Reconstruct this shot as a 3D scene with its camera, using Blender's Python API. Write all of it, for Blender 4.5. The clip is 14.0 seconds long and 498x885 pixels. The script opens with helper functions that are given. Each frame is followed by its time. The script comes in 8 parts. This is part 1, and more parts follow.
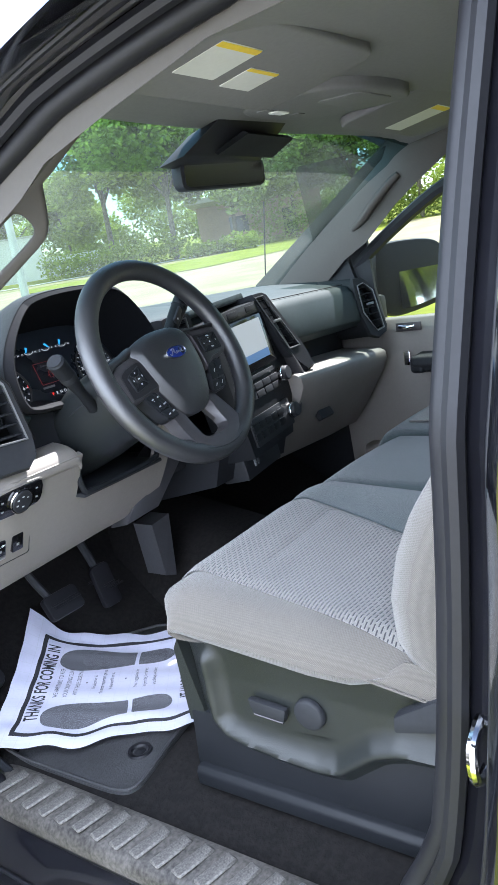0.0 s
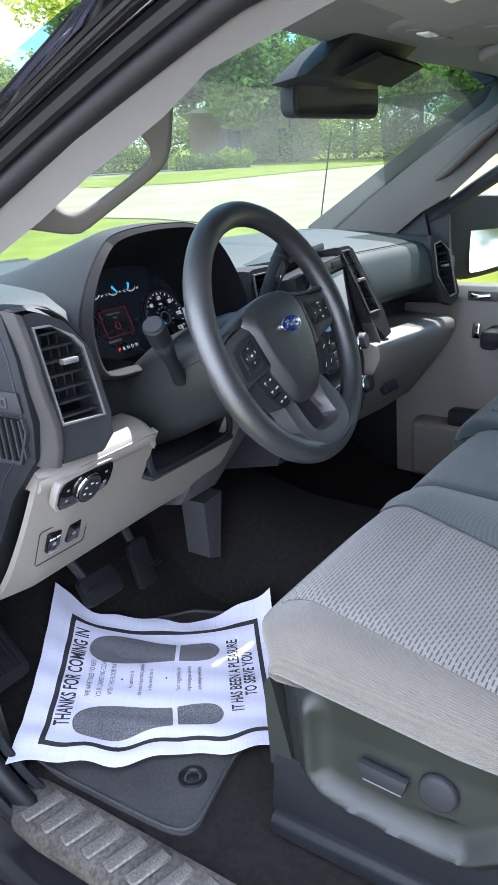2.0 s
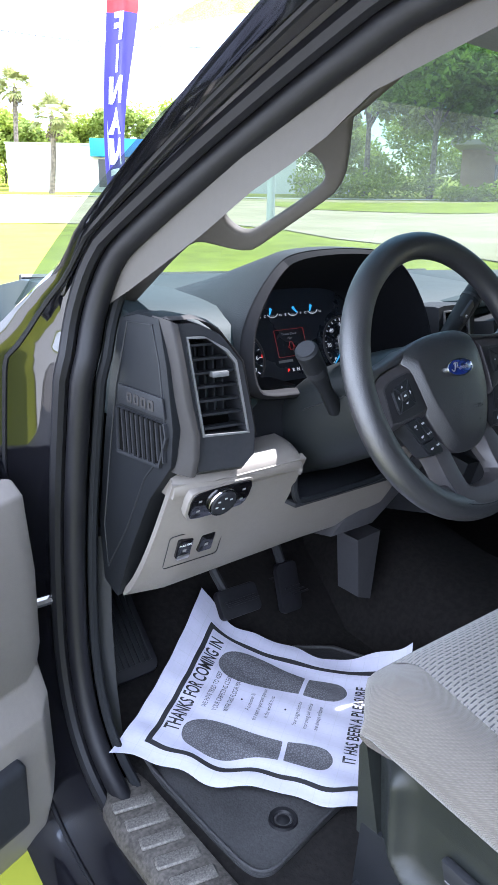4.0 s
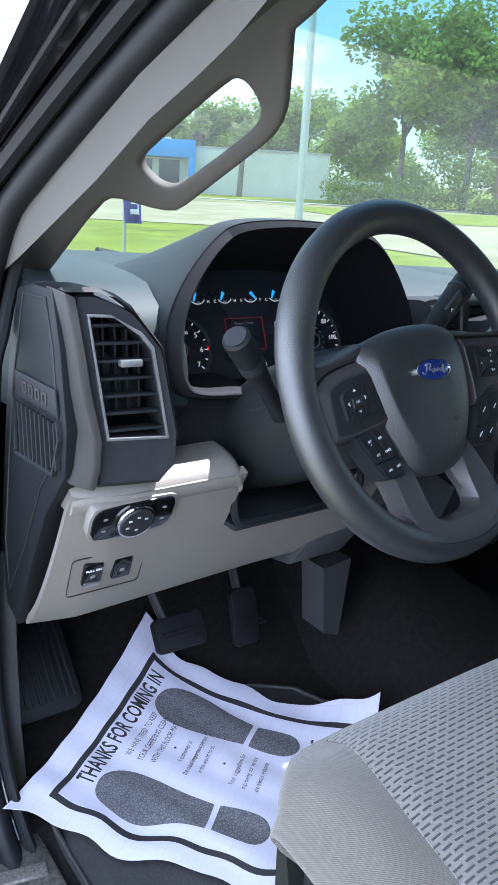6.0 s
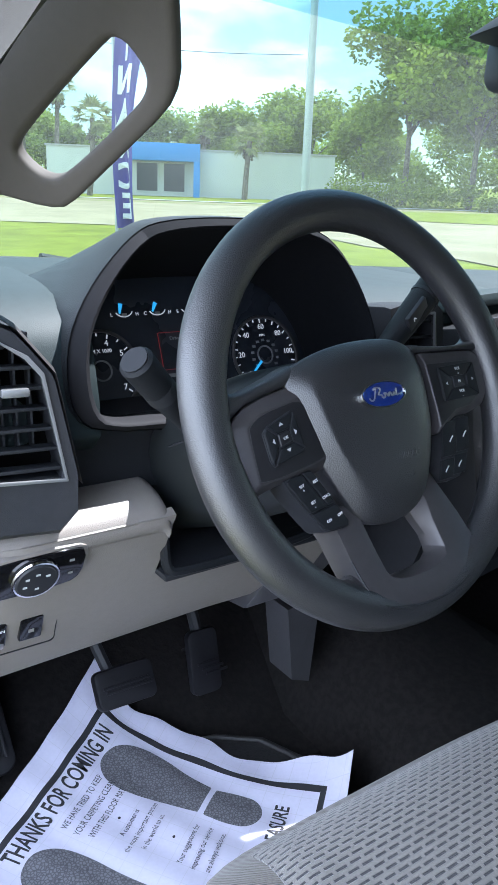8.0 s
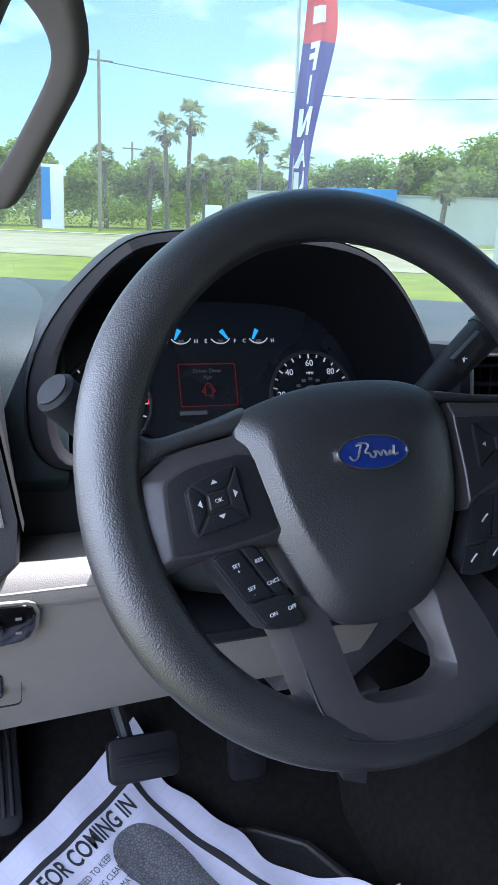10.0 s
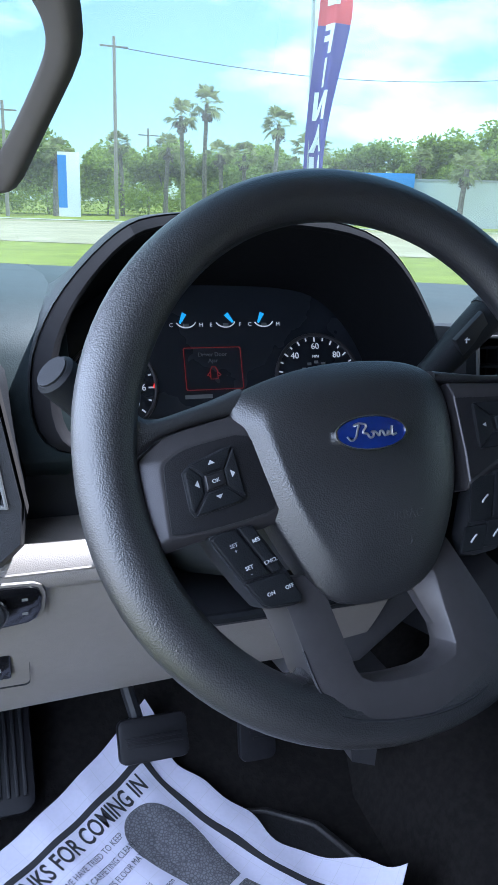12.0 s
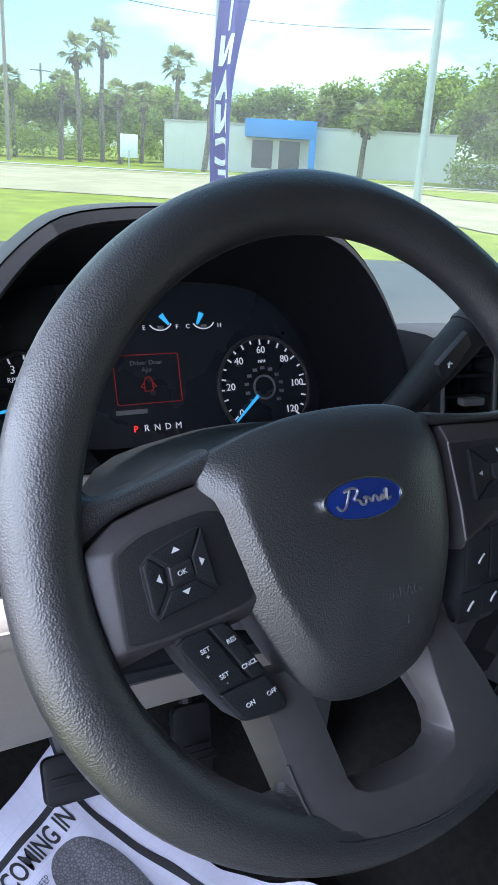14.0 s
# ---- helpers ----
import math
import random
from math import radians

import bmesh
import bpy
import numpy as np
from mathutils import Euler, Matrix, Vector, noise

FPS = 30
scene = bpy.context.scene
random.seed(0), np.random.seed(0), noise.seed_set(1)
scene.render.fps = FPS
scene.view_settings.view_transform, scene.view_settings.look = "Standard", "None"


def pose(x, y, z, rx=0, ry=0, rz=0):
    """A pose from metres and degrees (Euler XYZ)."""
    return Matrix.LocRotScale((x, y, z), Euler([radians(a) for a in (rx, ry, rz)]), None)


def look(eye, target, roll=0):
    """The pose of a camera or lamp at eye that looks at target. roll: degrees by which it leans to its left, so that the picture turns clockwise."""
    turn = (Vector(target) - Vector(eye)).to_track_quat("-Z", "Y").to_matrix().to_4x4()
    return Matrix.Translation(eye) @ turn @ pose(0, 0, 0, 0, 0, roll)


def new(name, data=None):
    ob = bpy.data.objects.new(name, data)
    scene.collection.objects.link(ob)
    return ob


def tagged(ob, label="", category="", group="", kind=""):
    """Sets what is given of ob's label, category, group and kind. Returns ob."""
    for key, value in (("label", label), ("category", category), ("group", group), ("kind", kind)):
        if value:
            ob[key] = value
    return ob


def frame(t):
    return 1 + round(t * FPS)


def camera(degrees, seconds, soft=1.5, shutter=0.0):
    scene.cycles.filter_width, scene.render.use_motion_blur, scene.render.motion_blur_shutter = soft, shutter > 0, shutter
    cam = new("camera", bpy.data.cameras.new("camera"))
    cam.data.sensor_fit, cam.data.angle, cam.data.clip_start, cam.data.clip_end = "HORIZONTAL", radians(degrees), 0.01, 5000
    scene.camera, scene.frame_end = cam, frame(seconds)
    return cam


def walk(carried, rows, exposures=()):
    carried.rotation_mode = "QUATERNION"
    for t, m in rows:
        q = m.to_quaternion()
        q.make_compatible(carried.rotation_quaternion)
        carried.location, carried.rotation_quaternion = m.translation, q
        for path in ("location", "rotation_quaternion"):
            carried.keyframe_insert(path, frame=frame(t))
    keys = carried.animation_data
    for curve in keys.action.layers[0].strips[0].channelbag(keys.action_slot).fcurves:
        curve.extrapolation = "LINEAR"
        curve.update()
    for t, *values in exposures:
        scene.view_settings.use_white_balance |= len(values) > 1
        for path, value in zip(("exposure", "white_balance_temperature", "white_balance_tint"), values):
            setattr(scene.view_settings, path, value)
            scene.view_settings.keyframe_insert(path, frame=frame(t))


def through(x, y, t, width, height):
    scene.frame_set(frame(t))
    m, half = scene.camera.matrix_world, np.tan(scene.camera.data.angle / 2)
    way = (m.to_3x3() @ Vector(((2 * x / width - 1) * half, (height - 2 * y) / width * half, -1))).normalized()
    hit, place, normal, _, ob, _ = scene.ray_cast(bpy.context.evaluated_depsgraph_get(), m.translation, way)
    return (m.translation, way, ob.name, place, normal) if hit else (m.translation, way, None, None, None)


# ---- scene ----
cam = camera(36.1, 14.0)
METRES, EYE, TILT, LEAN, TURN = 1.5, 1.53, -14.503, 9.625, -55.388
ROWS = [
    (0.0, 0.0, 0.0, 0.0, 0.0, 0.0, -0.0),
    (0.5, -0.0225, 0.0223, 0.0095, -1.05, -0.73, -3.3),
    (1.0, -0.0724, 0.096, 0.0181, -3.71, -2.32, -4.88),
    (1.5, -0.114, 0.163, 0.0481, -4.48, -4.07, -5.11),
    (2.0, -0.1523, 0.1586, 0.058, -2.43, -5.42, -6.12),
    (2.5, -0.1563, 0.1426, 0.0651, 1.98, -5.89, -8.17),
    (3.0, -0.1179, 0.1427, 0.0705, 8.03, -6.17, -10.12),
    (5.5, -0.0575, 0.2875, 0.0742, 18.22, -7.19, -16.1),
    (6.0, -0.049, 0.3405, 0.0831, 17.13, -7.01, -16.76),
    (6.5, 0.0022, 0.3878, 0.0995, 16.58, -7.0, -16.73),
    (7.0, 0.0105, 0.4049, 0.1042, 16.29, -7.03, -16.29),
    (7.5, -0.0168, 0.4203, 0.1072, 16.22, -6.96, -15.92),
    (10.0, 0.0337, 0.5807, 0.139, 32.23, -8.16, -18.28),
    (10.5, 0.0366, 0.5756, 0.139, 33.83, -8.56, -18.62),
    (11.0, 0.0347, 0.5753, 0.1371, 34.82, -8.83, -18.65),
    (11.5, 0.0319, 0.5717, 0.1395, 34.75, -9.08, -18.3),
    (12.0, 0.0423, 0.5839, 0.1392, 33.56, -9.52, -17.87),
    (12.5, 0.0507, 0.5841, 0.1435, 31.32, -9.9, -17.72),
    (13.0, 0.0222, 0.6048, 0.1474, 28.67, -10.17, -17.95),
    (13.5, -0.0243, 0.6345, 0.1639, 26.66, -10.38, -18.27),
    (14.0, -0.0229, 0.6262, 0.1629, 26.04, -10.86, -18.39),
]
walk(cam, [(t, pose(-1.49, -0.9, EYE, TILT, LEAN, TURN) @ pose(METRES * x, METRES * y, METRES * z, 90 + pitch, roll, yaw)) for t, x, y, z, yaw, pitch, roll in ROWS],
     [(0.0, 3.0, 5850, 12), (3.0, 2.95, 5850, 15), (5.5, 2.75, 5500, 13), (6.5, 2.8, 5700, 12), (7.5, 2.8, 5700, 12), (10.0, 2.7, 5550, 16), (12.5, 2.75, 5350, 14), (14.0, 2.85, 5750, 16)])

# ---- world and sun ----
SUN_AZ, SUN_EL = 95.0, 62.0      # degrees from ahead towards the right, and above the horizon
world = bpy.data.worlds.new("sky")
scene.world = world
world.use_nodes = True
wn, wl = world.node_tree.nodes, world.node_tree.links
sky = wn.new("ShaderNodeTexSky")
sky.sky_type, sky.sun_disc = "NISHITA", False
sky.sun_elevation, sky.sun_rotation = radians(SUN_EL), radians(SUN_AZ)
sky.air_density, sky.dust_density, sky.ozone_density = 1.0, 0.8, 1.5
wtc = wn.new("ShaderNodeTexCoord")
wmap = wn.new("ShaderNodeMapping")
wmap.inputs["Scale"].default_value = (1.0, 1.0, 2.6)
wmap.inputs["Location"].default_value = (0.4, 0.1, 0.3)
wnoise = wn.new("ShaderNodeTexNoise")
wnoise.inputs["Scale"].default_value, wnoise.inputs["Detail"].default_value = 2.3, 9.0
wnoise.inputs["Roughness"].default_value = 0.52
wramp = wn.new("ShaderNodeValToRGB")
wramp.color_ramp.elements[0].position, wramp.color_ramp.elements[1].position = 0.53, 0.69
wramp.color_ramp.elements[0].color = (0.04, 0.04, 0.04, 1)
wmix = wn.new("ShaderNodeMixRGB")
wmix.inputs[2].default_value = (12.5, 13.4, 14.6, 1)
wbg = wn["Background"]
wbg.inputs["Strength"].default_value = 0.094
wl.new(wtc.outputs["Generated"], wmap.inputs["Vector"])
wl.new(wmap.outputs["Vector"], wnoise.inputs["Vector"])
# thicker, brighter cloud on the cab's open side, added to light it, thinning ahead
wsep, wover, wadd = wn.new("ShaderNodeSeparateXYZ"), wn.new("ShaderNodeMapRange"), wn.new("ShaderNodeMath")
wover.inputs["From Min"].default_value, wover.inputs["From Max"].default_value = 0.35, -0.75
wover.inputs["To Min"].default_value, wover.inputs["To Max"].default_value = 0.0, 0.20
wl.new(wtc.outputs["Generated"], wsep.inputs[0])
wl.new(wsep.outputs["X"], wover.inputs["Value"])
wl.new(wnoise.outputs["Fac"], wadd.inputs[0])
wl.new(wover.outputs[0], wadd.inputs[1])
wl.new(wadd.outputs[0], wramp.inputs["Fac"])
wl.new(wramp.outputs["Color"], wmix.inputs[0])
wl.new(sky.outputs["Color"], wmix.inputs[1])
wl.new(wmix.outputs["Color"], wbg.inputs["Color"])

sun = new("sun", bpy.data.lights.new("sun", "SUN"))
sun.data.energy, sun.data.angle, sun.data.color = 3.2, radians(0.6), (1.0, 0.95, 0.87)
_a, _e = radians(SUN_AZ), radians(SUN_EL)
sun.matrix_world = look((math.sin(_a) * math.cos(_e) * 40, math.cos(_a) * math.cos(_e) * 40, math.sin(_e) * 40), (0, 0, 0))


# ---- building blocks ----
ROOTS = {}


def thing(name, at=(0, 0, 0), label="", category="", group="", kind="", m=None):
    """An Empty at the base of a thing; its parts are meshes under it."""
    ob = new(name)
    ob.empty_display_size = 0.05
    ob.matrix_world = m if m is not None else Matrix.Translation(at)
    ROOTS[ob] = ob.matrix_world.copy()
    return tagged(ob, label, category, group, kind)


def finish(name, bm, material, smooth=40):
    me = bpy.data.meshes.new(name)
    bmesh.ops.recalc_face_normals(bm, faces=bm.faces)
    bm.to_mesh(me)
    bm.free()
    me.materials.append(material)
    if smooth:
        for p in me.polygons:
            p.use_smooth = True
        me.set_sharp_from_angle(angle=radians(smooth))
    return me


def part(name, bm, material, parent, label="", local=False, smooth=40):
    """One mesh under a thing or a part; bm is in the world unless local, then in the thing's own axes."""
    root = ROOTS[parent]
    if not local:
        bm.transform(root.inverted())
    ob = new(name, finish(name, bm, material, smooth))
    ob.parent = parent
    ob.matrix_parent_inverse = Matrix()
    ROOTS[ob] = root
    return tagged(ob, label)


def solo(name, bm, material, label="", category="", group="", kind="", smooth=40):
    """A thing, or piece of the setting, that is one mesh."""
    ob = new(name, finish(name, bm, material, smooth))
    ROOTS[ob] = Matrix()
    return tagged(ob, label, category, group, kind)


def bmnew(verts, faces):
    bm = bmesh.new()
    vs = [bm.verts.new(v) for v in verts]
    for f in faces:
        if len(set(f)) > 2:
            bm.faces.new([vs[i] for i in f])
    return bm


def bevelled(bm, width, segs=2, limit=25):
    if width > 0:
        bm.normal_update()
        es = [e for e in bm.edges if len(e.link_faces) == 2 and e.calc_face_angle(0) > radians(limit)]
        bmesh.ops.bevel(bm, geom=es, offset=width, segments=segs, profile=0.6, affect="EDGES", clamp_overlap=True)
    return bm


def box(c, s, bev=0.0, m=None, segs=2):
    x, y, z = (v / 2 for v in s)
    bm = bmnew([(i * x, j * y, k * z) for i in (-1, 1) for j in (-1, 1) for k in (-1, 1)],
               [(0, 1, 3, 2), (4, 6, 7, 5), (0, 4, 5, 1), (2, 3, 7, 6), (0, 2, 6, 4), (1, 5, 7, 3)])
    bevelled(bm, bev, segs)
    bm.transform(Matrix.Translation(c) @ (m or Matrix()))
    return bm


def loft(loops, closed=True, caps=True, ring=False):
    """Faces between loops of equally many points; ring joins the last loop to the first."""
    n, k = len(loops[0]), len(loops)
    verts = [tuple(p) for lp in loops for p in lp]
    faces = []
    for a in range(k if ring else k - 1):
        b = (a + 1) % k
        for i in range(n if closed else n - 1):
            j = (i + 1) % n
            faces.append((a * n + i, a * n + j, b * n + j, b * n + i))
    if caps and closed and not ring:
        faces += [tuple(range(n))[::-1], tuple((k - 1) * n + i for i in range(n))]
    return bmnew(verts, faces)


def prism(outline, z0, z1, bev=0.0, m=None, segs=2):
    bm = loft([[(x, y, z0) for x, y in outline], [(x, y, z1) for x, y in outline]])
    bevelled(bm, bev, segs, 30)
    if m:
        bm.transform(m)
    return bm


def hollow(outer, inner, z0, z1, bev=0.0, m=None):
    """A flat frame between two outlines."""
    lp = [[(x, y, z) for x, y in o] for o, z in ((outer, z0), (outer, z1), (inner, z1), (inner, z0))]
    bm = loft(lp, ring=True)
    bevelled(bm, bev, 2, 30)
    if m:
        bm.transform(m)
    return bm


def tube(path, r, n=10, closed=False, flat=1.0):
    """A round bar along a path; r is a number or one for each point."""
    pts = [Vector(p) for p in path]
    loops, up = [], None
    for i, p in enumerate(pts):
        a = pts[i - 1] if i or closed else p
        b = pts[(i + 1) % len(pts)] if i < len(pts) - 1 or closed else p
        d = (b - a).normalized()
        if up is None:
            up = d.orthogonal().normalized()
        up = (up - d * up.dot(d)).normalized()
        s = d.cross(up)
        rr = r[min(len(r) - 1, round(i * (len(r) - 1) / max(1, len(pts) - 1)))] if isinstance(r, (list, tuple)) else r
        loops.append([p + (up * math.cos(t) + s * math.sin(t) * flat) * rr for t in (2 * math.pi * k / n for k in range(n))])
    return loft(loops, ring=closed)


def smoothed(pts, times=2, closed=False):
    """Corner cutting of a path."""
    p = [Vector(q) for q in pts]
    for _ in range(times):
        q = [] if closed else [p[0]]
        for i in range(len(p) if closed else len(p) - 1):
            a, b = p[i], p[(i + 1) % len(p)]
            q += [a * 0.75 + b * 0.25, a * 0.25 + b * 0.75]
        p = q if closed else q + [p[-1]]
    return p


def rounded(outline, times=2):
    return [(v[0], v[1]) for v in smoothed([(x, y, 0) for x, y in outline], times, True)]


def oval(rx, ry, n=32, cx=0.0, cy=0.0):
    return [(cx + rx * math.cos(2 * math.pi * i / n), cy + ry * math.sin(2 * math.pi * i / n)) for i in range(n)]


def rrect(w, h, r, n=4, cx=0.0, cy=0.0):
    out = []
    for sx, sy, a in ((1, 1, 0), (-1, 1, 90), (-1, -1, 180), (1, -1, 270)):
        for k in range(n + 1):
            t = radians(a + 90 * k / n)
            out.append((cx + sx * (w / 2 - r) + r * math.cos(t), cy + sy * (h / 2 - r) + r * math.sin(t)))
    return out


def grid(fn, nu, nv, thick=0.0):
    """A sheet from fn(u, v), u and v from 0 to 1, with an underside when thick."""
    vs = [Vector(fn(i / nu, j / nv)) for i in range(nu + 1) for j in range(nv + 1)]
    fs = [(i * (nv + 1) + j, (i + 1) * (nv + 1) + j, (i + 1) * (nv + 1) + j + 1, i * (nv + 1) + j + 1) for i in range(nu) for j in range(nv)]
    bm = bmnew(vs, fs)
    if thick:
        bm.normal_update()
        r = bmesh.ops.solidify(bm, geom=bm.faces[:], thickness=thick)
    return bm


def spun(outline, c, n=36):
    """An outline taken again at n even bearings from c."""
    res = []
    for k in range(n):
        a = 2 * math.pi * (k + 0.5) / n
        dx, dy = math.cos(a), math.sin(a)
        best = 0.0
        for (ax, ay), (bx, by) in zip(outline, outline[1:] + outline[:1]):
            ex, ey = bx - ax, by - ay
            den = dx * ey - dy * ex
            if abs(den) > 1e-9:
                t = ((ax - c[0]) * ey - (ay - c[1]) * ex) / den
                s = ((ax - c[0]) * dy - (ay - c[1]) * dx) / den
                if t > 0 and -1e-6 <= s <= 1 + 1e-6:
                    best = max(best, t)
        res.append((c[0] + dx * best, c[1] + dy * best))
    return res


def lathe(profile, n=32, m=None):
    """Turned about local z: profile of (radius, z)."""
    bm = loft([[(r * math.cos(2 * math.pi * i / n), r * math.sin(2 * math.pi * i / n), z) for i in range(n)] for r, z in profile])
    if m:
        bm.transform(m)
    return bm


def merged(*bms):
    out = bmesh.new()
    for b in bms:
        me = bpy.data.meshes.new("t")
        b.to_mesh(me)
        b.free()
        out.from_mesh(me)
        bpy.data.meshes.remove(me)
    return out


def lean(bm):
    """The truck stands a little lower on its far side."""
    for v in bm.verts:
        v.co.z -= 0.037 * (v.co.x + 0.55)
    return bm


def leaned(x, y, z):
    return (x, y, z - 0.037 * (x + 0.55))


def axes(o, x, y):
    """A pose at o with local x along x and local y near y; z comes out of the face."""
    x = Vector(x).normalized()
    z = x.cross(Vector(y)).normalized()
    y = z.cross(x)
    m = Matrix((x, y, z)).transposed().to_4x4()
    m.translation = o
    return m


def lettering(text, size, m, depth=0.0006, mirror=False, bold=0.0, spread=1.0):
    """Built-in font as a thin mesh, centred on the origin of m."""
    cu = bpy.data.curves.new("t", "FONT")
    cu.body, cu.size, cu.extrude, cu.offset = text, size, depth / 2, bold
    cu.align_x, cu.align_y, cu.space_character = "CENTER", "CENTER", spread
    cu.resolution_u = 3
    ob = bpy.data.objects.new("t", cu)
    me = bpy.data.meshes.new_from_object(ob)
    bm = bmesh.new()
    bm.from_mesh(me)
    bpy.data.objects.remove(ob)
    bpy.data.meshes.remove(me)
    bpy.data.curves.remove(cu)
    if mirror:
        bm.transform(Matrix.Diagonal((-1, 1, 1, 1)))
    bm.transform(m)
    return bm


# ---- materials ----
def mat(name, colour, rough=0.5, metal=0.0, vary=0.12, scale=6.0, grain=0.0, grain_scale=900.0, coat=0.0, wear=0.0, spec=0.5, sheen=0.0):
    """Paint, plastic or metal with broad stains, fine speckle and a grain in relief."""
    m = bpy.data.materials.new(name)
    m.use_nodes = True
    nt, b = m.node_tree, m.node_tree.nodes["Principled BSDF"]
    b.inputs["Metallic"].default_value = metal
    b.inputs["Coat Weight"].default_value = coat
    b.inputs["Coat Roughness"].default_value = 0.06
    b.inputs["Specular IOR Level"].default_value = spec
    b.inputs["Sheen Weight"].default_value = sheen
    tc = nt.nodes.new("ShaderNodeTexCoord")
    n1, n2 = nt.nodes.new("ShaderNodeTexNoise"), nt.nodes.new("ShaderNodeTexNoise")
    n1.inputs["Scale"].default_value, n1.inputs["Detail"].default_value = scale, 5.0
    n2.inputs["Scale"].default_value, n2.inputs["Detail"].default_value = scale * 22, 3.0
    add = nt.nodes.new("ShaderNodeMath")
    add.operation = "ADD"
    mr = nt.nodes.new("ShaderNodeMapRange")
    mr.inputs["From Min"].default_value, mr.inputs["From Max"].default_value = 0.7, 1.3
    mr.inputs["To Min"].default_value, mr.inputs["To Max"].default_value = 1 - vary, 1 + vary
    hsv = nt.nodes.new("ShaderNodeHueSaturation")
    hsv.inputs["Color"].default_value = (*colour, 1)
    for n in (n1, n2):
        nt.links.new(tc.outputs["Object"], n.inputs["Vector"])
    nt.links.new(n1.outputs["Fac"], add.inputs[0])
    nt.links.new(n2.outputs["Fac"], add.inputs[1])
    nt.links.new(add.outputs[0], mr.inputs["Value"])
    nt.links.new(mr.outputs[0], hsv.inputs["Value"])
    nt.links.new(hsv.outputs[0], b.inputs["Base Color"])
    rr = nt.nodes.new("ShaderNodeMapRange")
    rr.inputs["From Min"].default_value, rr.inputs["From Max"].default_value = 0.3, 0.7
    rr.inputs["To Min"].default_value, rr.inputs["To Max"].default_value = max(0.02, rough - 0.08 - wear), min(1.0, rough + 0.08 + wear)
    nt.links.new(n1.outputs["Fac"], rr.inputs["Value"])
    nt.links.new(rr.outputs[0], b.inputs["Roughness"])
    if grain:
        v = nt.nodes.new("ShaderNodeTexVoronoi")
        v.inputs["Scale"].default_value = grain_scale
        bump = nt.nodes.new("ShaderNodeBump")
        bump.inputs["Strength"].default_value, bump.inputs["Distance"].default_value = grain, 0.0006
        nt.links.new(tc.outputs["Object"], v.inputs["Vector"])
        nt.links.new(v.outputs["Distance"], bump.inputs["Height"])
        nt.links.new(bump.outputs["Normal"], b.inputs["Normal"])
    return m


def woven(name, light, dark, length, row, gap, rough=0.9):
    """Seat cloth with short dark stitches in offset rows."""
    m = mat(name, light, rough, vary=0.10, scale=14, sheen=0.25, spec=0.25)
    nt, b = m.node_tree, m.node_tree.nodes["Principled BSDF"]
    old = b.inputs["Base Color"].links[0].from_socket
    tc = nt.nodes.new("ShaderNodeTexCoord")
    br = nt.nodes.new("ShaderNodeTexBrick")
    br.inputs["Scale"].default_value = 1.0
    br.inputs["Brick Width"].default_value, br.inputs["Row Height"].default_value = length, row
    br.inputs["Mortar Size"].default_value, br.inputs["Mortar Smooth"].default_value = gap, 0.35
    mix = nt.nodes.new("ShaderNodeMixRGB")
    mix.inputs[2].default_value = (*light, 1)
    mix.inputs[1].default_value = (*dark, 1)
    nt.links.new(tc.outputs["Object"], br.inputs["Vector"])
    nt.links.new(br.outputs["Fac"], mix.inputs[0])
    nt.links.new(old, mix.inputs[2])
    nt.links.new(mix.outputs[0], b.inputs["Base Color"])
    wv = nt.nodes.new("ShaderNodeTexNoise")
    wv.inputs["Scale"].default_value = 700
    ad = nt.nodes.new("ShaderNodeMath")
    ad.operation = "ADD"
    bump = nt.nodes.new("ShaderNodeBump")
    bump.inputs["Strength"].default_value, bump.inputs["Distance"].default_value = 0.8, 0.0012
    nt.links.new(tc.outputs["Object"], wv.inputs["Vector"])
    nt.links.new(br.outputs["Fac"], ad.inputs[0])
    nt.links.new(wv.outputs["Fac"], ad.inputs[1])
    nt.links.new(ad.outputs[0], bump.inputs["Height"])
    nt.links.new(bump.outputs["Normal"], b.inputs["Normal"])
    return m


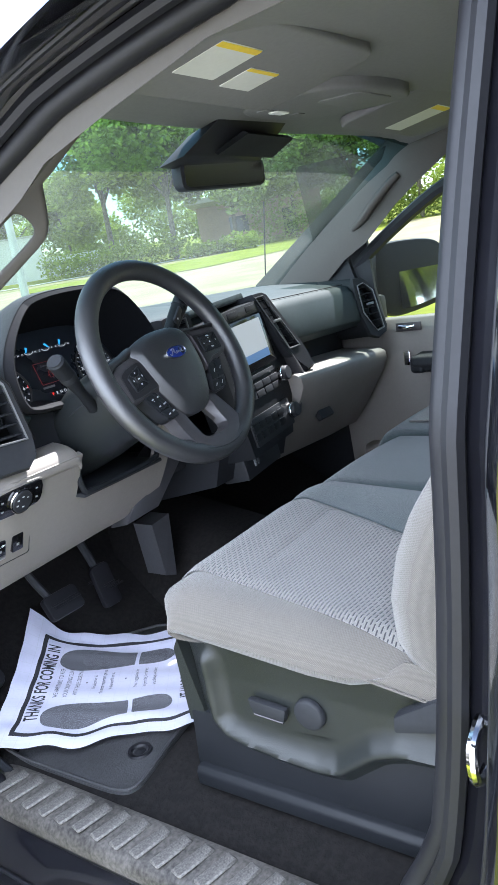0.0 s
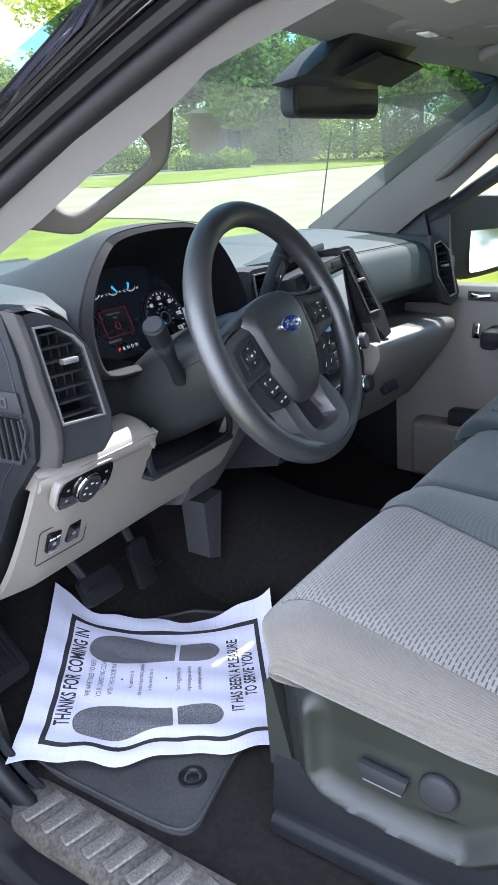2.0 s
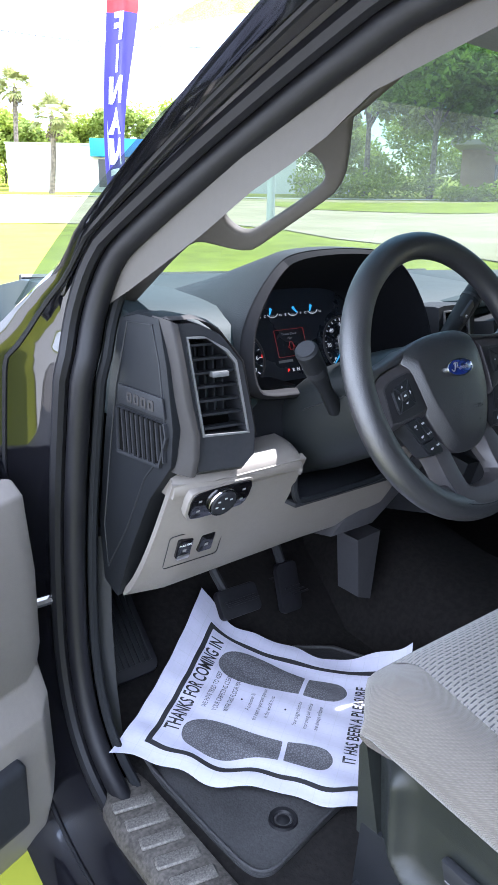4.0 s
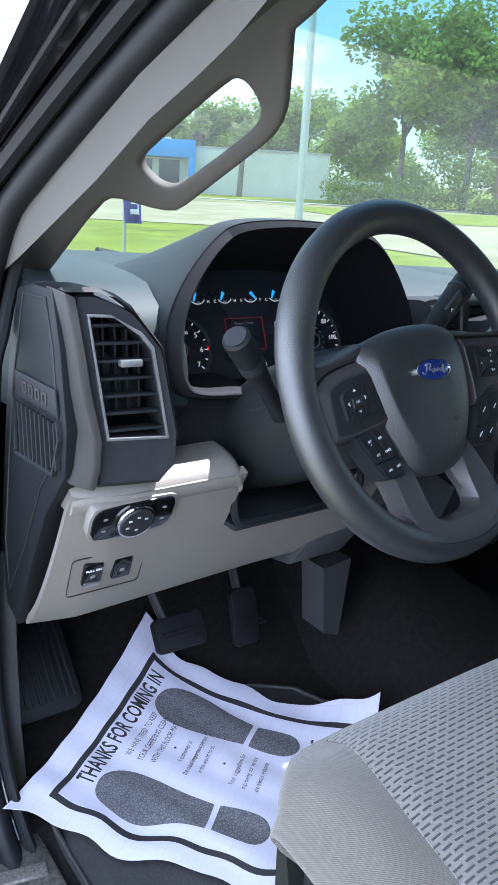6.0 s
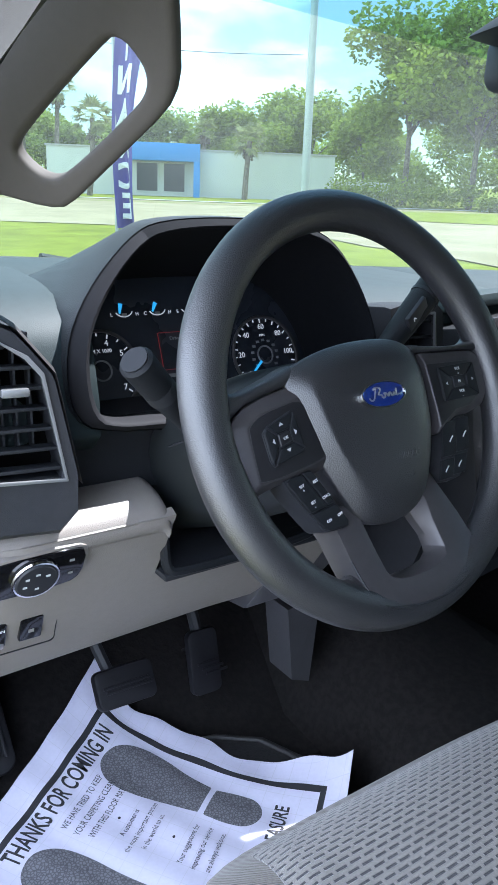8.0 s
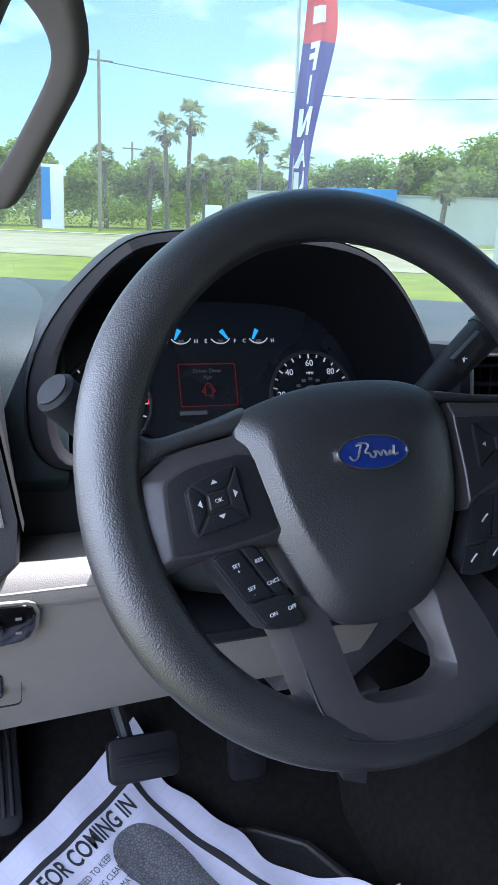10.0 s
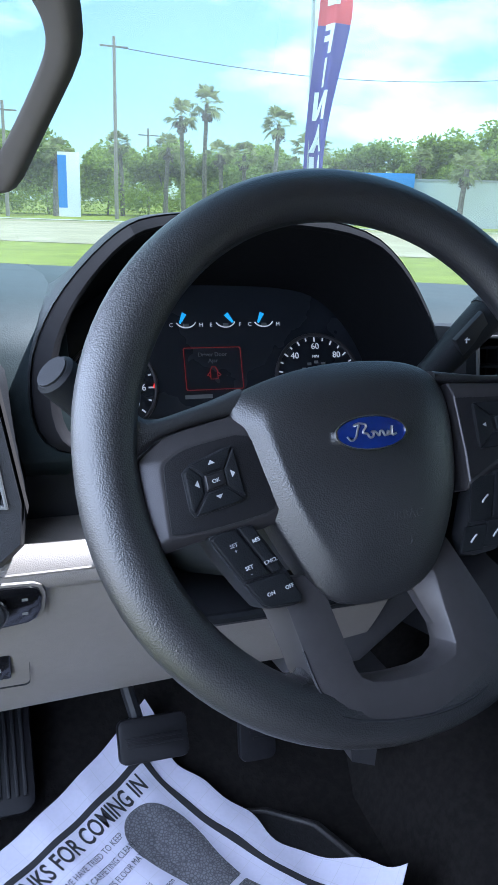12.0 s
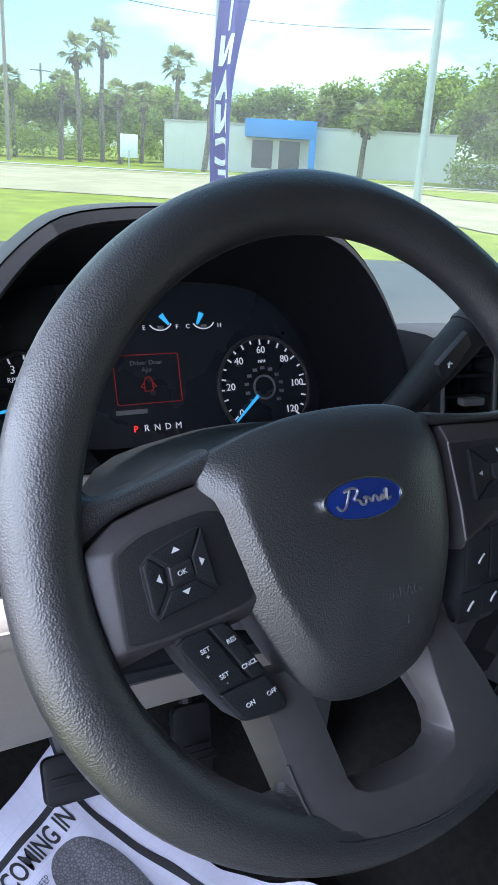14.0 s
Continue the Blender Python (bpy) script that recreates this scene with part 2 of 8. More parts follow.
def ribbed(name, colour, pitch, rough=0.85):
    """Cloth of fine twill lines."""
    m = mat(name, colour, rough, vary=0.10, scale=10, sheen=0.25, spec=0.25)
    nt, b = m.node_tree, m.node_tree.nodes["Principled BSDF"]
    old = b.inputs["Base Color"].links[0].from_socket
    tc = nt.nodes.new("ShaderNodeTexCoord")
    w = nt.nodes.new("ShaderNodeTexWave")
    w.bands_direction = "DIAGONAL"
    w.inputs["Scale"].default_value = 0.628 / pitch
    w.inputs["Distortion"].default_value, w.inputs["Detail"].default_value = 0.6, 1.0
    mix = nt.nodes.new("ShaderNodeMixRGB")
    mix.blend_type = "MULTIPLY"
    mix.inputs[0].default_value = 0.30
    nt.links.new(tc.outputs["Object"], w.inputs["Vector"])
    nt.links.new(old, mix.inputs[1])
    w2, both = nt.nodes.new("ShaderNodeTexWave"), nt.nodes.new("ShaderNodeMixRGB")
    w2.bands_direction = "X"
    w2.inputs["Scale"].default_value = 0.314 / pitch
    w2.inputs["Distortion"].default_value = 0.5
    both.blend_type, both.inputs[0].default_value = "MULTIPLY", 0.8
    nt.links.new(tc.outputs["Object"], w2.inputs["Vector"])
    nt.links.new(w.outputs["Color"], both.inputs[1])
    nt.links.new(w2.outputs["Color"], both.inputs[2])
    nt.links.new(both.outputs[0], mix.inputs[2])
    nt.links.new(mix.outputs[0], b.inputs["Base Color"])
    bump = nt.nodes.new("ShaderNodeBump")
    bump.inputs["Strength"].default_value, bump.inputs["Distance"].default_value = 0.5, 0.0008
    nt.links.new(w.outputs["Fac"], bump.inputs["Height"])
    nt.links.new(bump.outputs["Normal"], b.inputs["Normal"])
    return m


def two_tone(name, a, b2, scale, rough=0.9, detail=8.0, lo=0.4, hi=0.6, bump=0.0, dist=0.02):
    """Ground or leaf colours that drift from one to another."""
    m = bpy.data.materials.new(name)
    m.use_nodes = True
    nt, b = m.node_tree, m.node_tree.nodes["Principled BSDF"]
    b.inputs["Roughness"].default_value = rough
    b.inputs["Specular IOR Level"].default_value = 0.25
    tc, n = nt.nodes.new("ShaderNodeTexCoord"), nt.nodes.new("ShaderNodeTexNoise")
    n.inputs["Scale"].default_value, n.inputs["Detail"].default_value = scale, detail
    r = nt.nodes.new("ShaderNodeValToRGB")
    r.color_ramp.elements[0].position, r.color_ramp.elements[1].position = lo, hi
    r.color_ramp.elements[0].color, r.color_ramp.elements[1].color = (*a, 1), (*b2, 1)
    nt.links.new(tc.outputs["Object"], n.inputs["Vector"])
    nt.links.new(n.outputs["Fac"], r.inputs["Fac"])
    nt.links.new(r.outputs["Color"], b.inputs["Base Color"])
    if bump:
        bp = nt.nodes.new("ShaderNodeBump")
        bp.inputs["Strength"].default_value, bp.inputs["Distance"].default_value = bump, dist
        nt.links.new(n.outputs["Fac"], bp.inputs["Height"])
        nt.links.new(bp.outputs["Normal"], b.inputs["Normal"])
    return m


def foliage(name, a, b2, through=0.45):
    """Leaves: dull on top, with sunlight coming through them."""
    m = two_tone(name, a, b2, 1.6, 0.65)
    nt, b = m.node_tree, m.node_tree.nodes["Principled BSDF"]
    tl, mx = nt.nodes.new("ShaderNodeBsdfTranslucent"), nt.nodes.new("ShaderNodeMixShader")
    mx.inputs["Fac"].default_value = through
    nt.links.new(b.inputs["Base Color"].links[0].from_socket, tl.inputs["Color"])
    nt.links.new(b.outputs[0], mx.inputs[1])
    nt.links.new(tl.outputs[0], mx.inputs[2])
    nt.links.new(mx.outputs[0], nt.nodes["Material Output"].inputs["Surface"])
    return m


def glow(name, colour, strength):
    m = bpy.data.materials.new(name)
    m.use_nodes = True
    b = m.node_tree.nodes["Principled BSDF"]
    b.inputs["Base Color"].default_value = (*[c * 0.3 for c in colour], 1)
    b.inputs["Emission Color"].default_value, b.inputs["Emission Strength"].default_value = (*colour, 1), strength
    b.inputs["Roughness"].default_value = 0.4
    return m


def pane_mat(name, tint, haze=0.06, gloss=(0.03, 0.14)):
    """Thin window glass: tinted, with a clear reflection and a milky veil painted in for glare."""
    m = bpy.data.materials.new(name)
    m.use_nodes = True
    nt = m.node_tree
    for n in list(nt.nodes):
        nt.nodes.remove(n)
    out, tr, gl, mx, lw = (nt.nodes.new(k) for k in ("ShaderNodeOutputMaterial", "ShaderNodeBsdfTransparent", "ShaderNodeBsdfGlossy", "ShaderNodeMixShader", "ShaderNodeLayerWeight"))
    tr.inputs["Color"].default_value = (*tint, 1)
    gl.inputs["Roughness"].default_value = 0.01
    lw.inputs["Blend"].default_value = 0.5
    pw, ml = nt.nodes.new("ShaderNodeMath"), nt.nodes.new("ShaderNodeMapRange")
    pw.operation = "POWER"
    pw.inputs[1].default_value = 4.0
    ml.inputs["To Min"].default_value, ml.inputs["To Max"].default_value = gloss
    nt.links.new(lw.outputs["Facing"], pw.inputs[0])
    nt.links.new(pw.outputs[0], ml.inputs["Value"])
    nt.links.new(ml.outputs[0], mx.inputs["Fac"])
    nt.links.new(tr.outputs[0], mx.inputs[1])
    nt.links.new(gl.outputs[0], mx.inputs[2])
    last = mx.outputs[0]
    if haze:
        # whitish veil that imitates glare over the view
        df, m2 = nt.nodes.new("ShaderNodeBsdfTranslucent"), nt.nodes.new("ShaderNodeMixShader")
        df.inputs["Color"].default_value = (0.75, 0.80, 0.76, 1)
        tc, ns, mr = nt.nodes.new("ShaderNodeTexCoord"), nt.nodes.new("ShaderNodeTexNoise"), nt.nodes.new("ShaderNodeMapRange")
        ns.inputs["Scale"].default_value, ns.inputs["Detail"].default_value = 3.0, 4.0
        mr.inputs["From Min"].default_value, mr.inputs["From Max"].default_value = 0.35, 0.7
        mr.inputs["To Min"].default_value, mr.inputs["To Max"].default_value = haze * 0.5, haze * 1.5
        nt.links.new(tc.outputs["Object"], ns.inputs["Vector"])
        nt.links.new(ns.outputs["Fac"], mr.inputs["Value"])
        nt.links.new(mr.outputs[0], m2.inputs["Fac"])
        nt.links.new(last, m2.inputs[1])
        nt.links.new(df.outputs[0], m2.inputs[2])
        last = m2.outputs[0]
    nt.links.new(last, out.inputs["Surface"])
    return m


M_RIM = mat("rim_leather", (0.014, 0.014, 0.016), 0.42, vary=0.12, grain=0.40, grain_scale=850, wear=0.04, spec=1.0)
M_SOFT = mat("dash_soft_black", (0.015, 0.024, 0.026), 0.62, vary=0.12, grain=0.18, grain_scale=700, spec=0.27)
M_DASH = mat("dash_dark_plastic", (0.009, 0.010, 0.012), 0.55, vary=0.12, grain=0.25, grain_scale=900, spec=0.19)
M_HOOD = mat("hood_black", (0.006, 0.0065, 0.008), 0.90, vary=0.15, grain=0.3, grain_scale=700, spec=0.08)
M_BEZEL = mat("satin_dark_bezel", (0.011, 0.011, 0.013), 0.75, vary=0.08, grain=0.1, grain_scale=1300, spec=0.16)
M_HOODTOP = mat("hood_grained_black", (0.016, 0.018, 0.020), 0.55, vary=0.15, grain=0.4, grain_scale=650, spec=0.25)
M_SHROUD = mat("column_shroud_black", (0.010, 0.012, 0.013), 0.45, vary=0.12, grain=0.25, grain_scale=900, spec=0.35)
M_HARD = mat("grey_hard_plastic", (0.018, 0.019, 0.022), 0.55, vary=0.12, grain=0.25, grain_scale=1100, spec=0.20)
M_SATIN = mat("satin_taupe_plastic", (0.032, 0.030, 0.030), 0.58, 0.10, vary=0.06, grain=0.15, grain_scale=1300, spec=0.25)
M_VENTRIM = mat("dull_silver_trim", (0.16, 0.165, 0.17), 0.5, 0.6, vary=0.06)
M_BRACE = mat("mid_grey_plastic", (0.042, 0.042, 0.046), 0.45, vary=0.1, grain=0.2)
M_SHIELD = mat("seat_shield_plastic", (0.013, 0.015, 0.0145), 0.36, vary=0.12, grain=0.3, grain_scale=1200, spec=0.38)
# near-black that puts the deep shade of vents and slots into colour
M_VOID = mat("deep_recess_shade", (0.003, 0.003, 0.003), 0.95, vary=0.1, spec=0.05)
M_BLACK = mat("black_plastic", (0.016, 0.017, 0.020), 0.55, vary=0.15, spec=0.3)
M_GLOSS = mat("gloss_black", (0.006, 0.006, 0.007), 0.10, vary=0.1)
M_BEIGE = mat("grey_beige_plastic", (0.166, 0.151, 0.137), 0.5, vary=0.05, grain=0.3, grain_scale=900)
M_TRIM = mat("pillar_cloth_beige", (0.060, 0.054, 0.047), 0.75, vary=0.05, grain=0.15, grain_scale=1400)
M_LINER = mat("headliner_cloth", (0.168, 0.166, 0.164), 0.95, vary=0.06, grain=0.2, grain_scale=1600)
M_SILVER = mat("satin_silver", (0.42, 0.42, 0.43), 0.32, 0.9, vary=0.05)
M_SPOKE = mat("satin_grey_spoke", (0.054, 0.051, 0.054), 0.42, 0.40, vary=0.08, grain=0.08, grain_scale=1500)
M_EMBOSS = mat("embossed_black", (0.045, 0.045, 0.048), 0.35, vary=0.05)
# darkens the arm faces as shade would; also the centre key's plastic
M_KEYBED = mat("face_shade_and_key_black", (0.012, 0.012, 0.014), 0.42, vary=0.10, grain=0.2, grain_scale=1300, spec=0.4)
M_CHROME = mat("chrome", (0.75, 0.75, 0.76), 0.10, 1.0, vary=0.03)
M_PAINT = mat("black_paint", (0.006, 0.006, 0.008), 0.14, vary=0.2, coat=1.0, wear=0.04)
M_RUBBER = mat("black_rubber", (0.008, 0.008, 0.010), 0.50, vary=0.2, scale=9, spec=0.28)
M_CARPET = two_tone("carpet", (0.006, 0.0055, 0.0055), (0.011, 0.0095, 0.0092), 90, 1.0, bump=0.6, dist=0.004)
M_MAT = mat("rubber_mat", (0.030, 0.030, 0.032), 0.65, vary=0.35, scale=10, grain=0.6, grain_scale=300)
M_SILL = mat("scuffed_sill_plastic", (0.058, 0.053, 0.048), 0.60, vary=0.75, scale=7, grain=0.3, wear=0.12, spec=0.35)
M_SILLRIB = mat("worn_rib_plastic", (0.105, 0.098, 0.090), 0.60, vary=0.65, scale=16, grain=0.3, wear=0.12, spec=0.35)
M_CLOTH = woven("seat_cloth_insert", (0.150, 0.142, 0.131), (0.034, 0.034, 0.037), 0.0140, 0.0058, 0.0022)
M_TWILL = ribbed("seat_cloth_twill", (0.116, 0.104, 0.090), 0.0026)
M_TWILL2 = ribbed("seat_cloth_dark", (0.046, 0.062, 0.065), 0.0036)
M_PAPER = mat("paper", (0.54, 0.535, 0.655), 0.8, vary=0.04, scale=9)
_b = M_PAPER.node_tree.nodes["Principled BSDF"]
_nt = M_PAPER.node_tree
_old = _b.inputs["Base Color"].links[0].from_socket
_tc, _mp, _br, _mx = (_nt.nodes.new(k) for k in ("ShaderNodeTexCoord", "ShaderNodeMapping", "ShaderNodeTexBrick", "ShaderNodeMixRGB"))
_mp.inputs["Rotation"].default_value = (0, 0, radians(-36))
_br.offset = 0.0
_br.inputs["Scale"].default_value = 1.0
_br.inputs["Brick Width"].default_value, _br.inputs["Row Height"].default_value = 0.027, 0.027
_br.inputs["Mortar Size"].default_value = 0.0004
_mx.inputs[2].default_value = (0.48, 0.48, 0.56, 1)
_nt.links.new(_tc.outputs["Object"], _mp.inputs["Vector"])
_nt.links.new(_mp.outputs["Vector"], _br.inputs["Vector"])
_nt.links.new(_br.outputs["Fac"], _mx.inputs[0])
_nt.links.new(_old, _mx.inputs[1])
_nt.links.new(_mx.outputs[0], _b.inputs["Base Color"])
M_INK = mat("printed_black", (0.02, 0.02, 0.024), 0.8, vary=0.1)
M_LABEL = mat("label_paper", (0.62, 0.62, 0.58), 0.6, vary=0.04)
M_YELLOW = mat("label_yellow", (0.75, 0.55, 0.04), 0.6, vary=0.05)
M_GREYTXT = mat("label_grey_print", (0.16, 0.16, 0.16), 0.7, vary=0.05)
M_WHITETXT = mat("white_print", (0.72, 0.73, 0.74), 0.5, vary=0.03)
M_GREYSIGN = mat("key_print", (0.42, 0.43, 0.44), 0.5, vary=0.03)
M_BLUE = mat("badge_blue", (0.008, 0.022, 0.14), 0.12, vary=0.08, coat=1.0)
M_GLASS = pane_mat("windscreen_glass", (0.245, 0.322, 0.290), 0.018)
M_SIDEGLASS = pane_mat("side_glass", (0.37, 0.41, 0.37), 0.002, (0.008, 0.08))
M_BAND = pane_mat("shade_band_glass", (0.140, 0.245, 0.250), 0.008)
M_PRIVACY = pane_mat("privacy_glass", (0.13, 0.14, 0.135), 0.0)
M_MIRROR = mat("mirror_glass", (0.82, 0.84, 0.85), 0.02, 1.0, vary=0.01)
M_SCREEN = glow("screen_light", (0.62, 0.68, 0.72), 0.014)
M_SCREENB = glow("screen_blue", (0.10, 0.22, 0.45), 0.03)
M_LCD = glow("dial_white", (0.85, 0.87, 0.9), 0.066)
M_CYAN = glow("dial_cyan", (0.05, 0.40, 0.75), 0.15)
M_RED = glow("dial_red", (0.95, 0.03, 0.02), 0.23)
M_REDDIM = glow("display_red", (0.85, 0.04, 0.03), 0.012)
M_FACE = mat("dial_face", (0.014, 0.017, 0.023), 0.3, vary=0.1)


# ---- the cab ----
# Door opening of the driver's side, seen from outside: (y, z) round the rubber seal.
RING = [(0.30, 1.445), (0.12, 1.555), (-0.06, 1.650), (-0.20, 1.714), (-0.42, 1.788), (-0.56, 1.812), (-0.668, 1.80), (-0.655, 1.66), (-0.643, 1.53),
        (-0.634, 1.38), (-0.622, 1.19), (-0.595, 0.95), (-0.555, 0.78), (-0.47, 0.675), (-0.30, 0.655), (0.05, 0.655), (0.24, 0.66),
        (0.355, 0.72), (0.40, 0.84), (0.395, 1.0), (0.375, 1.15), (0.335, 1.32)]


def ring_at(x, off, n=3):
    """The opening pushed outwards by off, at the depth x."""
    pts = smoothed([(0, y, z) for y, z in RING], n, True)
    out = []
    for i, p in enumerate(pts):
        d = (pts[(i + 1) % len(pts)] - pts[i - 1]).normalized()
        nrm = Vector((0, d.z, -d.y))
        # upper part leans inwards with the cab's side
        tuck = max(0.0, p.z - 1.35) * 0.30
        w = min(1.0, max(0.0, (p.z - 1.36) / 0.10)) if p.y > -0.5 else 0.0
        off_here = off * (1 - 0.72 * w) if off > 0.04 else off
        push = 0.018 * min(1.0, max(0.0, (p.z - (1.36 if p.y > -0.3 else 0.80)) / 0.10))
        push += 0.034 * min(1.0, max(0.0, (p.z - 1.38) / 0.10)) * min(1.0, max(0.0, (p.y + 0.40) / 0.25))
        # the outer skin closes in towards the foot of the windscreen
        w2 = min(1.0, max(0.0, (p.z - 1.36) / 0.08)) * (1.0 if p.y > -0.45 else 0.0)
        k = 1 - w2 * (1 - min(1.0, (0.02 + 0.14 * (0.30 - p.y)) / 0.11))
        x_here = -0.89 + (x + 0.89) * k if x < -0.89 else x
        out.append(Vector((x_here + tuck, p.y + nrm.y * (off_here + push), p.z + nrm.z * (off_here + push))))
    return out


def cab_body():
    body = thing("cab_side", (-0.9, 0, 0.6), "glossy black painted pickup cab side round the open driver's doorway", "car body", kind="structure")
    part("door_aperture", loft([ring_at(-0.835, 0.006), ring_at(-0.875, 0.012), ring_at(-0.892, 0.035), ring_at(-0.915, 0.055), ring_at(-0.955, 0.062),
                                ring_at(-0.985, 0.070), ring_at(-1.0, 0.082), ring_at(-0.97, 0.105)], caps=False), M_PAINT, body)
    part("door_seal", tube(ring_at(-0.862, -0.004), 0.0165, 10, True), M_RUBBER, body, "dark grey rubber door seal")
    part("outer_lobe", tube(ring_at(-0.886, 0.010), 0.011, 8, True), M_RUBBER, body, "outer lobe of the rubber door seal")
    part("seal_lip", tube(ring_at(-0.835, -0.010), 0.008, 8, True), M_DASH, body, "thin inner lip of the rubber door seal")
    def skin(sgn, y0, y1, rows):
        return loft([[(sgn * (0.955 - t), y0, z), (sgn * (0.915 - t), y0, z), (sgn * (0.915 - t), y1, z), (sgn * (0.955 - t), y1, z)] for z, t in rows])
    low, high = ((0.55, 0.02), (0.75, 0.0), (1.15, 0.0), (1.24, 0.01)), ((1.24, 0.01), (1.38, 0.02), (1.82, 0.15))
    part("rear_door_skin", merged(skin(-1, -0.772, -1.72, low), skin(-1, -0.772, -0.90, high), skin(-1, -1.52, -1.72, high), skin(-1, -0.90, -1.52, ((1.70, 0.11), (1.82, 0.15)))), M_PAINT, body, "glossy black skin of the closed rear door")
    part("far_door_skin", merged(skin(1, -0.60, -1.72, low), skin(1, -0.60, -0.86, high), skin(1, -1.52, -1.72, high), skin(1, -0.86, -1.52, ((1.68, 0.11), (1.82, 0.15)))), M_PAINT, body, "glossy black skin of the far rear door")
    part("body_seam", tube(ring_at(-0.945, 0.060), 0.004, 6, True), M_RUBBER, body)
    # door catch on the rear pillar
    part("striker", tube(smoothed([(-0.86, -0.655, 1.065), (-0.905, -0.66, 1.068), (-0.93, -0.662, 1.06), (-0.93, -0.664, 1.025), (-0.905, -0.664, 1.02), (-0.86, -0.66, 1.02)], 2), 0.0055, 8), M_CHROME, body, "bright steel door striker loop")
    return body


def outer_shell():
    """Roof, rear and far side of the cab, closed all round."""
    roof = loft([[(x, y, -0.015 * (x + 0.55) + 1.868 - 0.05 * abs(x / 0.78) ** 4 - 0.06 * max(0, (y + 0.1)) / 0.4 + dz) for x in (-0.86, -0.74, -0.6, -0.3, 0, 0.3, 0.6, 0.74, 0.86)] for y, dz in ((-1.6, -0.02), (-0.9, 0), (-0.4, 0), (0.13, -0.02))], closed=False, caps=False)
    bmesh.ops.solidify(roof, geom=roof.faces[:], thickness=0.012)
    solo("roof", roof, M_PAINT, "black painted pickup roof panel", "car roof", kind="structure")
    # headliner
    def liner(u, v):
        x, y = -0.718 + 1.478 * u, -1.6 + (1.715 - 0.10 * abs(2 * u - 1) ** 2.6) * v
        z = 1.805 - (0.028 if u < 0.5 else 0.06) * abs(2 * u - 1) ** 6 - 0.006 * max(0, (y + 0.25) / 0.28) ** 2
        return (x, y, z - 0.015 * (x + 0.55))
    solo("ceiling", grid(liner, 28, 20, 0.012), M_LINER, "grey beige cloth headliner of the cab", "headliner", kind="structure")
    back = merged(box((0.0, -1.62, 0.90), (1.66, 0.05, 0.64), 0.01), box((0.0, -1.62, 1.745), (1.50, 0.05, 0.16), 0.01), box((-0.72, -1.62, 1.44), (0.16, 0.05, 0.46), 0.01), box((0.72, -1.62, 1.44), (0.16, 0.05, 0.46), 0.01))
    solo("wall_rear", lean(back), M_DASH, "dark rear wall of the cab", "wall", kind="structure")
    tuck = lambda z: 0.30 * max(0.0, z - 1.35)
    strip = lambda x0, x1, y0, y1, zs: loft([[(x0 + tuck(z), y0, z), (x1 + tuck(z), y0, z), (x1 + tuck(z), y1, z), (x0 + tuck(z), y1, z)] for z in zs])
    rear = merged(strip(-0.79, -0.76, -0.76, -1.63, (0.6, 1.22)), strip(-0.79, -0.76, -0.76, -0.90, (1.22, 1.35, 1.80)), strip(-0.79, -0.76, -1.50, -1.63, (1.22, 1.35, 1.80)), strip(-0.79, -0.76, -0.90, -1.50, (1.70, 1.80)))
    solo("wall_side_rear", rear, M_TRIM, "beige rear pillar and side trim of the cab", "wall", kind="structure")
    pil = loft([[(-0.79 + tuck(z), y0, z), (-0.825 + tuck(z), y0, z), (-0.825 + tuck(z), y1, z), (-0.79 + tuck(z), y1, z)] for y0, y1, z in ((-0.60, -0.76, 0.70), (-0.635, -0.78, 1.19), (-0.665, -0.80, 1.60), (-0.675, -0.84, 1.79))])
    solo("pillar_trim", pil, M_HARD, "grey plastic trim of the middle door pillar", "pillar trim", kind="structure")
    kickf = box((0.81, 0.62, 1.0), (0.05, 0.55, 0.80), 0.01)
    solo("wall_far_front", lean(kickf), M_DASH, "dark far side footwell panel", "wall", kind="structure")
    fire = box((0.0, 0.86, 1.1), (1.66, 0.04, 0.55), 0.01)
    solo("wall_front", lean(fire), M_BLACK, "black bulkhead behind the dashboard", "wall", kind="structure")
    far = merged(box((0.81, -1.16, 0.895), (0.06, 0.94, 0.69), 0.02), box((0.795, -0.76, 1.48), (0.05, 0.14, 0.50), 0.01), box((0.795, -1.57, 1.48), (0.05, 0.12, 0.50), 0.01), box((0.79, -1.16, 1.74), (0.05, 0.94, 0.06), 0.01))
    solo("wall_far_rear", lean(far), M_TRIM, "beige far side rear trim of the cab", "wall", kind="structure")
    # floor and toe board
    prof = [(-1.6, 0.665), (0.25, 0.665), (0.42, 0.675), (0.62, 0.80), (0.78, 1.0), (0.80, 1.30)]
    fl = loft([[(x, y, z) for y, z in prof] + [(x, y + 0.02, z - 0.03) for y, z in reversed(prof)] for x in (-0.83, -0.4, 0, 0.4, 0.83)])
    solo("floor", lean(fl), M_CARPET, "dark worn carpet on the cab floor and toe board", "carpet floor", kind="structure")
    hump = loft([[leaned(x, y, z) for x, z in ((-0.22, 0.66), (-0.17, 0.80), (-0.08, 0.83 + up), (0.08, 0.83 + up), (0.17, 0.80), (0.22, 0.66))] for y, up in ((-0.35, 0), (0.2, 0), (0.5, 0.06), (0.78, 0.12))])
    solo("floor_tunnel", hump, M_CARPET, "black carpeted tunnel between the footwells", "floor tunnel", kind="structure")


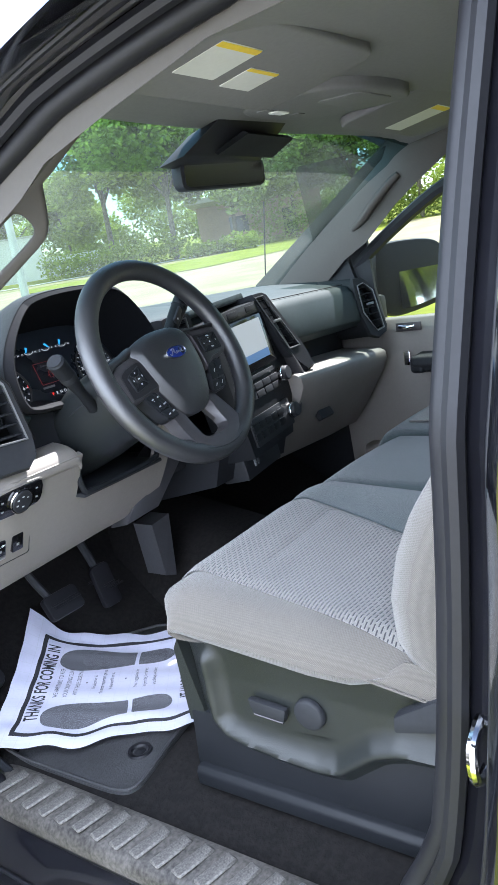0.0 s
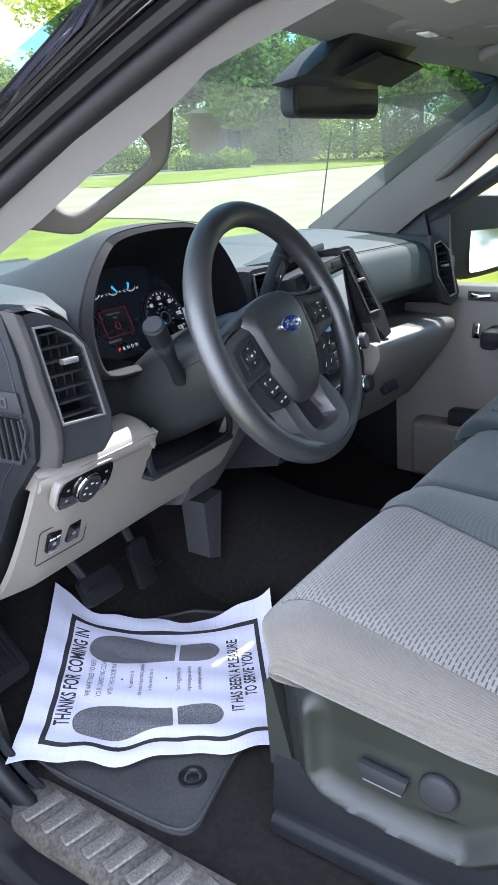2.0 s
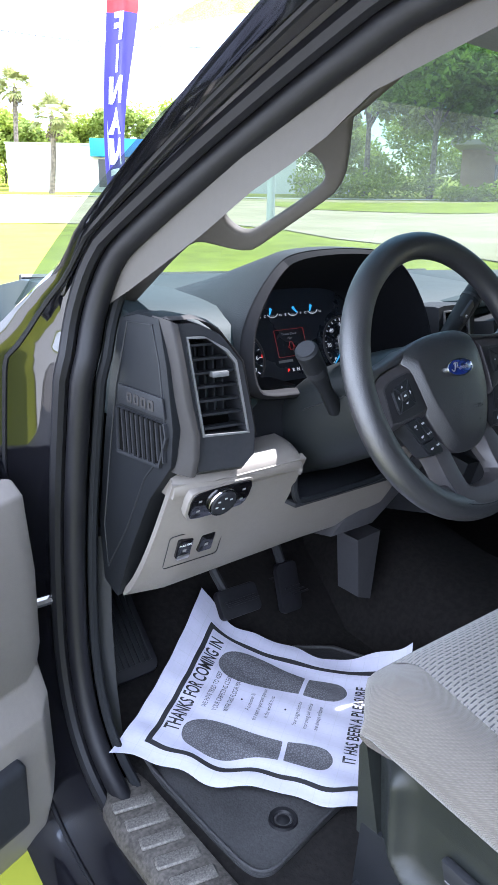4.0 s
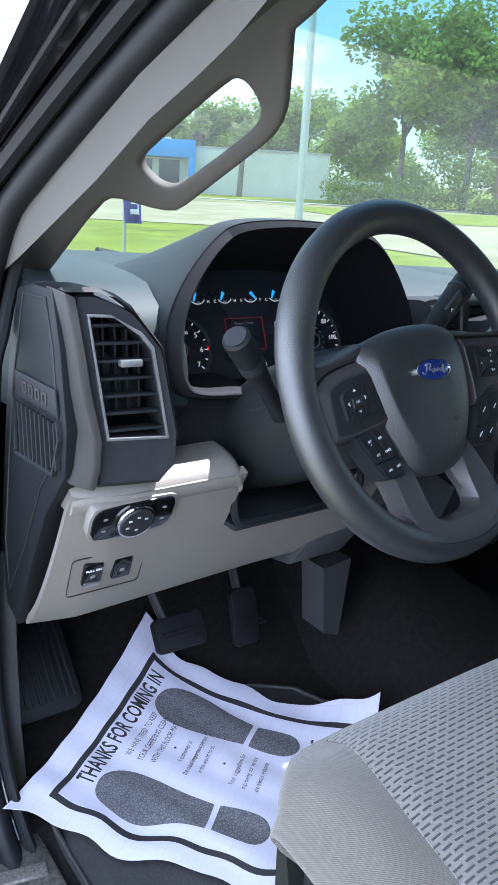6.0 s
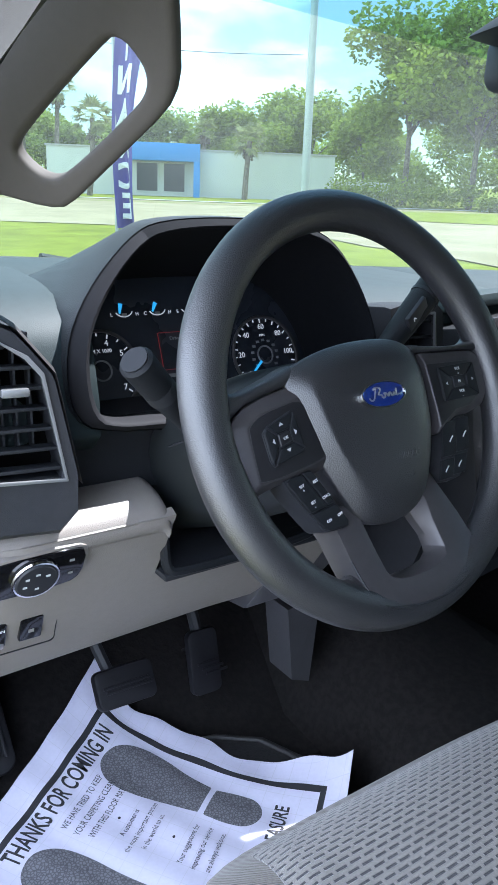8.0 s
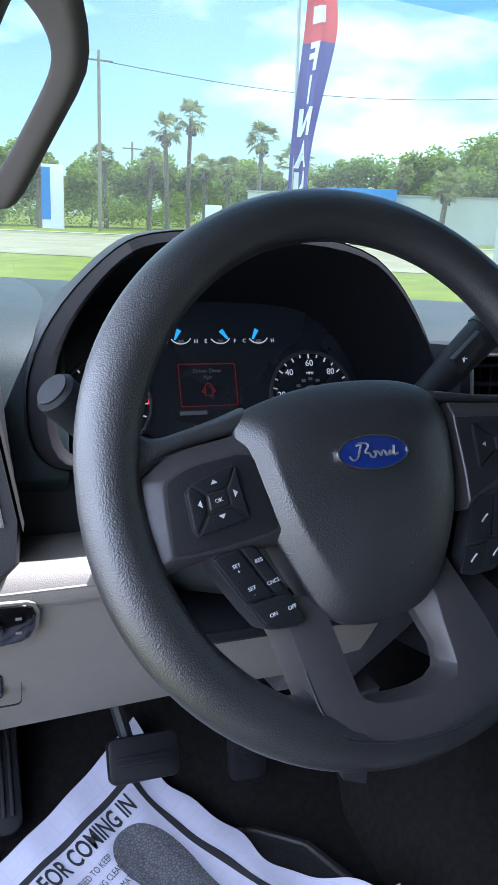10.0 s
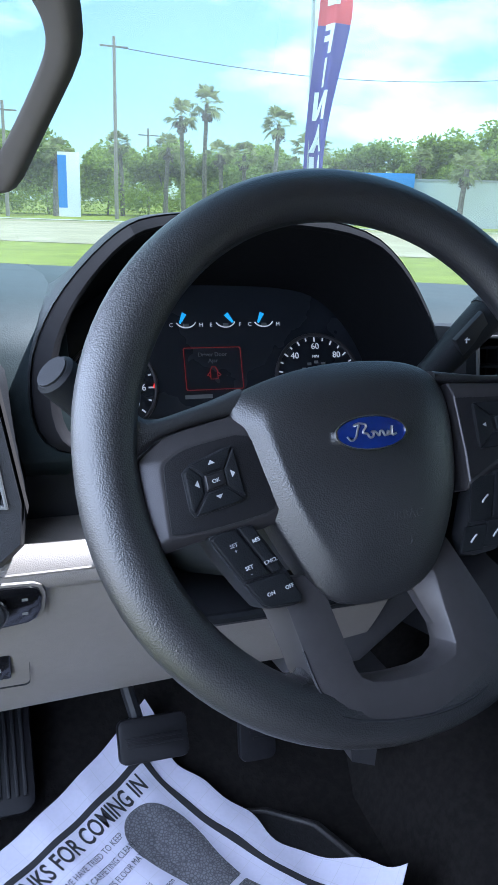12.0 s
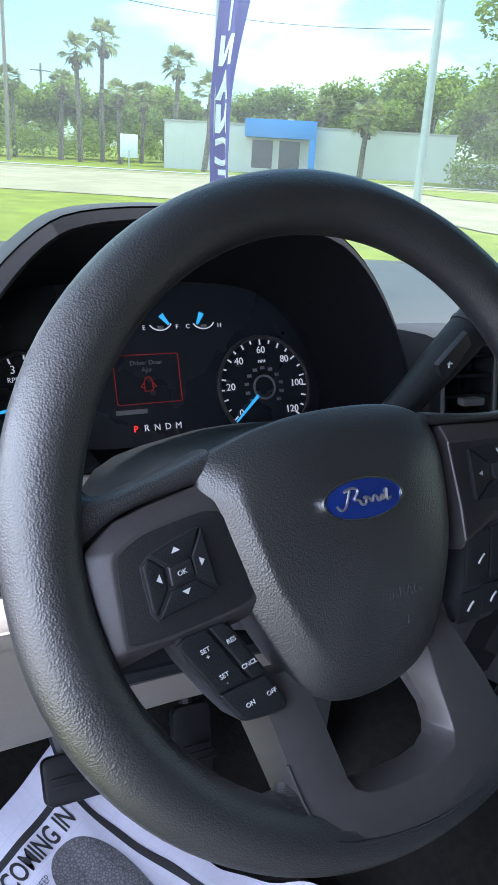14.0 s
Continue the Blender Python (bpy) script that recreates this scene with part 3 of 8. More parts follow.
def sill():
    s = thing("sill_plate", (-0.86, 0, 0.66), "scuffed grey ribbed plastic sill plate below the doorway", "sill plate", kind="structure")
    prof = [(-0.812, 0.672), (-0.818, 0.690), (-0.83, 0.694), (-0.893, 0.690), (-0.905, 0.676), (-0.905, 0.66), (-0.812, 0.655)]
    part("base", loft([[(-0.858 + (x + 0.858) * k + dx, y, z + dz) for x, z in prof] for y, k, dx, dz in ((-0.58, 1, 0, 0), (0.20, 1, 0, 0), (0.26, 0.92, 0.004, -0.003), (0.295, 0.75, 0.012, -0.012))]), M_SILL, s, smooth=50)
    rib = bevelled(box((0, 0, 0), (0.066, 0.023, 0.006)), 0.0025, 1)
    me = finish("rib", rib, M_SILLRIB)
    for k in range(20):
        r = new("rib", me)
        r.parent = s
        r.location = (-0.002, 0.225 - 0.042 * k, 0.0345)
        r.rotation_euler = (0, 0, radians(-14))
    # front kick panel running up from the sill
    k = thing("kick_panel", (-0.82, 0.38, 0.68), "dark grey plastic kick panel beside the footrest", "kick panel", kind="structure")
    cols = [[(-0.795, 0.60), (-0.806, 0.36), (-0.826, 0.385)], [(-0.795, 0.60), (-0.806, 0.375), (-0.828, 0.40)], [(-0.79, 0.6), (-0.804, 0.385), (-0.826, 0.405)], [(-0.79, 0.6), (-0.803, 0.378), (-0.824, 0.395)]]
    part("panel", loft([[(x, y, z) for x, y in c] for c, z in zip(cols, (0.70, 0.80, 0.92, 1.07))], closed=False, caps=False), M_BLACK, k)


def glass():
    """The windscreen, curved back at its sides, with its shade band."""
    def shield(v, u):
        x = (-0.74 + 1.48 * u) * (1 + (0.10 if u < 0.5 else 0.15) * v)
        y = 0.10 + 0.80 * v - (0.10 + 0.12 * v) * abs(2 * u - 1) ** 2.6
        z = 1.805 - 0.25 * v - 0.165 * v * v - 0.02 * abs(2 * u - 1) ** 2 * (1 - v) - 0.04 * max(0.0, 2 * u - 1) ** 6
        return (x, y, z - (0.02 + 0.017 * v) * (x + 0.55))
    w = thing("windscreen", (0, 0.9, 1.38), "curved windscreen with a blue green shade band along the top", "windscreen", kind="structure")
    split = 0.24
    a = part("glass", grid(lambda u, v: shield(split + (1 - split) * u, v), 10, 24), M_GLASS, w)
    b = part("shade_band", grid(lambda u, v: shield(split * u, v), 4, 24), M_BAND, w, "dark teal tinted shade band")
    a.visible_shadow = b.visible_shadow = False
    def side(u, v, out=0.0):
        y = 0.42 - 1.1 * u
        return leaned(0.872 - 0.125 * v + out, y, 1.19 + 0.6 * v)
    sg = thing("window_far", (0.8, -0.1, 1.19), "clear far side door window", "car window", kind="structure")
    part("pane", grid(side, 4, 4), M_SIDEGLASS, sg)
    for name, fn, label in (("window_rear", lambda u, v: (-0.70 + 1.40 * u, -1.615, 1.18 + 0.54 * v), "dark tinted rear window of the cab"),
                            ("window_rear_far", lambda u, v: (0.885 - 0.12 * v, -0.86 - 0.70 * u, 1.18 + 0.54 * v), "dark tinted far rear door window"),
                            ("window_rear_near", lambda u, v: (-0.90 + 0.12 * v, -0.86 - 0.68 * u, 1.20 + 0.54 * v), "dark tinted rear door window")):
        solo(name, grid(fn, 3, 3), M_PRIVACY, label, "car window", kind="structure")
    return shield


def a_pillar(flip):
    """Cloth covered windscreen pillar with its grab handle loop."""
    s = -1 if not flip else 1
    t = thing("windscreen_pillar", (s * 0.75, 0.3, 1.44), "beige cloth trimmed windscreen pillar with moulded grab handle", "pillar trim", "windscreen pillars")
    fix = (lambda b: lean(b)) if flip else (lambda b: b)
    sp = [(0.60, 1.310, 0.85, 0.825), (0.36, 1.425, 0.83, 0.805), (0.26, 1.472, 0.82, 0.79), (0.12, 1.548, 0.80, 0.775), (0.04, 1.596, 0.79, 0.765), (-0.01, 1.622, 0.78, 0.752), (-0.05, 1.645, 0.772, 0.735), (-0.10, 1.682, 0.762, 0.700), (-0.22, 1.722, 0.745, 0.685), (-0.36, 1.764, 0.725, 0.675), (-0.56, 1.778, 0.72, 0.67)]
    loops = []
    for y, z, xo, xi in sp:
        dy, dz = 0.030, 0.052
        loops.append([(s * xo, y, z - 0.006), (s * (xo * 0.62 + xi * 0.38), y + 0.006, z + 0.004), (s * xi, y + 0.004, z + 0.030), (s * (xi + 0.012), y + dy + 0.01, z + dz), (s * xo, y + dy, z + dz)])
    if flip:
        # edge along the windscreen and edge along the door window
        rails = [((0.843, 0.70, 1.333), (0.80, 0.50, 1.30)), ((0.823, 0.58, 1.406), (0.78, 0.378, 1.37)), ((0.802, 0.46, 1.478), (0.755, 0.29, 1.432)), ((0.781, 0.34, 1.550), (0.74, 0.198, 1.478)), ((0.768, 0.26, 1.599), (0.735, 0.14, 1.527)),
                 ((0.755, 0.19, 1.641), (0.73, 0.085, 1.573)), ((0.742, 0.11, 1.689), (0.72, 0.003, 1.626)), ((0.722, 0.07, 1.715), (0.705, -0.094, 1.682)), ((0.66, -0.15, 1.745), (0.70, -0.25, 1.725)), ((0.57, -0.55, 1.745), (0.70, -0.56, 1.74))]
        loops = []
        for p, q in rails:
            p, q = Vector(p), Vector(q)
            loops.append([tuple(k) for k in (q, p * 0.30 + q * 0.70 + Vector((-0.010, -0.012, 0)), p * 0.62 + q * 0.38 + Vector((-0.014, -0.012, 0.004)), p, p + Vector((0.03, 0.03, 0.05)), q + Vector((0.05, 0.03, 0.03)))])
        fix = lambda b: b
        part("sail_panel", loft([[(q[0] + 0.012, q[1], q[2] + 0.01), (q[0] + 0.012, q[1] - 0.03, q[2] - 0.10), (q[0] + 0.030, q[1] - 0.03, q[2] - 0.10), (q[0] + 0.030, q[1], q[2] + 0.01)] for p, q in rails[:3]]), M_BLACK, t, "black corner panel beside the door window")
    part("cover", fix(loft(loops)), M_TRIM, t)
    if not flip:
        # a flat moulded grip standing off the pillar, with a rounded three-cornered hole
        edge = [(0.27, -0.006), (0.16, 0.002), (0.139, 0.005), (0.132, 0.000), (0.112, -0.016), (0.089, -0.033), (0.076, -0.039), (0.063, -0.0415), (0.045, -0.0405), (-0.062, -0.0265), (-0.076, -0.023),
                (-0.086, -0.015), (-0.096, -0.003), (-0.117, 0.027), (-0.125, 0.034), (-0.137, 0.038), (-0.18, 0.040), (-0.30, 0.038), (-0.30, 0.10), (0.0, 0.085), (0.27, 0.05)]
        eye = rounded([(0.079, 0.014), (0.076, -0.012), (0.064, -0.0235), (0.040, -0.0235), (-0.045, -0.010), (-0.062, -0.003), (-0.070, 0.012), (-0.068, 0.034), (-0.052, 0.036), (0.060, 0.020)], 2)
        bm = bmesh.new()
        for pts in (edge, eye):
            vs = [bm.verts.new((u, v, 0)) for u, v in pts]
            for i in range(len(vs)):
                bm.edges.new((vs[i - 1], vs[i]))
        bmesh.ops.triangle_fill(bm, edges=bm.edges[:], use_beauty=True)
        new_ones = bmesh.ops.extrude_face_region(bm, geom=bm.faces[:])["geom"]
        bmesh.ops.translate(bm, vec=(0, 0, 0.016), verts=[g for g in new_ones if isinstance(g, bmesh.types.BMVert)])
        bmesh.ops.recalc_face_normals(bm, faces=bm.faces)
        bevelled(bm, 0.006, 3, 50)
        bm.transform(axes((-0.680, 0.129, 1.585), (0.1533, -0.7822, 0.6038), (-0.6435, 0.3847, 0.6618)))
        part("grab_handle", bm, M_TRIM, t, "moulded beige grab handle", smooth=60)
        return t
    loop = [(0.752, 0.245, 1.520), (0.735, 0.205, 1.542), (0.720, 0.150, 1.588), (0.714, 0.095, 1.632), (0.720, 0.060, 1.655)]
    path = smoothed([(s * x, y, z) for x, y, z in loop], 3)
    r = [0.0080 + 0.003 * math.sin(math.pi * i / (len(path) - 1)) for i in range(len(path))]
    part("grab_handle", fix(tube(path, r, 12, False, 1.25)), M_TRIM, t, "moulded beige grab handle")
    return t


cab_body()
outer_shell()
sill()
glass()
a_pillar(False)
a_pillar(True)


# ---- dashboard ----
def dashboard():
    d = thing("dashboard", (0, 0.4, 1.0), "black soft-touch dashboard with grey beige lower panels", "dashboard")
    # soft upper pad
    prof = [(0.90, 1.402), (0.72, 1.434), (0.45, 1.424), (0.30, 1.412), (0.245, 1.400), (0.228, 1.380), (0.215, 1.33), (0.212, 1.295), (0.235, 1.275), (0.40, 1.26), (0.98, 1.28)]
    def pad(name, xs, front=0.0, lift=0.0):
        loops = []
        for x in xs:
            bow = 0.12 * max(0, (abs(x) - 0.45)) ** 1.5
            loops.append([leaned(x, y - bow * 2 if y > 0.5 else max(y, front + 0.002 * (y - 0.2)), z + (lift * max(0.0, 1 - (y - 0.19) / 0.45) * min(1.0, max(0.0, (y - 0.215) / 0.16)) if z > 1.35 else 0.0)) for y, z in prof])
        part(name, bevelled(loft(loops), 0.004, 2, 40), M_SOFT, d)
    pad("upper_pad", [0.205, 0.30, 0.5, 0.68, 0.76, 0.80])
    pad("upper_pad", [-0.262, -0.1, 0.05, 0.205], 0.275)
    pad("upper_pad", [-0.803, -0.76, -0.70, -0.64], 0.200, 0.036)
    pad("upper_pad", [-0.640, -0.6, -0.45, -0.3, -0.262], 0.43)
    # seam line along the pad
    part("stitch_line", tube([leaned(x, 0.262, 1.4075) for x in (0.16, 0.3, 0.5, 0.66)], 0.0014, 6), M_DASH, d)
    # recess between pad and shelf on the far side
    part("glove_recess", lean(box((0.43, 0.36, 1.235), (0.54, 0.10, 0.085), 0.006)), M_BLACK, d)
    # pale shelf and lower glove box panel
    sh = [(0.31, 1.205), (0.165, 1.198), (0.148, 1.188), (0.145, 1.165), (0.16, 1.13), (0.235, 1.02), (0.285, 0.955), (0.33, 0.945), (0.34, 1.1)]
    part("glove_box", lean(bevelled(loft([[(x, y + 0.012 * (x > 0.6), z + 0.016 * (0.70 - x) / 0.535) for y, z in sh] for x in (0.165, 0.3, 0.5, 0.64, 0.70)]), 0.005, 2, 35)), M_BEIGE, d, "grey beige glove box and shelf")
    part("glove_latch", lean(box((0.34, 0.205, 1.075), (0.07, 0.02, 0.045), 0.006, Matrix.Rotation(radians(-32), 4, "X"))), M_DASH, d)
    part("lower_black", lean(loft([[(x, y, z) for y, z in ((0.20, 1.12), (0.24, 1.0), (0.45, 0.95), (0.6, 1.2))] for x in (-0.14, 0.165)])), M_BLACK, d)
    # driver's lower panel: face runs forwards as it goes down
    def low(u, v):
        x = -0.800 + 0.50 * u
        zb = 0.985 + 0.015 * u
        z = zb + (1.212 - zb) * v
        y = 0.318 - 0.142 * v ** 0.75
        y += 0.018 * max(0, 0.12 - u) / 0.12 - 0.03 * max(0, u - 0.7) * (1 - v)
        return (x - 0.006 * (1 - v), y, z)
    bm = bmesh.new()
    holes = lambda u, v: 0.443 < u < 0.90 and v > 0.60
    nu, nv = 40, 30
    vs = {}
    for i in range(nu):
        for j in range(nv):
            if holes((i + 0.5) / nu, (j + 0.5) / nv):
                continue
            q = []
            for a, b in ((i, j), (i + 1, j), (i + 1, j + 1), (i, j + 1)):
                if (a, b) not in vs:
                    vs[a, b] = bm.verts.new(low(a / nu, b / nv))
                q.append(vs[a, b])
            bm.faces.new(q)
    bm.normal_update()
    bmesh.ops.solidify(bm, geom=bm.faces[:], thickness=0.012)
    part("lower_panel", bm, M_BEIGE, d, "grey beige plastic knee panel")
    # ledge on top of the lower panel
    led = []
    for x0, dz, dy in ((-0.797, 0.004, 0.0172), (-0.785, 0, 0.0129), (-0.770, 0, 0.0075), (-0.742, 0, 0.0), (-0.70, 0, 0), (-0.60, 0, 0), (-0.590, 0.0, 0), (-0.583, 0.004, 0.001), (-0.5788, 0.011, 0.003)):
        led.append([(x0, y + dy, z - dz) for y, z in ((0.1815, 1.194), (0.1770, 1.2015), (0.1764, 1.208), (0.1785, 1.2155), (0.1835, 1.2225), (0.1915, 1.2285), (0.203, 1.2335), (0.218, 1.2370), (0.240, 1.2390), (0.29, 1.225), (0.25, 1.200), (0.192, 1.194))])
    part("ledge", loft(led), M_BEIGE, d, smooth=60)
    # dark pocket round the column, with its rim
    part("column_pocket", loft([[(-0.578, y, z), (-0.35, y, z - 0.0), (-0.35, y, 1.27), (-0.578, y, 1.27)] for y, z in ((0.33, 1.13), (0.36, 1.14))]), M_BLACK, d)
    part("pocket_floor", box((-0.465, 0.265, 1.128), (0.225, 0.14, 0.008), 0.003), M_BLACK, d)
    part("pocket_rim", tube(smoothed([(-0.574, 0.205, 1.175), (-0.574, 0.200, 1.137), (-0.56, 0.197, 1.131), (-0.37, 0.196, 1.133), (-0.356, 0.199, 1.15), (-0.35, 0.21, 1.185)], 2), 0.006, 8), M_DASH, d)
    # dark band between ledge and instruments
    part("band", loft([[(x, 0.235, 1.225), (x, 0.235, 1.31), (x, 0.30, 1.31), (x, 0.30, 1.225)] for x in (-0.70, -0.55)]), M_DASH, d)
    knee = bevelled(loft([[(-0.395, 0.30, 0.985), (-0.30, 0.285, 0.995), (-0.215, 0.22, 1.14), (-0.25, 0.21, 1.16), (-0.35, 0.26, 1.08)], [(-0.39, 0.36, 0.97), (-0.29, 0.35, 0.98), (-0.2, 0.30, 1.14), (-0.25, 0.3, 1.16), (-0.35, 0.33, 1.08)]]), 0.004)
    part("knee_brace", knee, M_BRACE, d, "grey plastic brace under the column")
    part("brace_post", loft([[(-0.300, y, 0.945), (-0.238, y, 0.95), (-0.232, y + 0.02, 0.785), (-0.268, y + 0.02, 0.800)] for y in (0.32, 0.38)]), M_BRACE, d)
    part("under_cover", box((-0.1, 0.5, 1.05), (1.3, 0.35, 0.04), 0.01), M_BLACK, d)
    return d


dashboard()


def instrument_hood():
    h = thing("instrument_cluster", (-0.465, 0.3, 1.3), "black hooded instrument cluster with lit white dials", "instruments")
    outer = [(-0.672, 1.315), (-0.676, 1.385), (-0.650, 1.440), (-0.600, 1.492), (-0.565, 1.508), (-0.470, 1.512), (-0.365, 1.504), (-0.318, 1.470), (-0.278, 1.40), (-0.262, 1.33), (-0.285, 1.295), (-0.50, 1.285), (-0.58, 1.300), (-0.625, 1.302)]
    inner = [(-0.652, 1.322), (-0.656, 1.385), (-0.636, 1.433), (-0.596, 1.481), (-0.562, 1.497), (-0.470, 1.502), (-0.369, 1.494), (-0.327, 1.463), (-0.290, 1.40), (-0.282, 1.335), (-0.30, 1.305), (-0.50, 1.297), (-0.57, 1.312), (-0.625, 1.313)]
    face = [(-0.640, 1.310), (-0.645, 1.37), (-0.625, 1.41), (-0.590, 1.43), (-0.555, 1.435), (-0.470, 1.437), (-0.380, 1.434), (-0.342, 1.42), (-0.308, 1.38), (-0.292, 1.33), (-0.305, 1.298), (-0.50, 1.293), (-0.57, 1.300), (-0.615, 1.303)]
    sm = lambda o: [(v[0], v[1]) for v in smoothed([(x, z, 0) for x, z in o], 2, True)]
    o2, i2, f2 = sm(outer), sm(inner), sm(face)
    lip = lambda z: 0.190 + 0.13 * (z - 1.30)
    back = [(x * 1.0 + (-0.465 - x) * 0.05, min(z, 1.405 + 0.01 * math.cos((x + 0.465) * 8))) for x, z in o2]
    mid = [(x, z * 0.45 + 0.55 * min(z, 1.418)) for x, z in o2]
    ring = lambda k, dy, dz=0.0: [(a[0] + (b[0] - a[0]) * k, lip(b[1]) + dy, a[1] + (b[1] - a[1]) * k + dz) for a, b in zip(i2, o2)]
    bezel = loft([ring(-0.15, 0.022), ring(0.0, 0.008), ring(0.12, 0.003), ring(0.30, 0.002), ring(0.85, 0.010), ring(0.97, 0.016), ring(0.98, 0.05)], caps=False)
    bezel.faces.ensure_lookup_table()
    side = bmesh.new()
    for f in list(bezel.faces):
        c = f.calc_center_median()
        if c.x < -0.585 or (c.z < 1.325 and c.x < -0.56):
            side.faces.new([side.verts.new(v.co) for v in f.verts])
            bezel.faces.remove(f)
    bmesh.ops.remove_doubles(side, verts=side.verts[:], dist=0.00005)
    part("bezel", side, M_BEZEL, h, "smooth dark grey bezel beside the dials", smooth=50)
    part("hood_lip", bezel, M_HOOD, h, "dull black front edge of the hood", smooth=50)
    shell = loft([ring(0.97, 0.040), ring(0.99, 0.016), ring(1.05, 0.0135), ring(1.12, 0.020), [(x, lip(z) + 0.05, z + 0.001) for x, z in o2], [(x, 0.42, z) for x, z in mid], [(x, 0.60, z) for x, z in back]], caps=False)
    part("hood", shell, M_HOODTOP, h, "grained black hood with a raised lip", smooth=50)
    fy = lambda z: 0.316 + 0.40 * (z - 1.31)
    part("tunnel", loft([[(x, lip(z) + 0.010, z) for x, z in i2], [(x, fy(z), z) for x, z in f2]], caps=False), M_HOOD, h)
    part("dial_face", bmnew([(x, fy(z) - 0.0005, z) for x, z in f2], [tuple(range(len(f2)))]), M_FACE, h, smooth=0)
    # dials on the sloping face; local x right, y up along the face
    def at(x, z, out=0.001):
        m = axes((x, fy(z), z), (1, 0, 0), (0, 0.371, 0.928))
        return m @ Matrix.Translation((0, 0, out))
    def dial(cx, cz, r, ticks, numbers, needle, name, label):
        dd = part(name, hollow(oval(r, r, 48), oval(r - 0.0040, r - 0.0040, 48), 0, 0.004, 0.0018, at(cx, cz)), M_SPOKE, h, label)
        for k in range(ticks):
            a = radians(220 - 260 * k / (ticks - 1))
            ln = 0.0050 if k % 2 == 0 else 0.0034
            rr = r - 0.0048 - ln / 2
            m = at(cx, cz) @ Matrix.Rotation(a, 4, "Z") @ Matrix.Translation((rr, 0, 0))
            part("tick", box((0, 0, 0.0005), (ln, 0.0014, 0.0008), 0, m), M_LCD, dd, smooth=0)
        for txt, a in numbers:
            a = radians(a)
            rr = r - 0.0150
            m = at(cx, cz) @ Matrix.Translation((rr * math.cos(a), rr * math.sin(a), 0.0008))
            b = lettering(txt, 0.0098, m)
            part("numeral", b, M_LCD, dd, smooth=0)
        a = radians(needle)
        m = at(cx, cz, 0.003) @ Matrix.Rotation(a, 4, "Z")
        part("needle", prism([(0.012, -0.0016), (r - 0.004, -0.0008), (r - 0.004, 0.0008), (0.012, 0.0016)], 0, 0.001, 0, m), M_CYAN, dd, smooth=0)
        part("hub", hollow(oval(0.0125, 0.0125, 24), oval(0.0105, 0.0105, 24), 0, 0.001, 0, at(cx, cz)), M_GREYTXT, dd)
        return dd
    s = dial(-0.358, 1.337, 0.052, 21, [(t, 220 - 260 * i / 6) for i, t in enumerate(("0", "20", "40", "60", "80", "100", "120"))], 222, "speed_dial", "round speedometer with white numerals and a cyan needle")
    for k in range(11):
        a = radians(220 - 260 * k / 10)
        part("small_numeral", box((0, 0, 0), (0.0046, 0.0030, 0.0006), 0, at(-0.358 + 0.0195 * math.cos(a), 1.337 + 0.0195 * math.sin(a) * 0.93)), M_GREYTXT, s, smooth=0)
    part("unit", lettering("MPH", 0.0042, at(-0.358, 1.3610)), M_LCD, s, smooth=0)
    r = dial(-0.588, 1.337, 0.048, 15, [(t, 220 - 260 * i / 7) for i, t in enumerate("01234567")], 190, "rev_dial", "round rev counter with a red end zone")
    part("unit", lettering("RPM X 1000", 0.0062, at(-0.588, 1.358)), M_LCD, r, smooth=0)
    for k in range(4):
        a = radians(-8 - 9 * k)
        part("red_zone", box((0.0445, 0, 0.0006), (0.0018, 0.006, 0.0006), 0, at(-0.588, 1.337) @ Matrix.Rotation(a, 4, "Z")), M_RED, r, smooth=0)
    # four small gauges over the display
    for i, (x, nd, c1, c2) in enumerate(((-0.548, 75, "L", "H"), (-0.504, 62, "C", "H"), (-0.460, 128, "E", "F"), (-0.416, 62, "C", "H"))):
        g = part("small_gauge", tube([at(x, 1.400) @ Vector((0.011 * math.cos(radians(t)), 0.008 * math.sin(radians(t)) + 0.001, 0)) for t in range(200, 345, 12)], 0.0007, 5), M_LCD, h, "tiny arc gauge with a cyan pointer")
        part("pointer", prism([(-0.001, -0.004), (0.001, -0.004), (0.0026, 0.008), (-0.0026, 0.008)], 0, 0.0008, 0, at(x + (-0.005 if nd < 90 else 0.006), 1.401) @ Matrix.Rotation(radians(nd - 90), 4, "Z")), M_CYAN, g, smooth=0)
        part("mark", lettering(c1, 0.006, at(x - 0.0165, 1.396)), M_LCD, g, smooth=0)
        part("mark", lettering(c2, 0.006, at(x + 0.0165, 1.396)), M_LCD, g, smooth=0)
        part("symbol", box((0, 0, 0), (0.006, 0.004, 0.0006), 0, at(x, 1.3955)), M_GREYTXT, g, smooth=0)
    # message display
    disp = part("message_display", hollow(rrect(0.064, 0.046, 0.002), rrect(0.0625, 0.0445, 0.002), 0, 0.0008, 0, at(-0.478, 1.352)), M_REDDIM, h, "dark message display with a thin red outline")
    for k, ln in enumerate(("Driver Door", "Ajar")):
        part("message", lettering(ln, 0.0062, at(-0.478, 1.366 - 0.0062 * k)), M_GREYTXT, disp, smooth=0)
    part("door_sign", tube([at(-0.478, 1.348) @ Vector(p) for p in ((-0.004, -0.007, 0), (-0.004, 0.002, 0), (-0.002, 0.006, 0), (0.002, 0.006, 0), (0.004, 0.002, 0), (0.004, -0.007, 0))], 0.0006, 5, True), M_REDDIM, disp, "red outline of a car with open doors")
    for sg in (-1, 1):
        part("door_sign", tube([at(-0.478, 1.348) @ Vector((sg * x, y, 0)) for x, y in ((0.004, 0.001), (0.0075, -0.003), (0.0045, -0.004))], 0.0006, 5), M_REDDIM, disp)
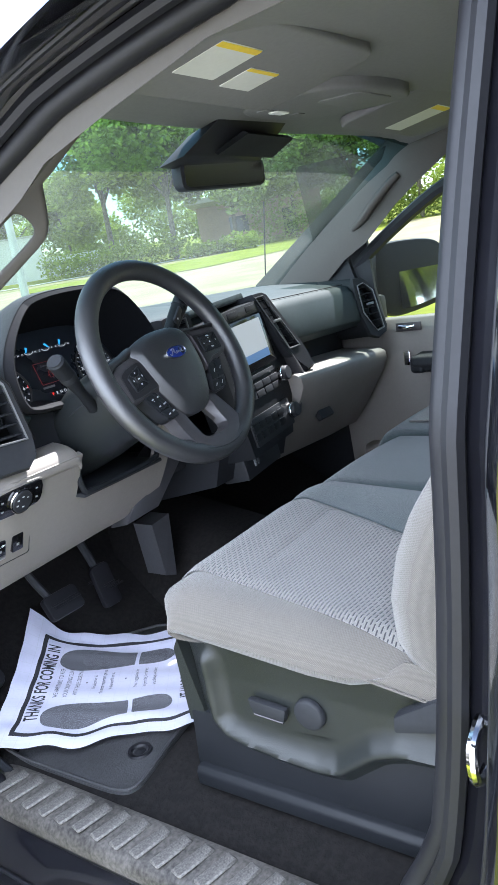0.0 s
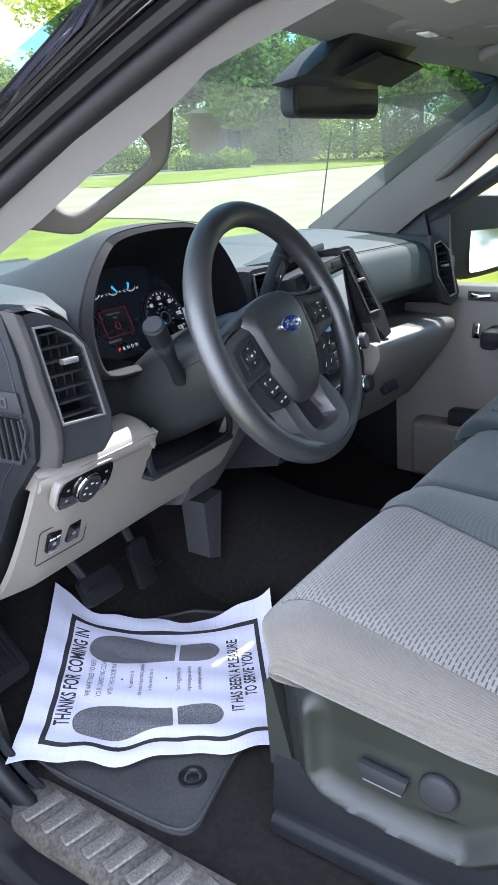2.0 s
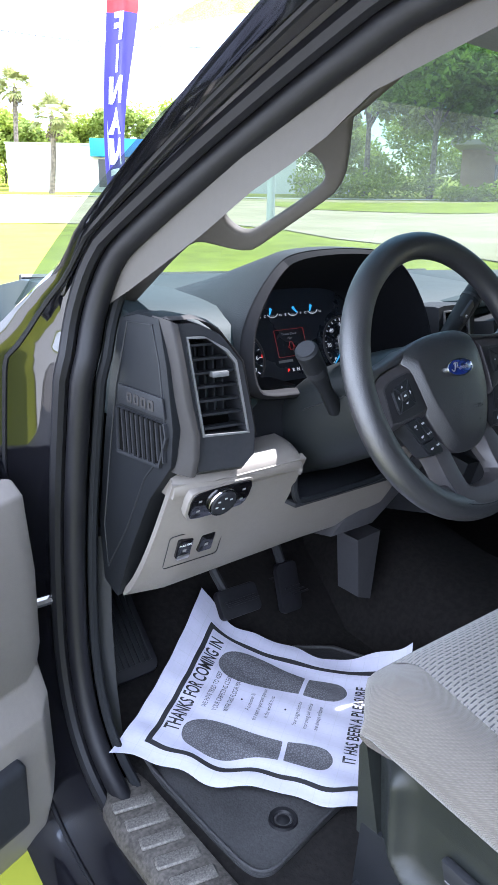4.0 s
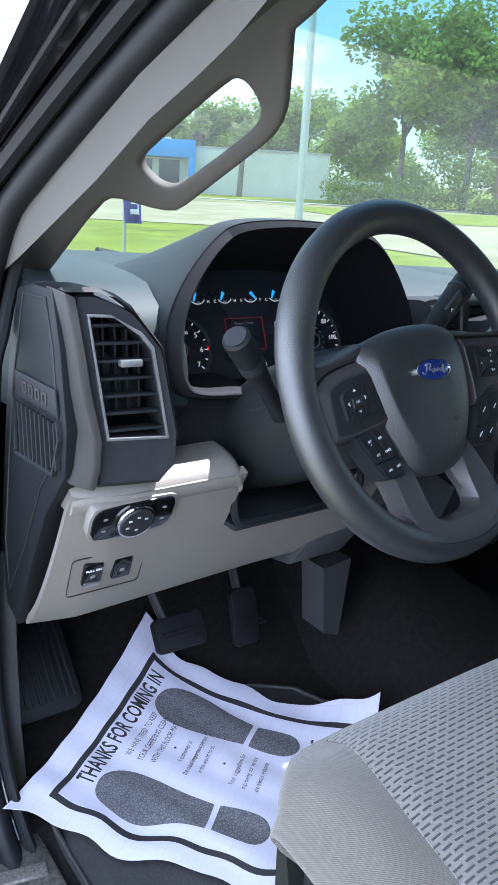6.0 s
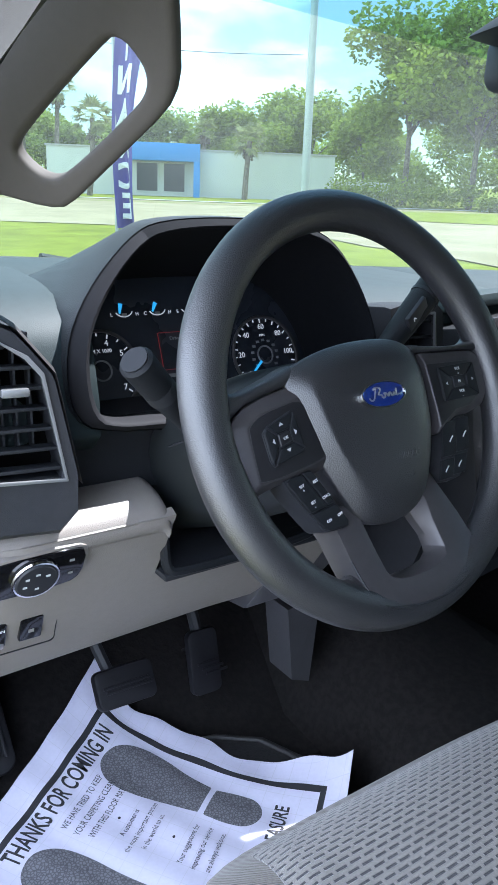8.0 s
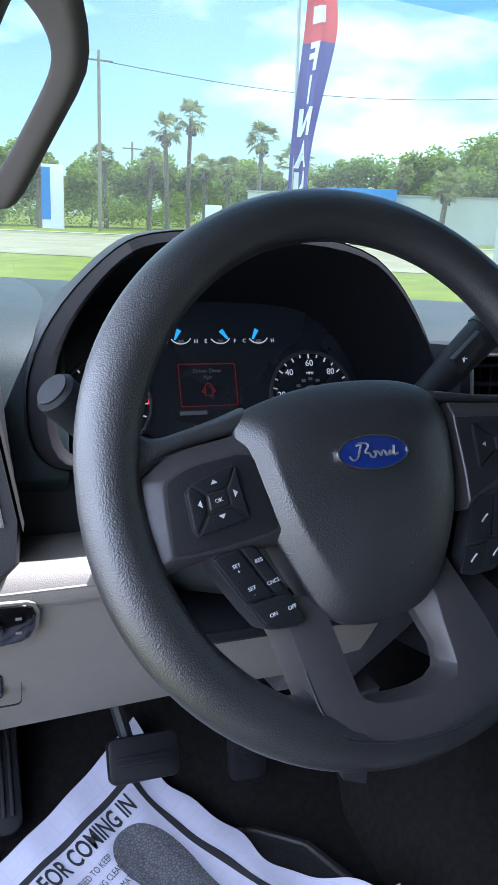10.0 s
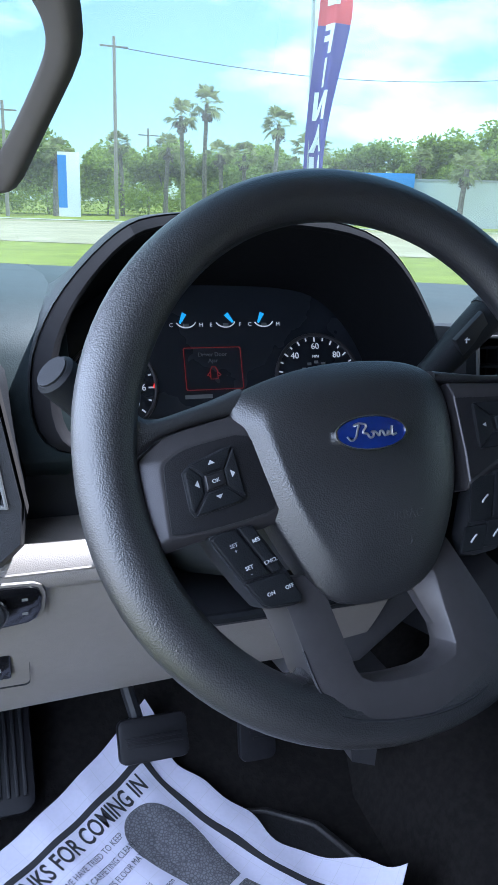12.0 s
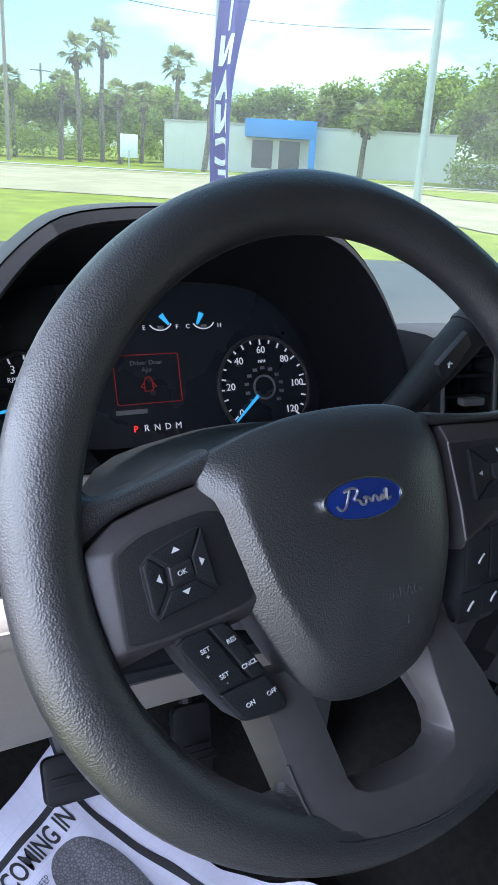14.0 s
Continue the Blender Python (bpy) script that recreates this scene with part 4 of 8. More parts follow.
    part("odometer", box((0, 0, 0), (0.030, 0.0042, 0.0006), 0, at(-0.497, 1.3245)), M_GREYTXT, disp, smooth=0)
    for i, c in enumerate("PRNDM"):
        part("gear_letter", lettering(c, 0.0085, at(-0.495 + 0.0105 * i, 1.3095)), M_RED if i == 0 else M_LCD, disp, smooth=0)
    return h


instrument_hood()


# ---- steering wheel ----
WHEEL = axes((-0.465, 0.012, 1.357), (0.9988, 0.0489, 0), (-0.0196, 0.4014, 0.9157))


def steering_wheel():
    w = thing("steering_wheel", label="black grained steering wheel with satin grey spokes", category="steering wheel", m=WHEEL)
    mk = lambda name, bm, m, p=w, label="", smooth=40: part(name, bm, m, p, label, True, smooth)
    T = Matrix.Translation
    # rim: thicker where the hands would rest
    loops = []
    for i in range(96):
        a = 2 * math.pi * i / 96
        c, s = math.cos(a), math.sin(a)
        swell = math.exp(-((abs(math.degrees(math.atan2(s, abs(c)))) - 22) / 26) ** 2) * 0.0022
        ro, ri = 0.0195 + swell, 0.0165 + swell * 0.6
        lp = []
        for k in range(16):
            t = 2 * math.pi * k / 16
            rad = 0.1805 + (ro if math.cos(t) > 0 else ri + 0.0015) * math.cos(t)
            zz = (0.0165 + swell * 0.5) * math.sin(t)
            lp.append((rad * c, rad * s, zz))
        loops.append(lp)
    mk("rim", loft(loops, ring=True), M_RIM, w, "black grained rim")
    # airbag cover
    cov = [(-0.100, 0.037), (-0.070, 0.049), (-0.034, 0.057), (0.004, 0.059), (0.038, 0.057), (0.060, 0.048), (0.069, 0.030), (0.070, 0.0), (0.066, -0.034), (0.051, -0.070), (0.034, -0.093), (0.012, -0.103), (-0.020, -0.106), (-0.046, -0.099), (-0.064, -0.070), (-0.081, -0.034), (-0.092, 0.004)]
    cov = rounded(cov, 2)
    cx = sum(p[0] for p in cov) / len(cov)
    cy = sum(p[1] for p in cov) / len(cov)
    def lift(x, y, f):
        """Height of the cover's face: a soft dome, with a flat flank on one side."""
        d = Vector((x - cx, y - cy)).normalized()
        w = min(1.0, max(0.0, (-d.x - 0.40) / 0.35)) * min(1.0, max(0.0, (0.62 - d.y) / 0.25))
        dome = 0.0178 * (1 - f ** 4.2)
        flank = 0.0132 * min(1.0, (1 - f) / 0.19) + (0.0046 * (1 - (f / 0.81) ** 2) if f < 0.81 else 0.0)
        return 0.003 + dome * (1 - w) + flank * w
    face = lambda f: [(cx + (x - cx) * f, cy + (y - cy) * f, lift(x, y, f)) for x, y in cov]
    wall = lambda f, z: [(cx + (x - cx) * f, cy + (y - cy) * f, z) for x, y in cov]
    mk("airbag_cover", loft([wall(0.97, -0.03), wall(1.0, -0.012), wall(1.012, -0.003), wall(1.010, 0.0015)] + [face(f) for f in (0.998, 0.985, 0.96, 0.92, 0.87, 0.825, 0.80, 0.77, 0.70, 0.60, 0.48, 0.35, 0.20, 0.05)]), M_RIM, w, "grained black airbag cover", 70)
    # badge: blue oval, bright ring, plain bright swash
    bx, by = -0.009, 0.006
    tilt = Matrix.Rotation(radians(-2), 4, "X")
    badge = mk("badge", prism(oval(0.0262, 0.0108, 40), 0.0, 0.0035, 0.001, T((bx, by, 0.0200)) @ tilt), M_BLUE, w, "blue oval badge with a bright rim")
    mk("badge_ring", hollow(oval(0.0275, 0.0120, 40), oval(0.0260, 0.0106, 40), 0.0, 0.0045, 0.0008, T((bx, by, 0.0200)) @ tilt), M_CHROME, badge)
    sw = [(-0.024, -0.002), (-0.021, -0.006), (-0.016, -0.004), (-0.013, 0.004), (-0.011, 0.008), (-0.018, 0.006), (-0.012, 0.009), (-0.003, 0.007), (-0.010, 0.000), (-0.004, 0.000), (-0.003, -0.004), (0.001, -0.004), (0.002, 0.000), (-0.001, 0.001), (0.004, 0.001), (0.007, -0.004), (0.008, 0.001), (0.011, 0.001), (0.012, -0.004), (0.017, -0.001), (0.016, 0.001), (0.014, -0.003), (0.019, -0.002), (0.021, 0.007), (0.019, -0.004), (0.024, -0.002)]
    mk("badge_swash", tube(smoothed([(bx + x * 0.78, by + y * 0.80, 0.0240) for x, y in sw], 2), 0.00075, 6), M_SILVER, badge)
    mk("airbag_word", lettering("AIRBAG", 0.0085, T((0.010, -0.050, 0.0203)) @ Matrix.Rotation(radians(5), 4, "X")), M_EMBOSS, w, "embossed word", 0)
    mk("airbag_symbol", hollow(rrect(0.012, 0.008, 0.002, cx=0.008, cy=-0.066), rrect(0.0105, 0.0065, 0.002, cx=0.008, cy=-0.066), 0.0165, 0.0188), M_EMBOSS)
    # upper arms, left and right: grained horn along the top, dark bed below it
    def horn(edge, groove):
        rows = []
        for a, b in zip(smoothed([(x, y, 0) for x, y in edge], 2), smoothed([(x, y, 0) for x, y in groove], 2)):
            rows.append([(a[0] + (b[0] - a[0]) * k, a[1] + (b[1] - a[1]) * k, z) for k, z in ((0, -0.018), (0, -0.0080), (0.04, -0.0030), (0.14, 0.0008), (0.30, 0.0034), (0.52, 0.0042), (0.76, 0.0036), (0.93, 0.0018), (1, -0.0012), (1, -0.018))])
        mk("horn", loft(rows), M_RIM, smooth=70)
    horn([(-0.178, 0.078), (-0.167, 0.059), (-0.1605, 0.0464), (-0.1600, 0.0375), (-0.1552, 0.0302), (-0.146, 0.0290), (-0.135, 0.0315), (-0.1115, 0.0380), (-0.088, 0.0460)],
         [(-0.186, 0.020), (-0.176, 0.012), (-0.1680, 0.0035), (-0.1640, 0.0035), (-0.1555, 0.0098), (-0.1455, 0.0168), (-0.1275, 0.0222), (-0.110, 0.0255), (-0.086, 0.0300)])
    horn([(0.180, 0.085), (0.171, 0.062), (0.163, 0.050), (0.150, 0.0455), (0.120, 0.0445), (0.090, 0.047), (0.062, 0.0510)],
         [(0.188, 0.020), (0.176, 0.028), (0.167, 0.0310), (0.152, 0.0385), (0.120, 0.0390), (0.095, 0.0400), (0.062, 0.0420)])
    # arm beds: a flat dark face with sloped satin shoulders
    def bed(low, face, z0, z1):
        return bevelled(loft([[(x, y, -0.024) for x, y in low], [(x, y, z0) for x, y in low], [(x, y, z1) for x, y in face]]), 0.0028, 3, 12)
    mk("control_bed", bed([(-0.1660, -0.0025), (-0.1640, 0.0015), (-0.1545, 0.0085), (-0.1447, 0.0156), (-0.1273, 0.0208), (-0.0905, 0.0285), (-0.0830, 0.010), (-0.0795, -0.006), (-0.0775, -0.025), (-0.0730, -0.044), (-0.086, -0.048), (-0.1255, -0.0500), (-0.1383, -0.0525), (-0.1562, -0.0565), (-0.1605, -0.0535)],
                          [(-0.1502, -0.004), (-0.1482, 0.0008), (-0.1400, 0.0060), (-0.1311, 0.0096), (-0.1195, 0.0121), (-0.0915, 0.0165), (-0.0835, 0.006), (-0.0800, -0.006), (-0.0780, -0.025), (-0.0745, -0.036), (-0.087, -0.0400), (-0.124, -0.0458), (-0.1383, -0.0468), (-0.1475, -0.0468), (-0.1490, -0.0450)], 0.0015, 0.0072), M_SPOKE, w, "satin arm with sloped shoulders", 14)
    mk("control_bed", bed([(0.0735, 0.041), (0.110, 0.039), (0.152, 0.038), (0.166, 0.028), (0.165, -0.006), (0.154, -0.019), (0.130, -0.025), (0.104, -0.027), (0.0765, -0.040), (0.0765, -0.012)],
                          [(0.0740, 0.030), (0.110, 0.029), (0.137, 0.0285), (0.1450, 0.020), (0.1465, -0.004), (0.139, -0.0125), (0.126, -0.0190), (0.104, -0.021), (0.0770, -0.034), (0.0770, -0.012)], 0.0005, 0.0060), M_SPOKE, w, "satin arm with sloped shoulders", 14)
    # arm faces overlaid darker: same plastic as the shoulders, shade put into colour
    mk("arm_face_shade", prism(rounded([(-0.1482, -0.004), (-0.1462, -0.0002), (-0.1390, 0.0045), (-0.1305, 0.0080), (-0.1190, 0.0104), (-0.0925, 0.0148), (-0.0845, 0.006), (-0.0808, -0.006), (-0.0788, -0.025), (-0.0755, -0.035), (-0.087, -0.0388), (-0.124, -0.0443), (-0.1383, -0.0452), (-0.1466, -0.0448), (-0.1474, -0.0430)], 1), 0.004, 0.0076, 0.0005), M_KEYBED, w, "dark grained overlay that puts shade on the arm's face", 25)
    mk("arm_face_shade", prism([(0.0750, 0.0285), (0.110, 0.0275), (0.1355, 0.0270), (0.1430, 0.0190), (0.1445, -0.0035), (0.1375, -0.0110), (0.1255, -0.0175), (0.103, -0.0195), (0.0780, -0.032), (0.0780, -0.012)], 0.003, 0.0066, 0.0006), M_KEYBED, w, "dark grained overlay that puts shade on the arm's face", 25)
    # lower spokes: one satin piece in the shape of a U: inner edge, fold line, outer seam
    stations = [((-0.0490, -0.082, -0.014), (-0.0500, -0.082, -0.004), (-0.0800, -0.080, -0.006)), ((-0.0469, -0.0908, -0.014), (-0.0476, -0.0908, 0.000), (-0.0770, -0.0915, -0.002)),
                ((-0.0442, -0.1006, -0.014), (-0.0450, -0.1006, 0.001), (-0.0744, -0.1011, 0.000)), ((-0.0376, -0.1262, -0.012), (-0.0386, -0.1262, 0.003), (-0.0685, -0.1280, 0.002)),
                ((-0.0338, -0.1440, -0.006), (-0.0352, -0.1445, 0.007), (-0.0652, -0.1480, 0.007)), ((-0.0310, -0.1485, -0.002), (-0.0330, -0.1500, 0.010), (-0.0610, -0.1622, 0.0125)),
                ((-0.0257, -0.1512, -0.001), (-0.0262, -0.1535, 0.0125), (-0.0545, -0.1695, 0.0150)), ((-0.0160, -0.1522, -0.001), (-0.0160, -0.1550, 0.0130), (-0.0400, -0.1750, 0.0160)),
                ((-0.0040, -0.1526, -0.001), (-0.0040, -0.1556, 0.0130), (-0.0120, -0.1800, 0.0165)), ((0.0130, -0.1520, -0.001), (0.0130, -0.1550, 0.0130), (0.0180, -0.1812, 0.0165)),
                ((0.0260, -0.1490, -0.001), (0.0272, -0.1525, 0.0130), (0.0450, -0.1770, 0.0160)), ((0.0345, -0.1440, -0.003), (0.0390, -0.1480, 0.0115), (0.0650, -0.1680, 0.0150)),
                ((0.0380, -0.1385, -0.006), (0.0432, -0.1415, 0.0080), (0.0790, -0.1560, 0.0120)), ((0.0385, -0.1280, -0.009), (0.0436, -0.1310, 0.0045), (0.0860, -0.1400, 0.0060)),
                ((0.0318, -0.1119, -0.012), (0.0426, -0.1150, 0.0010), (0.0790, -0.1160, 0.0010)), ((0.0245, -0.0960, -0.012), (0.0412, -0.0960, -0.001), (0.0680, -0.0930, -0.002)), ((0.0150, -0.0780, -0.014), (0.0380, -0.0780, -0.005), (0.0580, -0.0700, -0.006))]
    loops = []
    for p, q, o in stations:
        p, q, o = Vector(p), Vector(q), Vector(o)
        back = 0.020 if o.z < 0.004 else 0.014
        loops.append([(p.x, p.y, p.z - 0.010), tuple(p), tuple(q), tuple(q * 0.5 + o * 0.5 + Vector((0, 0, 0.0006))), tuple(o), (o.x, o.y, o.z - back)])
    u = loft(loops)
    bevelled(u, 0.0009, 2, 24)
    mk("lower_spoke", u, M_SPOKE, w, "satin grey lower spokes in one U-shaped piece", 40)
    mk("spoke_seam", tube(smoothed([(o[0], o[1], o[2] + 0.0002) for p, q, o in stations[3:14]], 2), 0.0011, 6), M_BLACK)
    # side of the lower spoke turned away from its fold, running down to the rim's foot
    fl = [((-0.0800, -0.084, -0.007), (-0.0880, -0.088, -0.024)), ((-0.0744, -0.1011, -0.0006), (-0.0825, -0.1035, -0.020)), ((-0.0685, -0.1280, 0.0014), (-0.0750, -0.1310, -0.018)), ((-0.0660, -0.1460, 0.004), (-0.0712, -0.1490, -0.014)), ((-0.0640, -0.1560, 0.006), (-0.0690, -0.1600, -0.010))]
    mk("spoke_flank", loft([[p, q, (q[0] + 0.012, q[1], q[2] - 0.002), (p[0] + 0.012, p[1], p[2] - 0.012)] for p, q in fl]), M_SPOKE)
    fr = [((0.0600, -0.074, -0.008), (0.070, -0.074, -0.026)), ((0.0680, -0.0930, -0.003), (0.077, -0.094, -0.022)), ((0.0790, -0.1160, 0.0002), (0.087, -0.118, -0.018)), ((0.0860, -0.1400, 0.005), (0.092, -0.142, -0.012))]
    mk("spoke_flank", loft([[p, q, (q[0] - 0.012, q[1], q[2] - 0.002), (p[0] - 0.012, p[1], p[2] - 0.012)] for p, q in fr]), M_SPOKE)
    # grained feet that carry the lower spokes into the rim
    def foot(path, radii):
        mk("rim_foot", tube(smoothed(path, 2), radii, 12), M_RIM, smooth=70)
    foot([(-0.098, -0.150, -0.002), (-0.080, -0.154, -0.002), (-0.068, -0.152, -0.004), (-0.0560, -0.140, -0.014)], [0.012, 0.013, 0.011, 0.006])
    foot([(0.112, -0.140, -0.002), (0.098, -0.146, -0.002), (0.086, -0.146, -0.003), (0.0740, -0.134, -0.014)], [0.012, 0.013, 0.011, 0.006])
    # control pads: five keys each, round a centre key
    def pad(cx, cy, wd, ht, rot, centre, marks):
        m = T((cx, cy, 0.0045)) @ Matrix.Rotation(radians(rot), 4, "Z")
        a, b = wd / 2, ht / 2
        p = mk("control_pad", prism(rrect(wd, ht, 0.004), -0.004, 0.0030, 0.0012, m), M_BLACK, w, "four-way key pad with white signs")
        q, g = 0.30, 0.0007
        for name, o in (("key_up", [(-a + g, b), (a - g, b), (a * q + 0.003, b * q + g), (-a * q - 0.003, b * q + g)]), ("key_down", [(-a * q - 0.003, -b * q - g), (a * q + 0.003, -b * q - g), (a - g, -b), (-a + g, -b)]),
                        ("key_side", [(-a, b - g), (-a * q - 0.004, b * q), (-a * q - 0.004, -b * q), (-a, -b + g)]), ("key_side", [(a, -b + g), (a * q + 0.004, -b * q), (a * q + 0.004, b * q), (a, b - g)])):
            mk(name, prism(o, 0.0015, 0.0052, 0.0012, m), M_DASH, p)
        mk("key_centre", prism(rrect(wd * q, ht * q, 0.001), 0.0015, 0.0045, 0.0008, m), M_BLACK, p)
        mk("sign", lettering(centre, 0.0042, m @ T((0, 0, 0.0049))), M_GREYSIGN, p, smooth=0)
        for (x, y), tri in marks:
            if isinstance(tri, str):
                mk("sign", lettering(tri, 0.0042, m @ T((x * a, y * b, 0.0056))), M_GREYSIGN, p, smooth=0)
            else:
                o = [(0.0020 * math.cos(radians(tri + k)), 0.0018 * math.sin(radians(tri + k))) for k in (0, 120, 240)]
                mk("sign", prism(o, 0.0053, 0.0056, 0, m @ T((x * a, y * b, 0))), M_GREYSIGN, p, smooth=0)
    okp = mk("control_pad", prism([(-0.1372, -0.0077), (-0.1318, -0.0024), (-0.1028, 0.0076), (-0.0962, -0.0258), (-0.1012, -0.0292), (-0.1316, -0.0358), (-0.1347, -0.0312)], 0.002, 0.0086, 0.0008), M_BLACK, w, "four-way key pad with white signs")
    for name, o, edge in (("key_up", [(-0.1314, -0.0031), (-0.1033, 0.0066), (-0.1096, -0.0066), (-0.1228, -0.0094)], 0.0010), ("key_side", [(-0.1022, 0.0062), (-0.0971, -0.0252), (-0.1083, -0.0180), (-0.1098, -0.0080)], 0.0010),
                          ("key_down", [(-0.0980, -0.0272), (-0.1015, -0.0285), (-0.1308, -0.0349), (-0.1228, -0.0222), (-0.1090, -0.0190)], 0.0010), ("key_side", [(-0.1365, -0.0077), (-0.1325, -0.0040), (-0.1245, -0.0105), (-0.1240, -0.0212), (-0.1315, -0.0337), (-0.1341, -0.0308)], 0.0019)):
        mk(name, prism(o, 0.006, 0.0102, edge, None, 3), M_DASH, okp)
    mk("key_centre", prism([(-0.1233, -0.0105), (-0.1107, -0.0079), (-0.1093, -0.0171), (-0.1225, -0.0207)], 0.006, 0.0110, 0.0013, None, 3), M_KEYBED, okp)
    mk("sign", lettering("OK", 0.0036, T((-0.1163, -0.0142, 0.0113)) @ Matrix.Rotation(radians(13), 4, "Z")), M_GREYSIGN, okp, smooth=0)
    for x, y, turn in ((-0.1181, -0.0027, 90), (-0.1046, -0.0105, 0), (-0.1148, -0.0239, 270), (-0.1284, -0.0156, 180)):
        o = [(0.0017, 0.0), (-0.0009, 0.0024), (-0.0009, -0.0024)]
        mk("sign", prism(o, 0.0102, 0.0105, 0, T((x, y, 0)) @ Matrix.Rotation(radians(turn + 13), 4, "Z")), M_GREYSIGN, okp, smooth=0)
    pad(0.114, 0.007, 0.053, 0.034, 1, "M", [((0, 0.74), "VOL"), ((0, -0.58), "VOL"), ((-0.74, 0), 180), ((0.74, 0), 0), ((0, 0.45), "+"), ((0, -0.86), "-")])
    # cruise keys and telephone keys on slanted stalks
    cr = mk("cruise_keys", prism(rounded([(-0.126, -0.0500), (-0.1195, -0.0458), (-0.0972, -0.0428), (-0.0918, -0.0452), (-0.0642, -0.0923), (-0.0668, -0.0983), (-0.0888, -0.0982), (-0.0953, -0.0956)], 1), -0.018, 0.0055, 0.0025), M_BLACK, w, "slanted cruise control keys with white signs")
    for o in ([(-0.1235, -0.0502), (-0.1185, -0.0472), (-0.1062, -0.0456), (-0.0862, -0.0764), (-0.1052, -0.0786)], [(-0.1050, -0.0452), (-0.0972, -0.0442), (-0.0935, -0.0462), (-0.0770, -0.0744), (-0.0850, -0.0757)], [(-0.1045, -0.0799), (-0.0765, -0.0760), (-0.0662, -0.0925), (-0.0682, -0.0966), (-0.0888, -0.0964), (-0.0938, -0.0944)]):
        mk("key", prism(o, 0.003, 0.0083, 0.0015, None, 3), M_DASH, cr)
    for txt, x, y in (("SET", -0.1090, -0.0556), ("+", -0.1079, -0.0592), ("RES", -0.0938, -0.0538), ("SET", -0.1005, -0.0704), ("-", -0.0994, -0.0742), ("CNCL", -0.0856, -0.0680), ("ON", -0.0881, -0.0883), ("OFF", -0.0750, -0.0855)):
        mk("sign", lettering(txt, 0.0035, T((x, y, 0.0086)) @ Matrix.Rotation(radians(14), 4, "Z")), M_GREYSIGN, cr, smooth=0)
    ph = mk("telephone_keys", prism(rounded([(0.086, -0.026), (0.130, -0.024), (0.104, -0.083), (0.062, -0.087)], 1), -0.016, 0.002, 0.003), M_BLACK, w, "slanted telephone and voice keys")
    for (x, y), o in (((0.088, -0.046), 0), ((0.109, -0.044), 0), ((0.073, -0.073), 1), ((0.093, -0.071), 1)):
        k = [(-0.012 - 0.004 + 0.008, 0.016), (0.012 - 0.004 + 0.004, 0.016), (0.0025, -0.016), (-0.017 + 0.001, -0.016)] if not o else [(-0.005, 0.0085), (0.014, 0.0085), (0.0065, -0.0095), (-0.0125, -0.0095)]
        mk("key", prism(k, 0.002, 0.005, 0.001, T((x, y, 0))), M_DASH, ph)
        mk("sign", tube(smoothed([(x - 0.003, y - 0.003, 0.0053), (x, y, 0.0053), (x + 0.003, y + 0.002, 0.0053)], 2), 0.0007, 5), M_GREYSIGN, ph, smooth=0)
    # hub behind
    mk("hub", lathe([(0.035, -0.09), (0.055, -0.05), (0.06, -0.02), (0.03, -0.015)], 24, T((-0.01, -0.02, 0))), M_BLACK)
    return w


steering_wheel()


